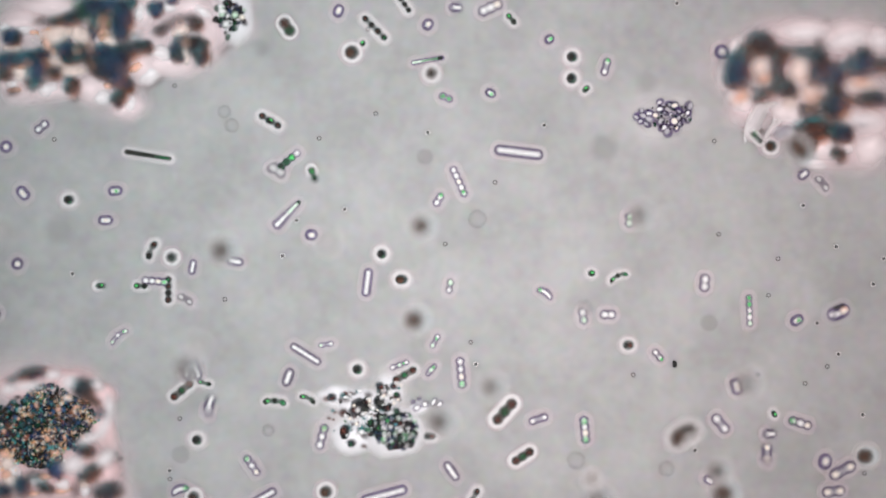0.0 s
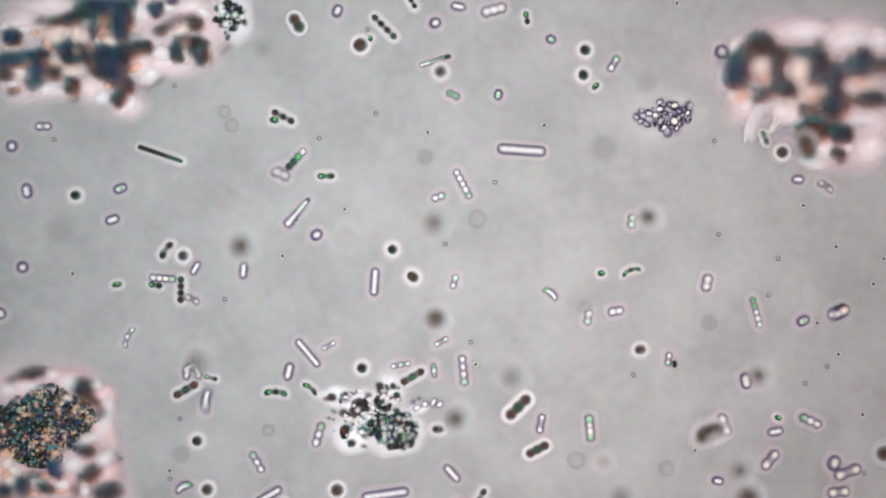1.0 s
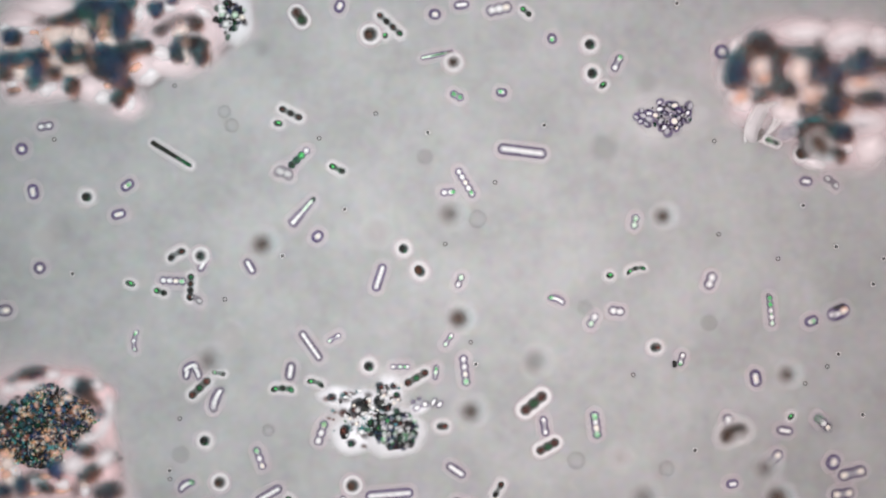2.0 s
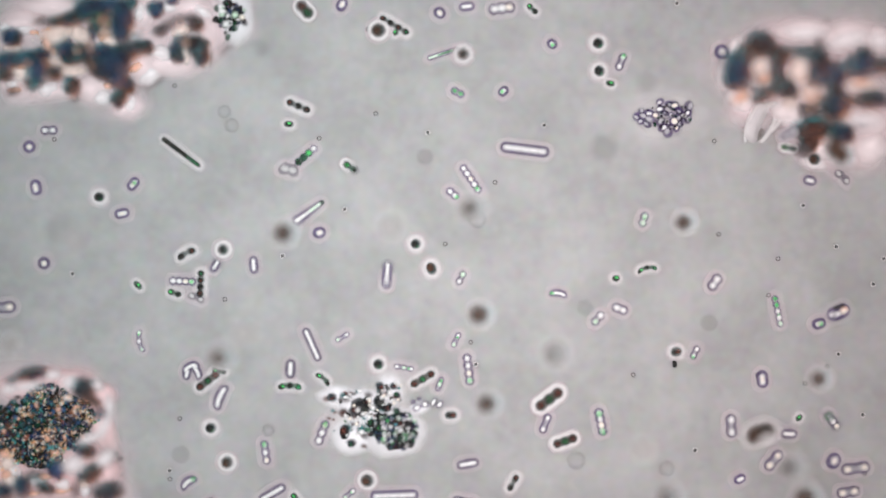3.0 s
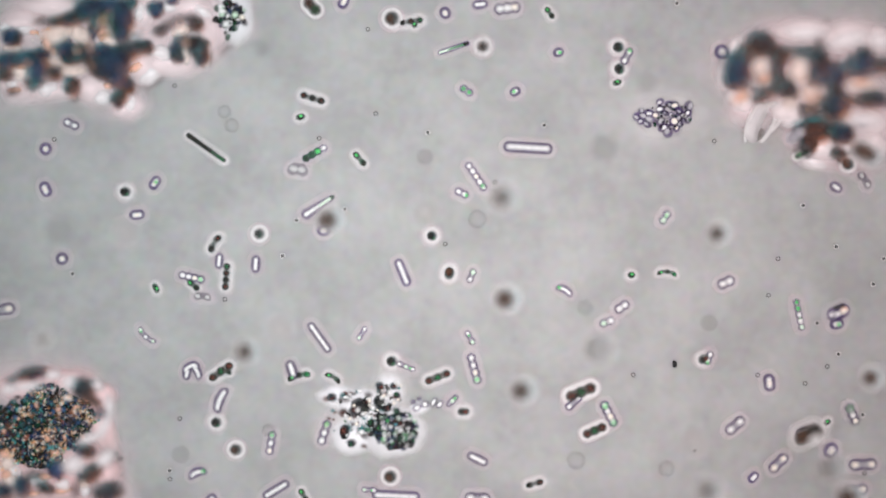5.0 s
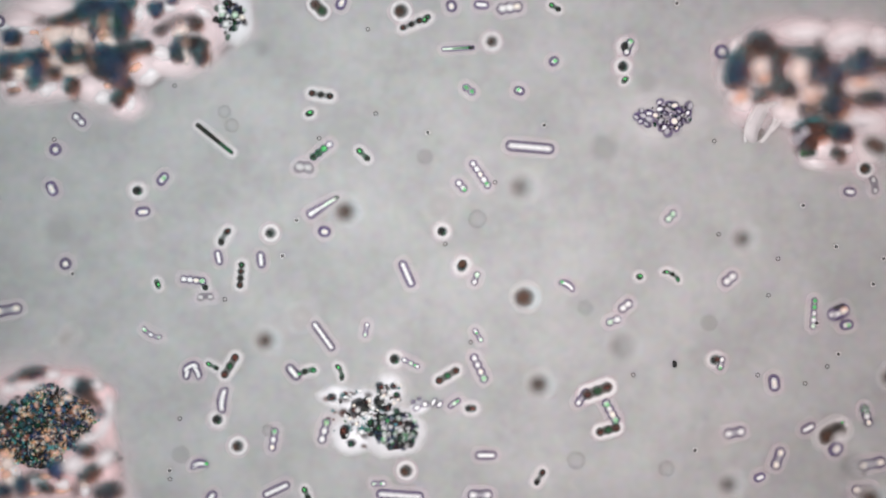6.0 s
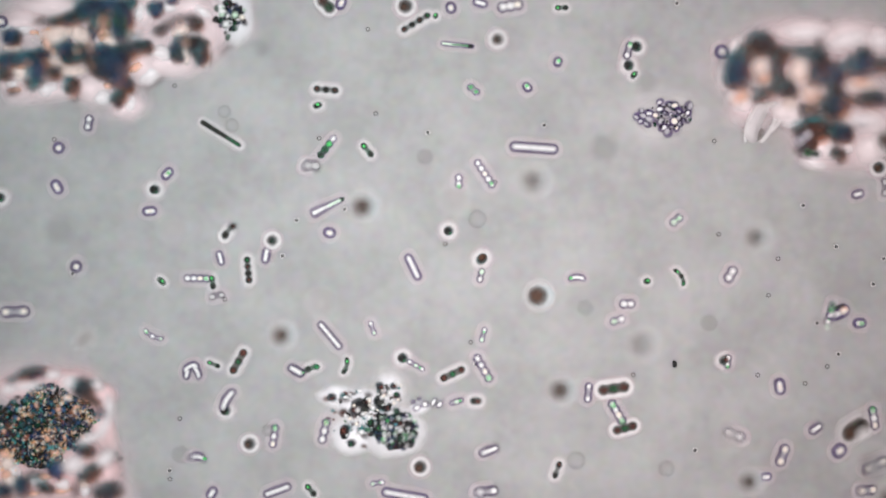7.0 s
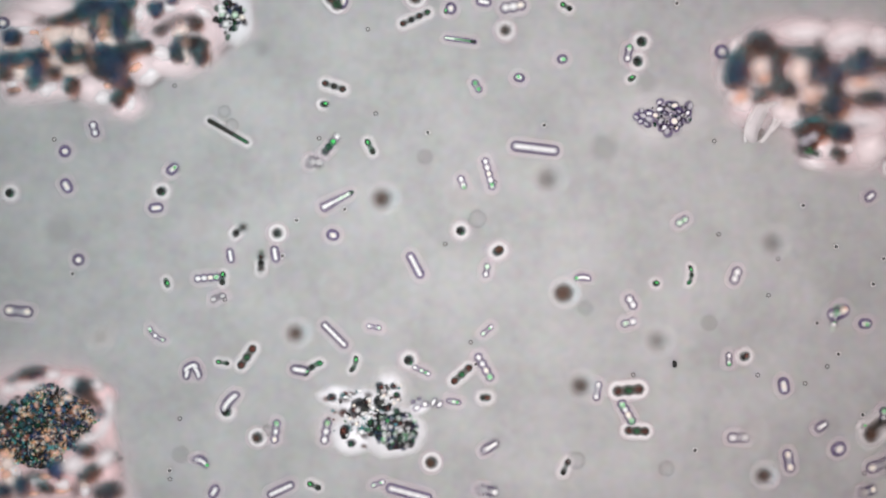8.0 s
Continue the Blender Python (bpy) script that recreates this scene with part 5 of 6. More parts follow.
    walk(cells[19], drift(6.5, (0, 262, 275, -9), (0.5, 273, 273, -14), (1, 284, 273, -19), (1.5, 294, 274, -26), (3, 321, 270, -37), (3.5, 330, 269, -38), (4, 341, 264, -34), (4.5, 353, 265, -34), (6, 380, 246, -39), (6.5, 382, 239, -36), (7, 391, 237, -32), (7.5, 400, 235, -31), (8, 404, 233, -30)))
    walk(cells[20], drift(6.8, (0, 512, 283, 40), (0.5, 518, 282, 44), (1, 524, 282, 47), (1.5, 526, 281, 46), (3, 542, 275, 41), (3.5, 547, 272, 40), (4, 549, 271, 34), (4.5, 552, 272, 28), (6, 569, 267, 38), (6.5, 573, 264, 42), (7, 579, 260, 52), (7.5, 582, 258, 52), (8, 585, 257, 53), lean=((7.5, 17), (8, 24))))
    walk(cells[21], drift(7.1, (0, 490, 302, -30), (1, 497, 308, -24), (1.5, 499, 308, -21), (3, 511, 301, -13), (3.5, 514, 300, -10), (4.5, 521, 302, -8), (6, 538, 297, -4), (6.5, 542, 297, -3), (7, 550, 294, -2), (7.5, 551, 291, -1), (8, 556, 288, 0), lean=((7, 20), (8, 32))))
    walk(cells[22], drift(6.5, (0, 554, 309, -70), (0.5, 565, 311, -35), (1, 577, 312, 0), (1.5, 586, 304, -15), (3, 620, 296, -34), (3.5, 627, 292, -40), (4, 630, 288, -45), (4.5, 634, 284, -50), (6, 643, 274, -44), (6.5, 649, 267, -42), (7, 650, 266, -50), (8, 655, 260, -62), lean=((0, 32), (0.5, 20), (3, 27), (3.5, 32), (4, 27))))
    walk(cells[23], drift(7.4, (0, 74, 225, 40), (0.5, 75, 227, 20), (1, 77, 224, 0), (1.5, 78, 222, 10), (3, 87, 231, 2), (3.5, 92, 232, 0), (4, 105, 228, -8), (4.5, 117, 224, -15), (6, 140, 212, -45), (6.5, 147, 210, -60), (7, 157, 218, -100), (7.5, 163, 226, -88), (8, 167, 229, -75)))
    walk(cells[24], drift(6.5, (0, 11, 260, 0), (0.5, 15, 259, 0), (1, 21, 259, 0), (1.5, 31, 265, 0), (3, 52, 260, 0), (3.5, 61, 259, 0), (4, 66, 257, 0), (4.5, 72, 262, 0), (6, 98, 265, 0), (6.5, 101, 266, 0), (7, 104, 262, 0), (7.5, 112, 266, 0), (8, 115, 268, 0)))
    walk(cells[25], drift(7.7, (0, 41, 342, -50), (0.5, 43, 340, -65), (1, 48, 338, -80), (1.5, 54, 342, -80), (3, 64, 332, -80), (3.5, 64, 335, -80), (4, 70, 334, -75), (4.5, 75, 335, -70), (6, 92, 334, -62), (6.5, 95, 331, -60), (7, 101, 331, -60), (7.5, 109, 331, -60), (8, 118, 329, -60)))
    walk(cells[26], drift(7.3, (0, 121, 354, 0), (0.5, 126, 348, 0), (1, 133, 346, 0), (1.5, 141, 349, 0), (3, 175, 349, 0), (3.5, 182, 349, 0), (4, 198, 349, 0), (4.5, 210, 342, 0), (6, 243, 338, 0), (6.5, 255, 335, 0), (7, 273, 336, 0), (8, 285, 339, 0)))
    walk(cells[27], drift(7.1, (0, 204, 338, 5), (0.5, 213, 335, 13), (1, 213, 334, 21), (1.5, 219, 331, 29), (3, 236, 326, 52), (3.5, 242, 326, 60), (4, 248, 325, 58), (4.5, 262, 326, 57), (6, 288, 317, 52), (6.5, 292, 315, 50), (7, 296, 308, 48), (7.5, 302, 306, 47), (8, 305, 300, 45), lean=((7.5, 20), (8, 26))))
    walk(cells[28], drift(7.1, (0, 187, 390, 0), (0.5, 194, 389, 10), (1, 199, 389, 20), (1.5, 205, 383, 18), (3, 216, 378, 11), (3.5, 219, 378, 9), (4, 227, 377, 7), (4.5, 236, 381, 5), (6, 253, 375, 5), (6.5, 260, 372, 5), (7, 265, 374, 5), (7.5, 271, 372, 5), (8, 276, 368, 5)))
    walk(cells[29], drift(6.5, (0, 31, 467, 0), (0.5, 32, 470, 0), (1, 40, 473, 0), (1.5, 60, 475, 0), (3, 78, 466, 0), (3.5, 86, 459, 0), (4, 84, 458, 0), (4.5, 101, 455, 0), (6, 116, 467, 0), (6.5, 126, 464, 0), (7, 135, 472, 0), (7.5, 139, 467, 0), (8, 139, 460, 0)))
    walk(cells[30], drift(6.5, (0, 178, 506, 0), (0.5, 192, 505, 5), (1, 207, 504, 10), (1.5, 221, 502, -4), (3, 244, 505, -46), (3.5, 253, 508, -60), (4, 262, 508, -62), (4.5, 271, 511, -63), (6, 279, 503, -68), (6.5, 282, 498, -70), (7, 286, 498, -40), (7.5, 290, 501, -55), (8, 295, 501, -70), lean=((0, 27),)))
    walk(cells[31], drift(6.5, (0, 268, 443, 65), (0.5, 281, 444, 60), (1, 294, 443, 55), (1.5, 304, 451, 35), (3, 330, 449, 28), (3.5, 342, 447, 25), (4, 357, 437, 40), (4.5, 369, 434, 55), (6, 397, 419, 59), (6.5, 402, 412, 60), (7, 405, 409, 50), (8, 424, 408, 40), lean=((7, 17), (8, 32))))
    walk(cells[32], drift(15.0, (0, 303, 456, 0), (0.5, 314, 449, 0), (1, 323, 453, 0), (1.5, 337, 456, 0), (3, 394, 442, 0), (3.5, 415, 438, 0), (4, 433, 429, 0), (4.5, 446, 418, 0), (6, 478, 413, 0), (6.5, 482, 418, 0), (7, 481, 426, 0), (7.5, 485, 415, 0), (8, 490, 413, 0)))
    walk(cells[33], drift(6.5, (0, 341, 473, 80), (0.5, 344, 475, 70), (1, 346, 475, 60), (1.5, 350, 468, 60), (3, 381, 471, 60), (3.5, 386, 468, 60), (4.5, 388, 464, 77), (6, 387, 456, 102), (6.5, 385, 453, 110), (7, 390, 457, 105), (7.5, 402, 452, 102), (8, 408, 453, 100), lean=((3, 27), (3.5, 29))))
    walk(cells[34], drift(8.5, (0, 392, 444, 0, 32.0), (0.5, 409, 441, 0, 31.1), (1, 426, 436, 0, 30.3), (1.5, 446, 438, 0, 29.4), (3, 502, 413, 0, 26.9), (3.5, 524, 410, 0, 26.0), (4, 547, 403, 0, 26.2), (4.5, 564, 397, 0, 26.3), (6, 612, 375, 0, 26.8), (6.5, 626, 371, 0, 27.0), (7, 642, 366, 0, 26.7), (7.5, 662, 360, 0, 26.3), (8, 677, 352, 0, 26.0)))
    walk(cells[35], drift(6.8, (0, 416, 463, -10), (0.5, 424, 472, -50), (1, 431, 479, -95), (1.5, 438, 475, -55), (3, 449, 469, -85), (3.5, 453, 466, -95), (4.5, 451, 468, -95), (6, 462, 460, -84), (6.5, 467, 451, -80), (7, 471, 452, -100), (8, 487, 450, -80)))
    walk(cells[36], drift(6.5, (0, 249, 506, 0), (0.5, 262, 505, -5), (1, 275, 505, -10), (1.5, 278, 512, -15), (3, 309, 519, -19), (3.5, 322, 520, -20), (4, 328, 513, -28), (4.5, 334, 507, -35), (6, 360, 503, -60), (6.5, 367, 500, -80), (7, 376, 500, -80), (7.5, 384, 496, -88), (8, 394, 493, -95)))
    walk(cells[37], drift(7.1, (0, 275, 498, -5), (0.5, 279, 492, -5), (1, 288, 493, -4), (1.5, 296, 496, -4), (3, 323, 498, -3), (3.5, 325, 498, -3), (4, 331, 493, -9), (4.5, 337, 490, -15), (6, 342, 496, -6), (6.5, 346, 497, -4), (7, 349, 493, -1), (8, 367, 492, 5)))
    walk(cells[38], drift(6.6, (0, 298, 513, 90), (0.5, 308, 512, 89), (1, 320, 513, 89), (1.5, 329, 511, 88), (3, 355, 502, 87), (3.5, 366, 498, 86), (4, 380, 496, 86), (4.5, 389, 492, 86), (6, 426, 487, 85), (6.5, 434, 483, 85), (7, 439, 478, 95), (7.5, 450, 470, 94), (8, 462, 462, 92), lean=((7.5, 24), (8, 32))))
    walk(cells[39], drift(6.5, (0, 328, 530, -30), (1, 340, 530, -27), (3.5, 350, 526, -20), (4.5, 357, 525, -11), (6.5, 372, 526, 7), (7, 384, 524, 11), (8, 386, 527, 20)))
    walk(cells[40], drift(6.5, (0, 508, 380, 46), (0.5, 517, 379, 48), (1, 526, 377, 50), (1.5, 530, 375, 52), (3, 546, 376, 36), (3.5, 548, 375, 33), (4, 553, 370, 34), (4.5, 558, 366, 34), (6, 571, 366, 32), (6.5, 574, 365, 32), (7, 579, 366, 26), (7.5, 585, 361, 27), (8, 596, 355, 28)))
    walk(cells[41], drift(7.4, (0, 551, 416, 0), (0.5, 559, 412, 17), (1, 560, 416, 33), (1.5, 561, 421, 50), (3, 565, 412, 12), (3.5, 568, 415, 0), (4.5, 572, 408, -3), (6, 574, 410, -8), (6.5, 578, 412, -10), (7, 583, 412, -12), (8, 589, 416, -15)))
    walk(cells[42], drift(7.3, (0, 675, 450, 0), (0.5, 686, 449, 0), (1, 694, 442, 0), (1.5, 701, 442, 0), (3, 735, 432, 0), (3.5, 736, 427, 0), (4, 746, 424, 0), (4.5, 755, 421, 0), (6, 782, 410, 0), (6.5, 789, 407, 0), (7, 793, 409, 0), (7.5, 807, 409, 0), (8, 815, 409, 0)))
    walk(cells[43], drift(7.1, (0, 650, 500, 83), (0.5, 657, 499, 84), (1, 663, 499, 86), (1.5, 667, 495, 70), (3, 685, 487, 86), (3.5, 694, 484, 95), (4, 701, 485, 102), (4.5, 707, 482, 110), (6, 720, 485, 114), (6.5, 722, 484, 115), (7, 731, 473, 116), (7.5, 733, 471, 117), (8, 735, 470, 118), lean=((3, 20), (3.5, 29), (4, 17))))
    walk(cells[44], drift(7.3, (0, 710, 495, 0), (0.5, 721, 495, -20), (1, 730, 490, -40), (1.5, 735, 484, -47), (3, 763, 475, -68), (3.5, 773, 478, -75), (4, 781, 482, -83), (4.5, 787, 485, -92), (6, 818, 470, -117), (6.5, 833, 461, -125), (7, 853, 458, -133), (7.5, 868, 455, -142), (8, 882, 444, -150)))
    walk(cells[45], drift(6.8, (0, 796, 507, 80), (0.5, 801, 505, 77), (1, 804, 499, 74), (1.5, 810, 498, 71), (3, 816, 492, 63), (3.5, 819, 488, 60), (4, 822, 488, 62), (4.5, 830, 487, 64), (6, 842, 493, 71), (6.5, 850, 493, 73), (7, 851, 488, 76), (7.5, 854, 484, 78), (8, 861, 479, 80)))
    walk(cells[46], drift(8.5, (0, 746, 400, 0, 28.0), (0.5, 750, 394, 0, 30.5), (1, 770, 394, 0, 33.0), (1.5, 781, 386, 0, 32.8), (3, 833, 369, 0, 32.2), (3.5, 842, 360, 0, 32.0), (4, 862, 358, 0, 32.2), (4.5, 874, 357, 0, 32.4), (6, 922, 331, 0, 33.1), (6.5, 931, 328, 0, 33.3), (7, 945, 320, 0, 33.6), (7.5, 956, 315, 0, 33.8), (8, 971, 317, 0, 34.0)))
    walk(cells[47], drift(8.5, (0, 734, 567, 0, 27.0), (0.5, 753, 562, 0, 26.6), (1, 772, 564, 0, 26.1), (1.5, 792, 565, 0, 25.7), (3, 848, 557, 0, 24.4), (3.5, 861, 553, 0, 24.0), (4, 876, 548, 0, 25.0), (4.5, 884, 534, 0, 26.0), (6, 928, 527, 0, 17.0), (6.5, 945, 524, 0, 13.0), (7, 952, 524, 0, 14.7), (7.5, 971, 524, 0, 16.3), (8, 998, 519, 0, 18.0)))
    walk(cells[48], drift(38.2, (0, 580, 430, 0), (0.5, 591, 429, 0), (1, 611, 421, 0), (1.5, 643, 415, 0), (3, 691, 401, 0), (3.5, 707, 392, 0), (4, 723, 390, 0), (4.5, 738, 383, 0), (6, 778, 364, 0), (6.5, 792, 363, 0), (7, 805, 352, 0), (7.5, 815, 351, 0), (8, 816, 349, 0)))
    walk(cells[49], drift(6.5, (0, 776, 354, 60), (0.5, 778, 355, 40), (1, 776, 349, 20), (1.5, 784, 340, 15), (3, 801, 343, -40), (3.5, 806, 343, -55), (4.5, 817, 344, -20), (6, 816, 329, -50), (6.5, 812, 322, -60), (7, 812, 321, -90), (8, 818, 323, -70)))
    walk(cells[50], drift(7.1, (0, 812, 322, -66), (0.5, 815, 326, -64), (1, 819, 326, -62), (1.5, 821, 326, -61), (3, 833, 317, -56), (3.5, 839, 318, -55), (4, 842, 317, -55), (4.5, 842, 315, -56), (6, 850, 309, -56), (6.5, 856, 308, -57), (7, 858, 308, -57), (7.5, 859, 308, -66), (8, 865, 308, -75)))
    walk(cells[51], drift(8.5, (0, 918, 270, -7), (0.5, 921, 267, -6), (1, 923, 266, -4), (1.5, 923, 268, -7), (3, 929, 265, -7), (3.5, 930, 262, -7), (4, 933, 262, -5), (4.5, 934, 262, -3), (6, 938, 261, -5), (6.5, 942, 262, -6), (7, 945, 262, -4), (7.5, 945, 263, -6), (8, 947, 263, -7)))
    walk(cells[52], drift(7.4, (0, 1113, 390, 90), (0.5, 1115, 394, 87), (1, 1118, 392, 84), (1.5, 1121, 394, 81), (3, 1139, 389, 73), (3.5, 1153, 390, 70), (4, 1156, 386, 66), (4.5, 1167, 386, 61), (6, 1187, 383, 48), (6.5, 1191, 384, 43), (7, 1197, 390, 39), (7.5, 1205, 390, 34), (8, 1207, 392, 30)))
    walk(cells[53], drift(8.5, (0, 1132, 381, 0, 34.0), (0.5, 1133, 383, 0, 30.0), (1, 1148, 384, 0, 26.0), (1.5, 1158, 380, 0, 24.8), (3, 1210, 394, 0, 21.2), (3.5, 1222, 397, 0, 20.0), (4, 1240, 406, 0, 22.0), (4.5, 1251, 409, 0, 24.0), (6, 1315, 423, 0, 28.5), (6.5, 1328, 415, 0, 30.0), (7, 1338, 420, 0, 30.7), (7.5, 1355, 423, 0, 31.3), (8, 1369, 430, 0, 32.0)))
    walk(cells[54], drift(6.5, (0, 1047, 484, 0), (0.5, 1057, 485, 0), (1, 1064, 484, 0), (1.5, 1072, 485, 0), (3, 1090, 493, 0), (3.5, 1095, 487, 0), (4, 1104, 488, 0), (4.5, 1110, 487, 0), (6, 1132, 490, 0), (6.5, 1136, 498, 0), (7, 1145, 498, 0), (7.5, 1156, 501, 0), (8, 1161, 502, 0)))
    walk(cells[55], drift(6.5, (0, 1094, 490, 25), (0.5, 1106, 489, 22), (1, 1117, 480, 20), (1.5, 1119, 478, 18), (3, 1145, 476, 12), (3.5, 1152, 476, 10), (4, 1161, 479, 5), (4.5, 1172, 482, 0), (6, 1189, 487, -30), (6.5, 1193, 492, -50), (7, 1204, 490, -60), (7.5, 1214, 492, -78), (8, 1222, 487, -95)))
    walk(cells[56], drift(6.5, (0, 965, 519, -35), (0.5, 972, 519, -38), (1, 975, 520, -40), (1.5, 981, 531, -30), (3, 988, 520, -8), (3.5, 988, 512, 0), (4, 994, 515, -12), (4.5, 997, 516, -25), (6, 1004, 505, -32), (6.5, 1006, 500, -35), (7, 1021, 492, 0), (8, 1031, 492, 0)))
    walk(cells[57], drift(7.4, (0, 1032, 560, -80), (0.5, 1037, 564, -90), (1, 1041, 562, -100), (1.5, 1044, 568, -110), (3, 1058, 564, -132), (3.5, 1060, 565, -140), (4, 1066, 568, -150), (4.5, 1069, 571, -160), (6, 1086, 568, -160), (6.5, 1087, 570, -160), (7, 1093, 567, -162), (7.5, 1104, 570, -163), (8, 1113, 571, -165)))
    walk(cells[58], drift(8.0, (0, 1076, 557, 0), (0.5, 1081, 557, 5), (1, 1090, 551, 10), (1.5, 1089, 551, 2), (3, 1097, 547, -22), (3.5, 1096, 544, -30), (4, 1097, 544, 0), (4.5, 1098, 544, 30), (6, 1107, 542, 38), (6.5, 1108, 542, 40), (7, 1110, 538, 0), (8, 1117, 535, -60)))
    walk(cells[59], drift(8.5, (0, 1247, 501, 85), (1, 1251, 501, 78), (1.5, 1254, 497, 75), (3, 1265, 500, 56), (3.5, 1270, 502, 50), (4, 1276, 501, 35), (4.5, 1280, 502, 20), (6, 1291, 494, 42), (6.5, 1289, 493, 50), (7, 1293, 486, 60), (7.5, 1299, 490, 65), (8, 1302, 488, 70)))
    walk(cells[60], drift(6.5, (0, 1326, 550, -88), (0.5, 1331, 550, -82), (1, 1338, 553, -75), (1.5, 1353, 550, -85), (3, 1376, 551, -78), (3.5, 1384, 555, -75), (4, 1392, 557, -75), (4.5, 1403, 558, -75), (6, 1440, 555, -94), (6.5, 1457, 555, -100), (7, 1468, 557, -100), (8, 1478, 562, -100), lean=((6.5, 17), (7, 27), (8, 32))))
    walk(cells[61], drift(7.4, (0, 1410, 567, 30), (0.5, 1413, 570, 28), (1, 1421, 568, 26), (1.5, 1430, 567, 24), (3, 1449, 573, 19), (3.5, 1458, 571, 17), (4, 1456, 574, 15), (4.5, 1467, 573, 13), (6, 1498, 575, 8), (6.5, 1506, 572, 6), (7, 1521, 572, 4), (7.5, 1526, 576, 2), (8, 1531, 573, 0)))
    walk(cells[62], drift(7.6, (0, 1112, 611, 0), (0.5, 1115, 616, 2), (1, 1133, 619, 4), (1.5, 1145, 614, 6), (3, 1197, 623, 11), (3.5, 1211, 628, 13), (4, 1228, 631, 15), (4.5, 1237, 634, 17), (6, 1266, 637, 22), (6.5, 1274, 637, 24), (7, 1282, 638, 26), (7.5, 1300, 638, 28), (8, 1318, 631, 30)))
    walk(cells[63], drift(6.8, (0, 1164, 629, -50), (0.5, 1171, 632, -75), (1, 1183, 636, -100), (1.5, 1194, 638, -104), (3, 1230, 624, -116), (3.5, 1238, 620, -120), (4.5, 1246, 628, -113), (6, 1276, 643, -103), (6.5, 1283, 645, -100), (7, 1288, 640, -97), (8, 1290, 636, -90)))
    walk(cells[64], drift(6.5, (0, 210, 595, 40), (0.5, 218, 597, 52), (1, 227, 597, 65), (1.5, 234, 603, 75), (3, 248, 604, 100), (3.5, 254, 605, 105), (4, 256, 602, 118), (4.5, 257, 598, 130), (6, 268, 591, 152), (6.5, 272, 590, 160), (7, 271, 594, 153), (8, 276, 593, 140)))
    walk(cells[65], drift(6.5, (0, 541, 627, -32), (0.5, 544, 627, -41), (1, 545, 625, -50), (1.5, 548, 617, -52), (3, 552, 610, -66), (3.5, 554, 608, -70), (4, 558, 604, -62), (4.5, 562, 600, -55), (6, 572, 595, -54), (6.5, 577, 594, -53), (7, 584, 594, -50), (8, 592, 593, -45)))
    walk(cells[66], drift(6.5, (0, 577, 610, 10), (1, 582, 612, 30), (1.5, 586, 602, 30), (3, 606, 597, 30), (3.5, 616, 595, 30), (4, 626, 592, 40), (4.5, 635, 592, 50), (6, 648, 584, 80), (6.5, 654, 583, 95), (7, 659, 581, 110), (8, 662, 579, 170)))
    walk(cells[67], drift(6.5, (0, 770, 604, 60), (0.5, 774, 603, 45), (1, 781, 605, 30), (1.5, 787, 602, 45), (3, 807, 602, 64), (3.5, 813, 600, 70), (4, 819, 598, 92), (4.5, 825, 599, 115), (6, 846, 594, 122), (6.5, 851, 593, 125), (7, 855, 593, 75), (8, 862, 585, 40)))
    walk(cells[68], drift(6.5, (0, 763, 655, 50), (0.5, 767, 655, 72), (1, 768, 656, 95), (1.5, 769, 656, 90), (3, 778, 680, 68), (3.5, 783, 692, 60), (4.5, 797, 706, 50), (6, 804, 714, 35), (6.5, 807, 715, 30), (7, 808, 711, 17), (8, 803, 711, -10)))
    walk(cells[69], drift(7.7, (0, 816, 660, -85), (0.5, 815, 658, -85), (1, 820, 656, -85), (1.5, 821, 656, -84), (3, 829, 654, -83), (3.5, 832, 652, -82), (4, 834, 653, -80), (4.5, 836, 653, -78), (6, 848, 652, -65), (6.5, 852, 651, -60), (7, 855, 652, -60), (8, 857, 650, -60)))
    walk(cells[70], drift(7.6, (0, 632, 654, 0), (0.5, 634, 652, 0), (1, 640, 652, 0), (1.5, 645, 651, 0), (3, 669, 645, 0), (3.5, 675, 645, 0), (4, 681, 645, 0), (4.5, 688, 643, 0), (6, 698, 636, 0), (6.5, 704, 636, 0), (7, 712, 634, 0), (7.5, 714, 636, 0), (8, 723, 638, 0)))
    walk(cells[71], drift(7.4, (0, 510, 668, 70), (0.5, 510, 663, 73), (1, 511, 658, 76), (1.5, 514, 658, 79), (3, 514, 653, 87), (3.5, 514, 650, 90), (4.5, 515, 652, 100), (6, 519, 659, 130), (6.5, 520, 660, 140), (7, 524, 656, 150), (8, 530, 655, 170)))
    walk(cells[72], drift(7.1, (0, 322, 691, 40), (0.5, 326, 692, 35), (1, 329, 690, 30), (1.5, 342, 690, 45), (3, 368, 674, 38), (3.5, 374, 670, 35), (4, 376, 666, 32), (4.5, 383, 662, 30), (6, 407, 648, 58), (6.5, 415, 642, 65), (7, 422, 640, 60), (7.5, 430, 636, 58), (8, 437, 632, 55)))
    walk(cells[73], drift(8.0, (0, 371, 719, 80), (0.5, 368, 717, 82), (1, 365, 711, 85), (1.5, 374, 708, 72), (3, 390, 703, 67), (3.5, 393, 698, 65), (4, 390, 704, 65), (4.5, 389, 708, 65), (6, 394, 708, 82), (6.5, 396, 709, 88), (7, 402, 708, 60), (8, 406, 711, 50), lean=((0, 32), (0.5, 30), (1, 24), (1.5, 18))))
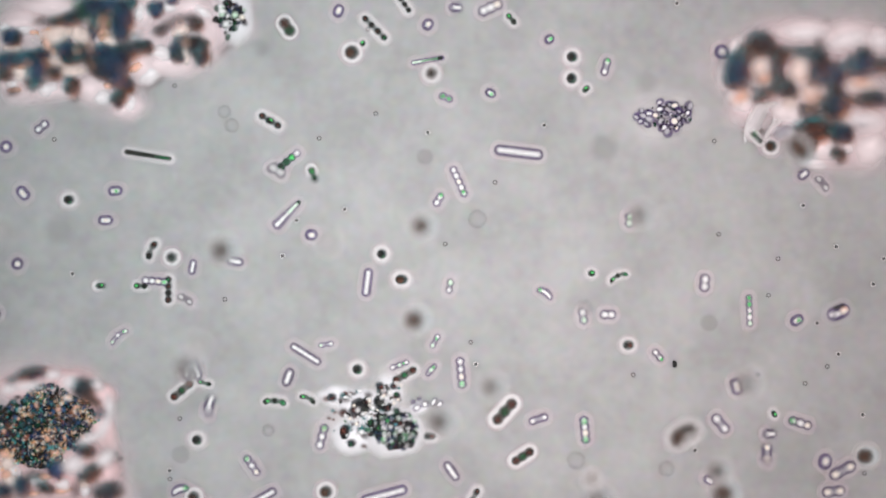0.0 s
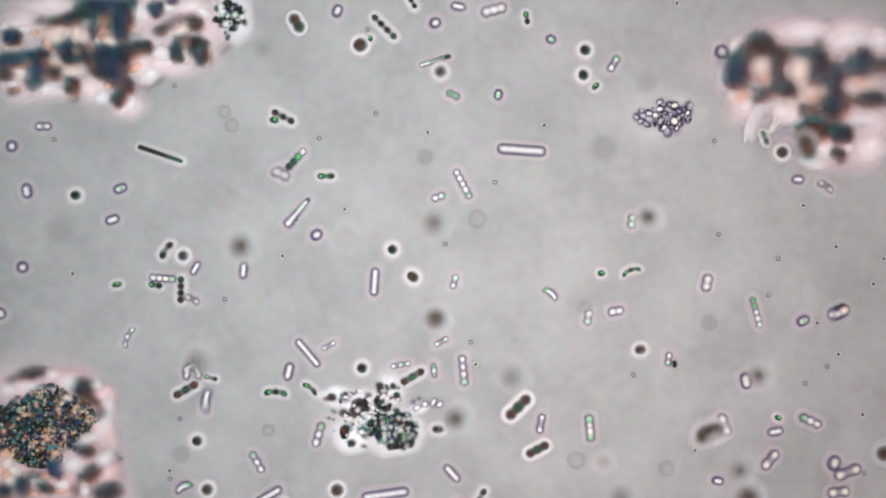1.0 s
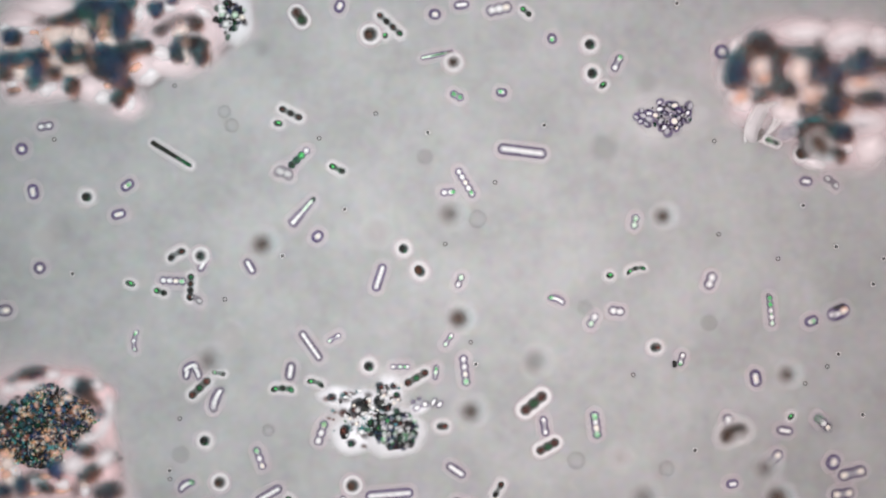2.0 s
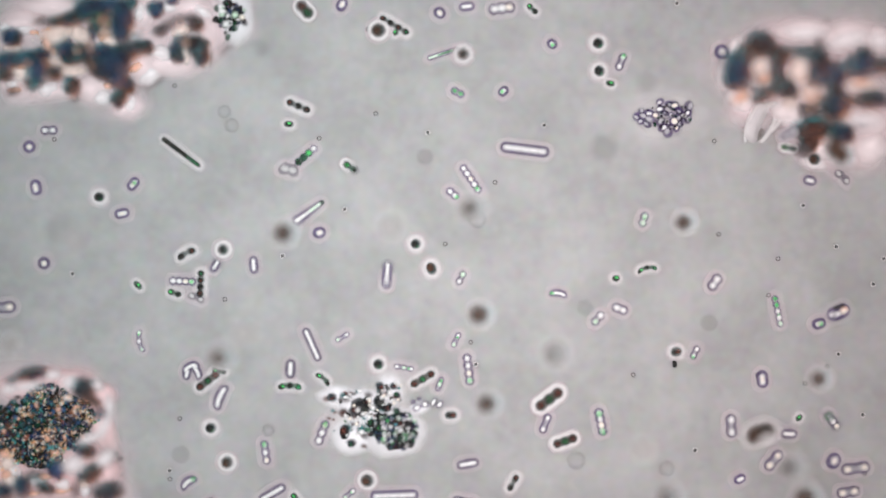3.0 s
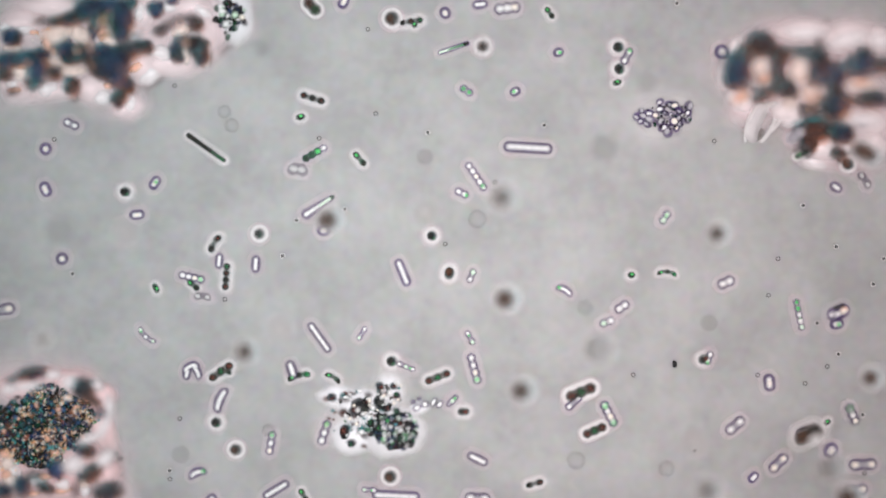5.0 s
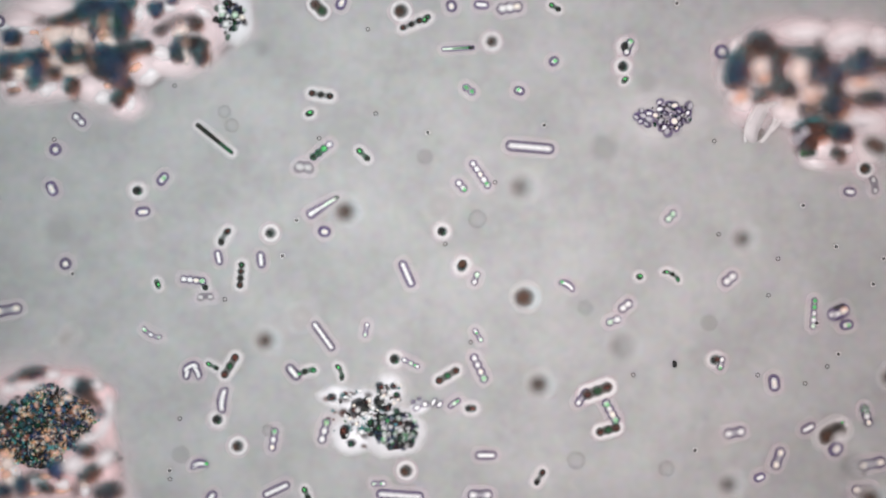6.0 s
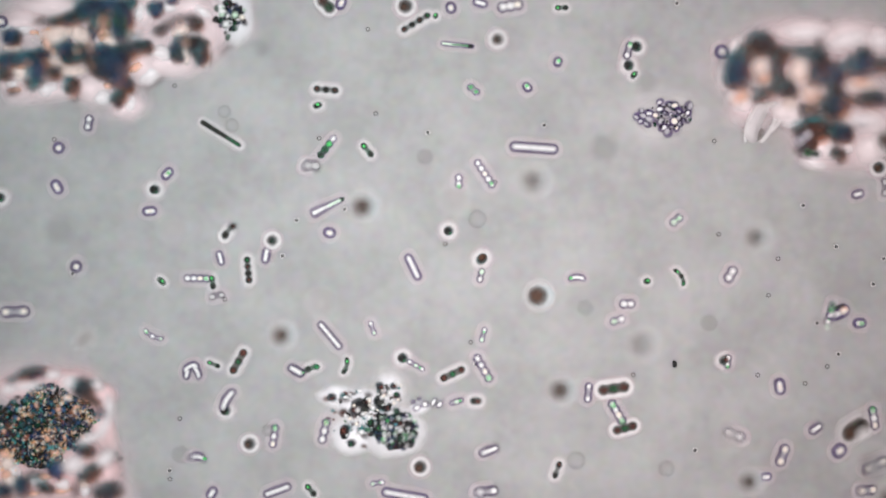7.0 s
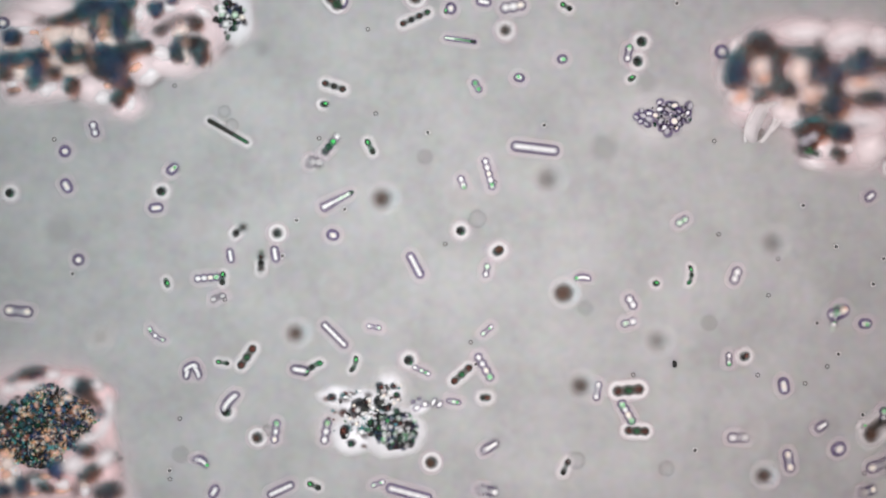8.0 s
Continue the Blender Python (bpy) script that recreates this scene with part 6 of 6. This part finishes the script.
    walk(cells[74], drift(6.5, (0, 486, 711, -5), (0.5, 487, 704, -4), (1, 488, 695, -4), (1.5, 493, 691, -3), (3, 513, 684, -1), (3.5, 517, 680, 0), (4, 522, 673, 5), (4.5, 525, 669, 10), (6, 540, 659, 18), (6.5, 545, 657, 20), (7, 546, 655, 25), (7.5, 549, 652, 30), (8, 553, 651, 35)))
    walk(cells[75], drift(6.5, (0, 545, 706, -25), (0.5, 549, 697, -32), (1, 549, 688, -40), (1.5, 552, 683, -15), (3, 572, 671, -41), (3.5, 574, 671, -50), (4, 580, 671, -38), (4.5, 585, 671, -25), (6, 602, 659, -70), (6.5, 609, 655, -92), (7, 612, 648, -105), (7.5, 618, 645, -108), (8, 627, 645, -110)))
    walk(cells[76], drift(7.7, (0, 570, 773, 75), (0.5, 568, 772, 74), (1, 564, 769, 73), (1.5, 567, 767, 72), (3, 570, 766, 69), (3.5, 573, 766, 68), (4, 574, 767, 69), (4.5, 574, 767, 71), (6, 574, 763, 75), (6.5, 573, 763, 76), (7, 574, 763, 77), (7.5, 576, 764, 79), (8, 577, 764, 80)))
    walk(cells[77], drift(7.4, (0, 446, 824, -55), (0.5, 450, 822, -58), (1, 455, 818, -60), (1.5, 456, 816, -65), (3, 470, 801, -82), (3.5, 473, 799, -88), (4, 478, 792, -94), (4.5, 478, 787, -100), (6, 484, 778, -99), (6.5, 482, 773, -99), (7, 485, 772, -99), (7.5, 485, 767, -98), (8, 488, 764, -98)))
    walk(cells[78], drift(7.6, (0, 348, 779, 0), (0.5, 344, 784, 0), (1, 348, 781, 0), (1.5, 354, 786, 0), (3, 372, 758, 0), (3.5, 372, 753, 0), (4, 372, 753, 0), (4.5, 380, 750, 0), (6, 384, 743, 0), (6.5, 394, 734, 0), (7, 398, 727, 0), (7.5, 397, 730, 0), (8, 400, 729, 0)))
    walk(cells[79], drift(13.8, (0, 342, 880, 0), (0.5, 361, 880, 0), (1, 366, 867, 0), (1.5, 377, 865, 0), (3, 401, 819, 0), (3.5, 403, 808, 0), (4, 398, 801, 0), (4.5, 412, 799, 0), (6, 420, 790, 0), (6.5, 429, 789, 0), (7, 441, 786, 0), (7.5, 442, 781, 0), (8, 455, 775, 0)))
    walk(cells[80], drift(11.5, (0, 893, 729, 48), (0.5, 904, 724, 46), (1, 917, 721, 45), (1.5, 931, 718, 42), (3, 972, 707, 37), (3.5, 988, 703, 35), (4, 1004, 694, 30), (4.5, 1015, 695, 25), (6, 1057, 692, 20), (6.5, 1070, 691, 18), (7, 1086, 688, 8), (7.5, 1099, 688, 6), (8, 1112, 691, 5)))
    walk(cells[81], drift(10.3, (0, 925, 808, 33), (0.5, 937, 799, 30), (1, 951, 796, 28), (1.5, 960, 793, 30), (3, 1000, 781, 19), (3.5, 1020, 773, 15), (4, 1029, 772, 20), (4.5, 1040, 766, 25), (6, 1076, 761, 15), (6.5, 1089, 761, 12), (7, 1106, 758, 15), (7.5, 1115, 760, 6), (8, 1127, 763, -3)))
    walk(cells[82], drift(7.1, (0, 953, 742, 18), (0.5, 954, 749, 50), (1, 957, 750, 80), (1.5, 961, 755, 105), (3, 965, 750, 68), (3.5, 970, 745, 55), (4, 990, 732, 48), (4.5, 1005, 720, 40), (6, 1030, 704, 55), (6.5, 1036, 700, 60), (7, 1041, 695, 85), (8, 1057, 692, 80)))
    walk(cells[83], drift(8.0, (0, 1035, 761, -85), (0.5, 1040, 761, -85), (1, 1044, 758, -85), (1.5, 1050, 755, -84), (3, 1063, 747, -79), (3.5, 1069, 744, -78), (4, 1070, 740, -72), (4.5, 1075, 736, -65), (6, 1081, 729, -61), (6.5, 1087, 729, -60), (7, 1092, 730, -60), (7.5, 1101, 730, -60), (8, 1109, 730, -60)))
    walk(cells[84], drift(6.6, (0, 761, 772, 0), (0.5, 766, 766, 0), (1, 775, 760, 0), (1.5, 778, 760, 0), (3, 798, 735, 0), (3.5, 802, 732, 0), (4, 804, 730, 0), (4.5, 812, 730, 0), (6, 833, 723, 0), (6.5, 838, 718, 0), (7, 842, 710, 0), (7.5, 851, 709, 0), (8, 859, 704, 0)))
    walk(cells[85], drift(8.5, (0, 778, 747, 0, 34.0), (0.5, 792, 744, 0, 32.0), (1, 807, 741, 0, 30.0), (1.5, 821, 736, 0, 29.2), (3, 862, 715, 0, 26.8), (3.5, 879, 712, 0, 26.0), (4, 893, 706, 0, 26.1), (4.5, 908, 700, 0, 26.2), (6, 954, 681, 0, 26.6), (6.5, 974, 688, 0, 26.7), (7, 992, 691, 0, 26.8), (7.5, 1011, 686, 0, 26.9), (8, 1028, 683, 0, 27.0)))
    walk(cells[86], drift(7.4, (0, 799, 834, -55), (1, 800, 838, -48), (1.5, 801, 836, -45), (3, 828, 821, 10), (3.5, 838, 814, 30), (4, 844, 813, 0), (4.5, 843, 813, -30), (6, 860, 806, 0), (6.5, 867, 800, 15), (7, 865, 798, 20), (8, 866, 792, 30), lean=((7, 14), (8, 22))))
    walk(cells[87], drift(7.7, (0, 680, 876, 15), (1, 682, 875, 8), (1.5, 685, 875, 6), (3, 698, 877, 2), (3.5, 700, 878, 0), (4.5, 700, 878, -2), (6, 708, 877, -4), (6.5, 713, 877, -5), (7, 717, 877, -10), (8, 724, 873, -15)))
    walk(cells[88], drift(13.2, (0, 576, 871, 0), (0.5, 588, 868, 0), (1, 596, 868, 0), (1.5, 609, 865, 0), (3, 649, 851, 0), (3.5, 660, 848, 0), (4, 671, 845, 0), (4.5, 680, 847, 0), (6, 718, 834, 0), (6.5, 734, 832, 0), (7, 743, 827, 0), (7.5, 755, 821, 0), (8, 763, 819, 0)))
    walk(cells[89], drift(7.7, (0, 318, 867, 20), (0.5, 321, 864, 23), (1, 325, 862, 27), (1.5, 328, 860, 30), (3, 333, 854, 38), (3.5, 338, 847, 40), (4, 341, 844, 33), (4.5, 345, 841, 27), (6, 352, 822, 7), (6.5, 350, 811, 0), (7, 349, 809, -10), (8, 355, 816, -30), lean=((6, 20), (6.5, 24), (7, 26), (8, 24))))
    walk(cells[90], drift(8.5, (0, 1210, 770, 30, 20.0), (0.5, 1231, 769, 25, 19.7), (1, 1256, 767, 20, 19.4), (1.5, 1277, 767, 20, 19.1), (3, 1346, 767, 20, 18.3), (3.5, 1369, 766, 20, 18.0), (4, 1390, 767, 22, 16.0), (4.5, 1409, 769, 23, 14.0), (6, 1473, 767, 28, 14.0), (6.5, 1491, 761, 30, 14.0), (7, 1514, 760, 33, 14.0), (7.5, 1530, 756, 37, 14.0), (8, 1551, 761, 40, 14.0)))
    walk(cells[91], drift(8.5, (0, 1275, 750, -50), (1, 1282, 752, -70), (1.5, 1287, 753, -74), (3, 1294, 754, -88), (3.5, 1296, 755, -92), (4.5, 1301, 751, -120), (6, 1300, 766, -170), (6.5, 1299, 770, -180), (7, 1301, 770, -200), (8, 1307, 775, -180), lean=((6.5, 30), (7, 14))))
    walk(cells[92], drift(8.0, (0, 1303, 684, -75), (0.5, 1312, 677, -76), (1, 1320, 674, -78), (1.5, 1329, 669, -79), (3, 1349, 671, -84), (3.5, 1352, 671, -85), (4, 1354, 672, -84), (4.5, 1358, 675, -84), (6, 1370, 678, -82), (6.5, 1377, 678, -82), (7, 1380, 684, -81), (7.5, 1383, 684, -81), (8, 1387, 683, -80)))
    walk(cells[93], drift(6.5, (0, 1370, 733, -60), (1, 1377, 740, -20), (1.5, 1389, 737, 50), (3, 1414, 740, 46), (3.5, 1422, 737, 45), (4, 1438, 735, 42), (4.5, 1451, 743, 39), (6, 1490, 750, 31), (8, 1530, 755, 20)))
    walk(cells[94], drift(7.1, (0, 1361, 768, 0), (0.5, 1367, 766, 5), (1, 1372, 764, 10), (1.5, 1382, 761, -10), (3, 1396, 768, -2), (3.5, 1402, 769, 0), (4.5, 1415, 764, 12), (6, 1430, 758, 29), (6.5, 1436, 753, 35), (7, 1443, 759, 33), (8, 1453, 755, 30), lean=((0, 32), (7, 14), (8, 20))))
    walk(cells[95], drift(8.5, (0, 1357, 805, 85), (0.5, 1360, 809, 68), (1, 1363, 814, 50), (1.5, 1369, 814, 50), (3, 1369, 815, 50), (3.5, 1370, 813, 50), (4, 1375, 818, 45), (4.5, 1378, 820, 40), (6, 1377, 812, 70), (6.5, 1379, 806, 80), (7, 1385, 806, 70), (7.5, 1391, 812, 85), (8, 1396, 816, 100), lean=((0, 32), (0.5, 14))))
    walk(cells[96], drift(8.0, (0, 1416, 749, -18), (0.5, 1425, 748, -22), (1, 1434, 745, -25), (1.5, 1445, 748, -35), (3, 1472, 744, -50), (3.5, 1480, 741, -55), (4, 1490, 738, -58), (4.5, 1497, 732, -60), (6, 1533, 735, -71), (6.5, 1540, 735, -75), (7, 1546, 740, -82), (8, 1563, 742, -95), lean=((1.5, 17), (3, 29), (3.5, 29), (4, 27), (4.5, 24), (6, 20))))
    walk(cells[97], drift(8.5, (0, 1460, 817, 75), (0.5, 1468, 819, 73), (1, 1476, 820, 71), (1.5, 1474, 819, 69), (3, 1475, 816, 62), (3.5, 1475, 810, 60), (4, 1467, 808, 58), (4.5, 1468, 802, 56), (6, 1479, 795, 49), (6.5, 1485, 796, 47), (7, 1485, 798, 44), (7.5, 1485, 798, 42), (8, 1484, 795, 40)))
    walk(cells[98], drift(8.5, (0, 1491, 833, 28), (0.5, 1496, 835, 24), (1, 1500, 836, 20), (1.5, 1504, 838, 17), (3, 1514, 829, 8), (3.5, 1517, 822, 5), (4, 1519, 824, 2), (4.5, 1521, 823, 0), (6, 1543, 821, 11), (6.5, 1547, 820, 15), (7, 1549, 823, 25), (8, 1557, 823, 20)))
    walk(cells[99], drift(8.5, (0, 1475, 870, 5), (0.5, 1479, 870, 6), (1, 1484, 871, 6), (1.5, 1487, 874, 7), (3, 1501, 871, 9), (3.5, 1504, 865, 10), (4, 1507, 868, 8), (4.5, 1511, 867, 7), (6, 1527, 867, 2), (6.5, 1533, 865, 0), (7, 1533, 868, 5), (7.5, 1534, 874, 10), (8, 1534, 870, 15), lean=((7, 17), (7.5, 27), (8, 32))))
    walk(cells[100], drift(13.8, (0, 1531, 808, 0), (0.5, 1550, 808, 0), (1, 1566, 803, 0), (2, 1600, 800, 0), (8, 1800, 780, 0)))
    walk(cells[101], drift(6.5, (0, 1255, 850, -30), (0.5, 1262, 851, -20), (1, 1270, 851, -10), (1.5, 1285, 857, 0), (3, 1309, 848, 26), (3.5, 1318, 842, 35), (4, 1325, 844, 42), (4.5, 1330, 845, 50), (6, 1344, 845, 24), (6.5, 1354, 848, 15), (7, 1355, 844, 7), (7.5, 1355, 844, -2), (8, 1361, 848, -10)))
    walk(cells[102], drift(7.1, (0, 1422, 309, 40), (0.5, 1420, 309, 20), (1, 1412, 318, 0), (1.5, 1420, 322, -3), (3, 1433, 320, -12), (3.5, 1442, 329, -15), (4, 1453, 334, -28), (4.5, 1465, 329, -40), (6, 1504, 340, -6), (6.5, 1510, 340, 6), (7, 1518, 344, 17), (7.5, 1531, 346, 29), (8, 1540, 348, 40)))
    walk(cells[103], drift(7.1, (0, 1455, 325, -50), (1, 1461, 330, -35), (1.5, 1465, 327, -37), (3, 1491, 314, -43), (3.5, 1501, 311, -45), (4, 1510, 315, -48), (4.5, 1520, 317, -50), (6, 1547, 328, -80), (6.5, 1554, 332, -90), (7, 1566, 332, -90), (8, 1590, 340, -90)))
    walk(cells[104], drift(11.5, (0, 1364, 259, 0), (0.5, 1374, 263, 0), (1, 1384, 270, 0), (1.5, 1404, 270, 0), (3, 1441, 282, 0), (3.5, 1459, 286, 0), (4, 1476, 289, 0), (4.5, 1488, 288, 0), (6, 1531, 299, 0), (6.5, 1547, 296, 0), (7, 1555, 297, 0), (8, 1578, 298, 0)))
    walk(cells[105], drift(16.5, (0, 1340, 244, -45), (0.5, 1348, 240, -58), (1, 1354, 244, -70), (1.5, 1357, 247, -40), (3, 1396, 262, -10), (3.5, 1406, 268, 0), (4, 1415, 271, 15), (4.5, 1416, 274, 30), (6, 1430, 272, 8), (6.5, 1434, 272, 0), (7, 1437, 272, -7), (8, 1438, 270, -20)))
    walk(cells[106], drift(16.5, (0, 1387, 234, 15), (0.5, 1389, 236, 16), (1, 1389, 234, 18), (1.5, 1395, 234, 19), (3, 1396, 237, 24), (3.5, 1401, 239, 25), (4, 1407, 240, 29), (4.5, 1407, 240, 33), (6, 1418, 240, 46), (6.5, 1422, 242, 50), (7, 1422, 245, 43), (7.5, 1426, 244, 37), (8, 1432, 246, 30)))
    walk(cells[107], drift(8.5, (0, 1320, 680, 0, 36.0), (0.5, 1328, 672, 0, 32.0), (1, 1343, 665, 0, 28.0), (1.5, 1364, 663, 0, 26.8), (3, 1449, 671, 0, 23.2), (3.5, 1464, 677, 0, 22.0), (4, 1491, 677, 0, 22.0), (4.5, 1519, 672, 0, 22.0), (6, 1575, 668, 0, 22.0), (8, 1660, 660, 0, 22.0)))
    walk(cells[108], drift(8.5, (0, -25, 556, 0), (1, -15, 556, 2), (3, 2, 545, 5), (3.5, 2, 548, 6), (4, 3, 548, 7), (4.5, -2, 549, 8), (6, 14, 549, 10), (6.5, 20, 551, 6), (7, 27, 552, 2), (7.5, 31, 552, -1), (8, 33, 551, -5)))
    walk(cells[109], drift(26.6, (0, -60, 615, 40), (2, -18, 612, 40), (3, 17, 611, 40), (3.5, 31, 605, 40), (4, 48, 603, 40), (4.5, 57, 602, 40), (6, 116, 600, 40), (6.5, 127, 602, 40), (7, 150, 600, 40), (7.5, 168, 596, 40), (8, 178, 597, 40)))
    walk(cells[110], drift(37.0, (0, 0, 409, 0), (0.5, 8, 412, 0), (1, 38, 423, 0), (1.5, 60, 423, 0), (3, 130, 423, 0), (3.5, 150, 420, 0), (4, 176, 420, 0), (4.5, 199, 413, 0), (6, 262, 407, 0), (6.5, 283, 404, 0), (7, 306, 403, 0), (7.5, 328, 403, 0), (8, 349, 400, 0)))
    walk(cells[111], drift(34.7, (0, 350, 612, 0), (2, 405, 596, 0), (3, 430, 590, 0), (3.5, 440, 590, 0), (4, 464, 583, 0), (4.5, 479, 585, 0), (6, 531, 562, 0), (6.5, 547, 545, 0), (7, 568, 536, 0), (7.5, 582, 518, 0), (8, 594, 510, 0)))
    walk(cells[112], drift(8.5, (0, 330, 652, 0, 40.0), (1.5, 360, 640, 0, 35.7), (3, 387, 634, 0, 31.4), (3.5, 392, 629, 0, 30.0), (4, 410, 625, 0, 29.3), (4.5, 420, 628, 0, 28.7), (6, 470, 603, 0, 26.7), (6.5, 485, 597, 0, 26.0), (7, 498, 594, 0, 25.7), (7.5, 508, 588, 0, 25.3), (8, 524, 590, 0, 25.0)))
    walk(cells[113], drift(6.5, (0, 839, 879, 60), (0.5, 842, 880, 60), (1, 851, 879, 60), (1.5, 867, 873, 60), (3, 908, 855, 60), (3.5, 922, 850, 60), (4, 934, 854, 35), (4.5, 942, 858, 10), (6, 955, 845, 60), (6.5, 968, 838, 85), (7, 986, 832, 70), (8, 1001, 827, 65)))
    walk(cells[114], drift(7.4, (0, 366, 896, 40), (4.5, 372, 888, 51), (6, 374, 880, 55), (7, 375, 873, 58), (8, 379, 870, 60)))
    walk(cells[115], drift(6.5, (0, 505, 900, -30), (3, 525, 884, -48), (3.5, 530, 882, -52), (4.5, 535, 878, -58), (6, 542, 874, -67), (6.5, 545, 869, -70), (7, 550, 868, -50), (8, 556, 860, -25)))
    walk(cells[116], drift(7.1, (0, 466, 880, 30), (1, 476, 877, 30), (1.5, 474, 876, 30), (3, 482, 873, 30), (3.5, 483, 871, 30), (4.5, 488, 867, 33), (6, 489, 867, 25), (6.5, 490, 867, 23), (7, 491, 868, 20), (8, 497, 867, 25)))
    walk(cells[117], drift(8.5, (0, 820, 900, -20), (3.5, 823, 888, -8), (4.5, 840, 884, -4), (6, 850, 876, 1), (6.5, 856, 873, 3), (7, 860, 870, 5), (8, 862, 868, -15), lean=((7, 14), (8, 31))))
    walk(cells[118], drift(6.5, (0, 565, 910, 30), (2, 600, 888, 36), (3.5, 628, 870, 40), (4, 638, 868, 18), (4.5, 645, 870, -5), (6, 670, 856, 2), (6.5, 674, 854, 5), (7, 668, 855, 10), (8, 669, 856, 20)))
    walk(cells[119], drift(6.5, (0, 362, 678, -15), (1, 373, 669, -14), (1.5, 383, 664, -13), (3.5, 392, 657, -10), (4.5, 404, 659, -17), (6, 376, 648, -27), (6.5, 374, 646, -30), (7, 378, 645, -23), (8, 394, 642, -10)))
    walk(cells[120], drift(7.3, (0, -110, 390, 0), (6, -20, 358, 0), (7, 0, 350, 0), (8, 17, 342, 0)))
    walk(cells[121], drift(6.8, (0, 716, 664, 30), (1, 730, 667, 30), (1.5, 735, 668, 30), (3, 748, 671, 30), (3.5, 760, 672, 30), (4, 762, 668, 25), (4.5, 767, 668, 20), (6, 792, 665, 31), (6.5, 799, 662, 35), (7, 801, 662, 25), (7.5, 807, 661, 34), (8, 817, 663, 42)))
    walk(cells[122], drift(6.5, (0, 707, 646, 20), (0.5, 707, 645, 15), (1, 709, 646, 10), (1.5, 707, 648, 5), (3, 715, 651, -10), (3.5, 717, 652, -15), (4, 717, 651, -17), (4.5, 717, 651, -19), (6, 727, 643, -26), (6.5, 732, 645, -28), (7, 736, 647, -30), (7.5, 740, 650, -28), (8, 746, 656, -25)))
    walk(cells[123], drift(6.5, (0, 642, 77, 70), (0.5, 654, 74, 70), (1, 655, 69, 70), (1.5, 668, 66, 70), (3, 700, 58, 70), (8, 790, 20, 70)))
    walk(cells[124], drift(8.5, (0, 1270, 835, 0, 30.0), (0.5, 1290, 834, 0, 30.2), (2.9, 1394, 828, 0, 31.3), (4.5, 1453, 828, 0, 32.0), (6, 1508, 828, 0, 46.0), (8, 1585, 825, 0, 46.0)))
    walk(cells[125], drift(8.5, (0, 1280, 875, 0, 26.0), (0.5, 1301, 880, 0, 26.0), (2.9, 1421, 882, 0, 26.0), (4.5, 1481, 882, 0, 26.0), (6, 1540, 884, 0, 26.0), (8, 1615, 884, 0, 26.0)))
    walk(cells[126], drift(8.5, (0, 1060, 885, 0, 34.0), (3.5, 1200, 878, 0, 34.0), (4.5, 1236, 874, 0, 34.0), (6, 1290, 858, 0, 29.2), (7, 1326, 853, 0, 26.0), (8, 1352, 842, 0, 20.0)))
    walk(cells[127], drift(8.5, (0, 870, 685, 0, 32.0), (1, 908, 668, 0, 33.3), (1.5, 929, 653, 0, 34.0), (3, 982, 627, 0, 36.0), (4.5, 1035, 620, 0, 44.0), (6, 1101, 615, 0, 42.0), (7, 1136, 611, 0, 37.0), (8, 1165, 604, 0, 32.0)))
    walk(cells[128], drift(8.5, (0, 1414, 264, -50, 27.0), (0.5, 1420, 260, -75, 24.5), (1, 1428, 260, -70, 22.0), (1.5, 1440, 256, -62, 26.0), (3, 1482, 267, -40, 24.5), (3.5, 1500, 271, -37, 24.0), (4.5, 1522, 272, -30, 24.0), (6, 1551, 259, -26, 24.0), (8, 1605, 250, -20, 24.0)))
    walk(cells[129], drift(6.8, (0, 716, 8, -55), (0.5, 724, 4, -55), (1, 727, 0, -58), (1.5, 730, -12, -60), (3, 742, -40, -60), (8, 790, -120, -60)))
    walk(cells[130], drift(8.5, (0, 1047, 849, 0, 22.0), (0.5, 1052, 830, 0, 22.5), (1, 1069, 818, 0, 23.0), (1.5, 1078, 815, 0, 25.0), (3, 1137, 796, 0, 31.0), (3.5, 1143, 793, 0, 33.0), (4.5, 1203, 785, 0, 36.0), (6, 1262, 778, 0, 38.0), (8, 1330, 765, 0, 40.0)))
    walk(cells[131], drift(25.0, (0, 144, 18, -60), (1.5, 152, 30, -60), (3, 172, 40, -62), (3.5, 177, 40, -60), (4, 183, 43, -58), (4.5, 188, 43, -58), (6, 207, 47, -62), (6.5, 209, 48, -62), (7, 216, 46, -70), (8, 229, 50, -78)))
    walk(cells[132], drift(8.0, (0, -90, 60, 0), (5, -25, 42, 0), (6, -3, 38, 0), (6.5, 0, 38, 0), (7, 2, 39, 0), (8, 5, 41, 0)))


motions()
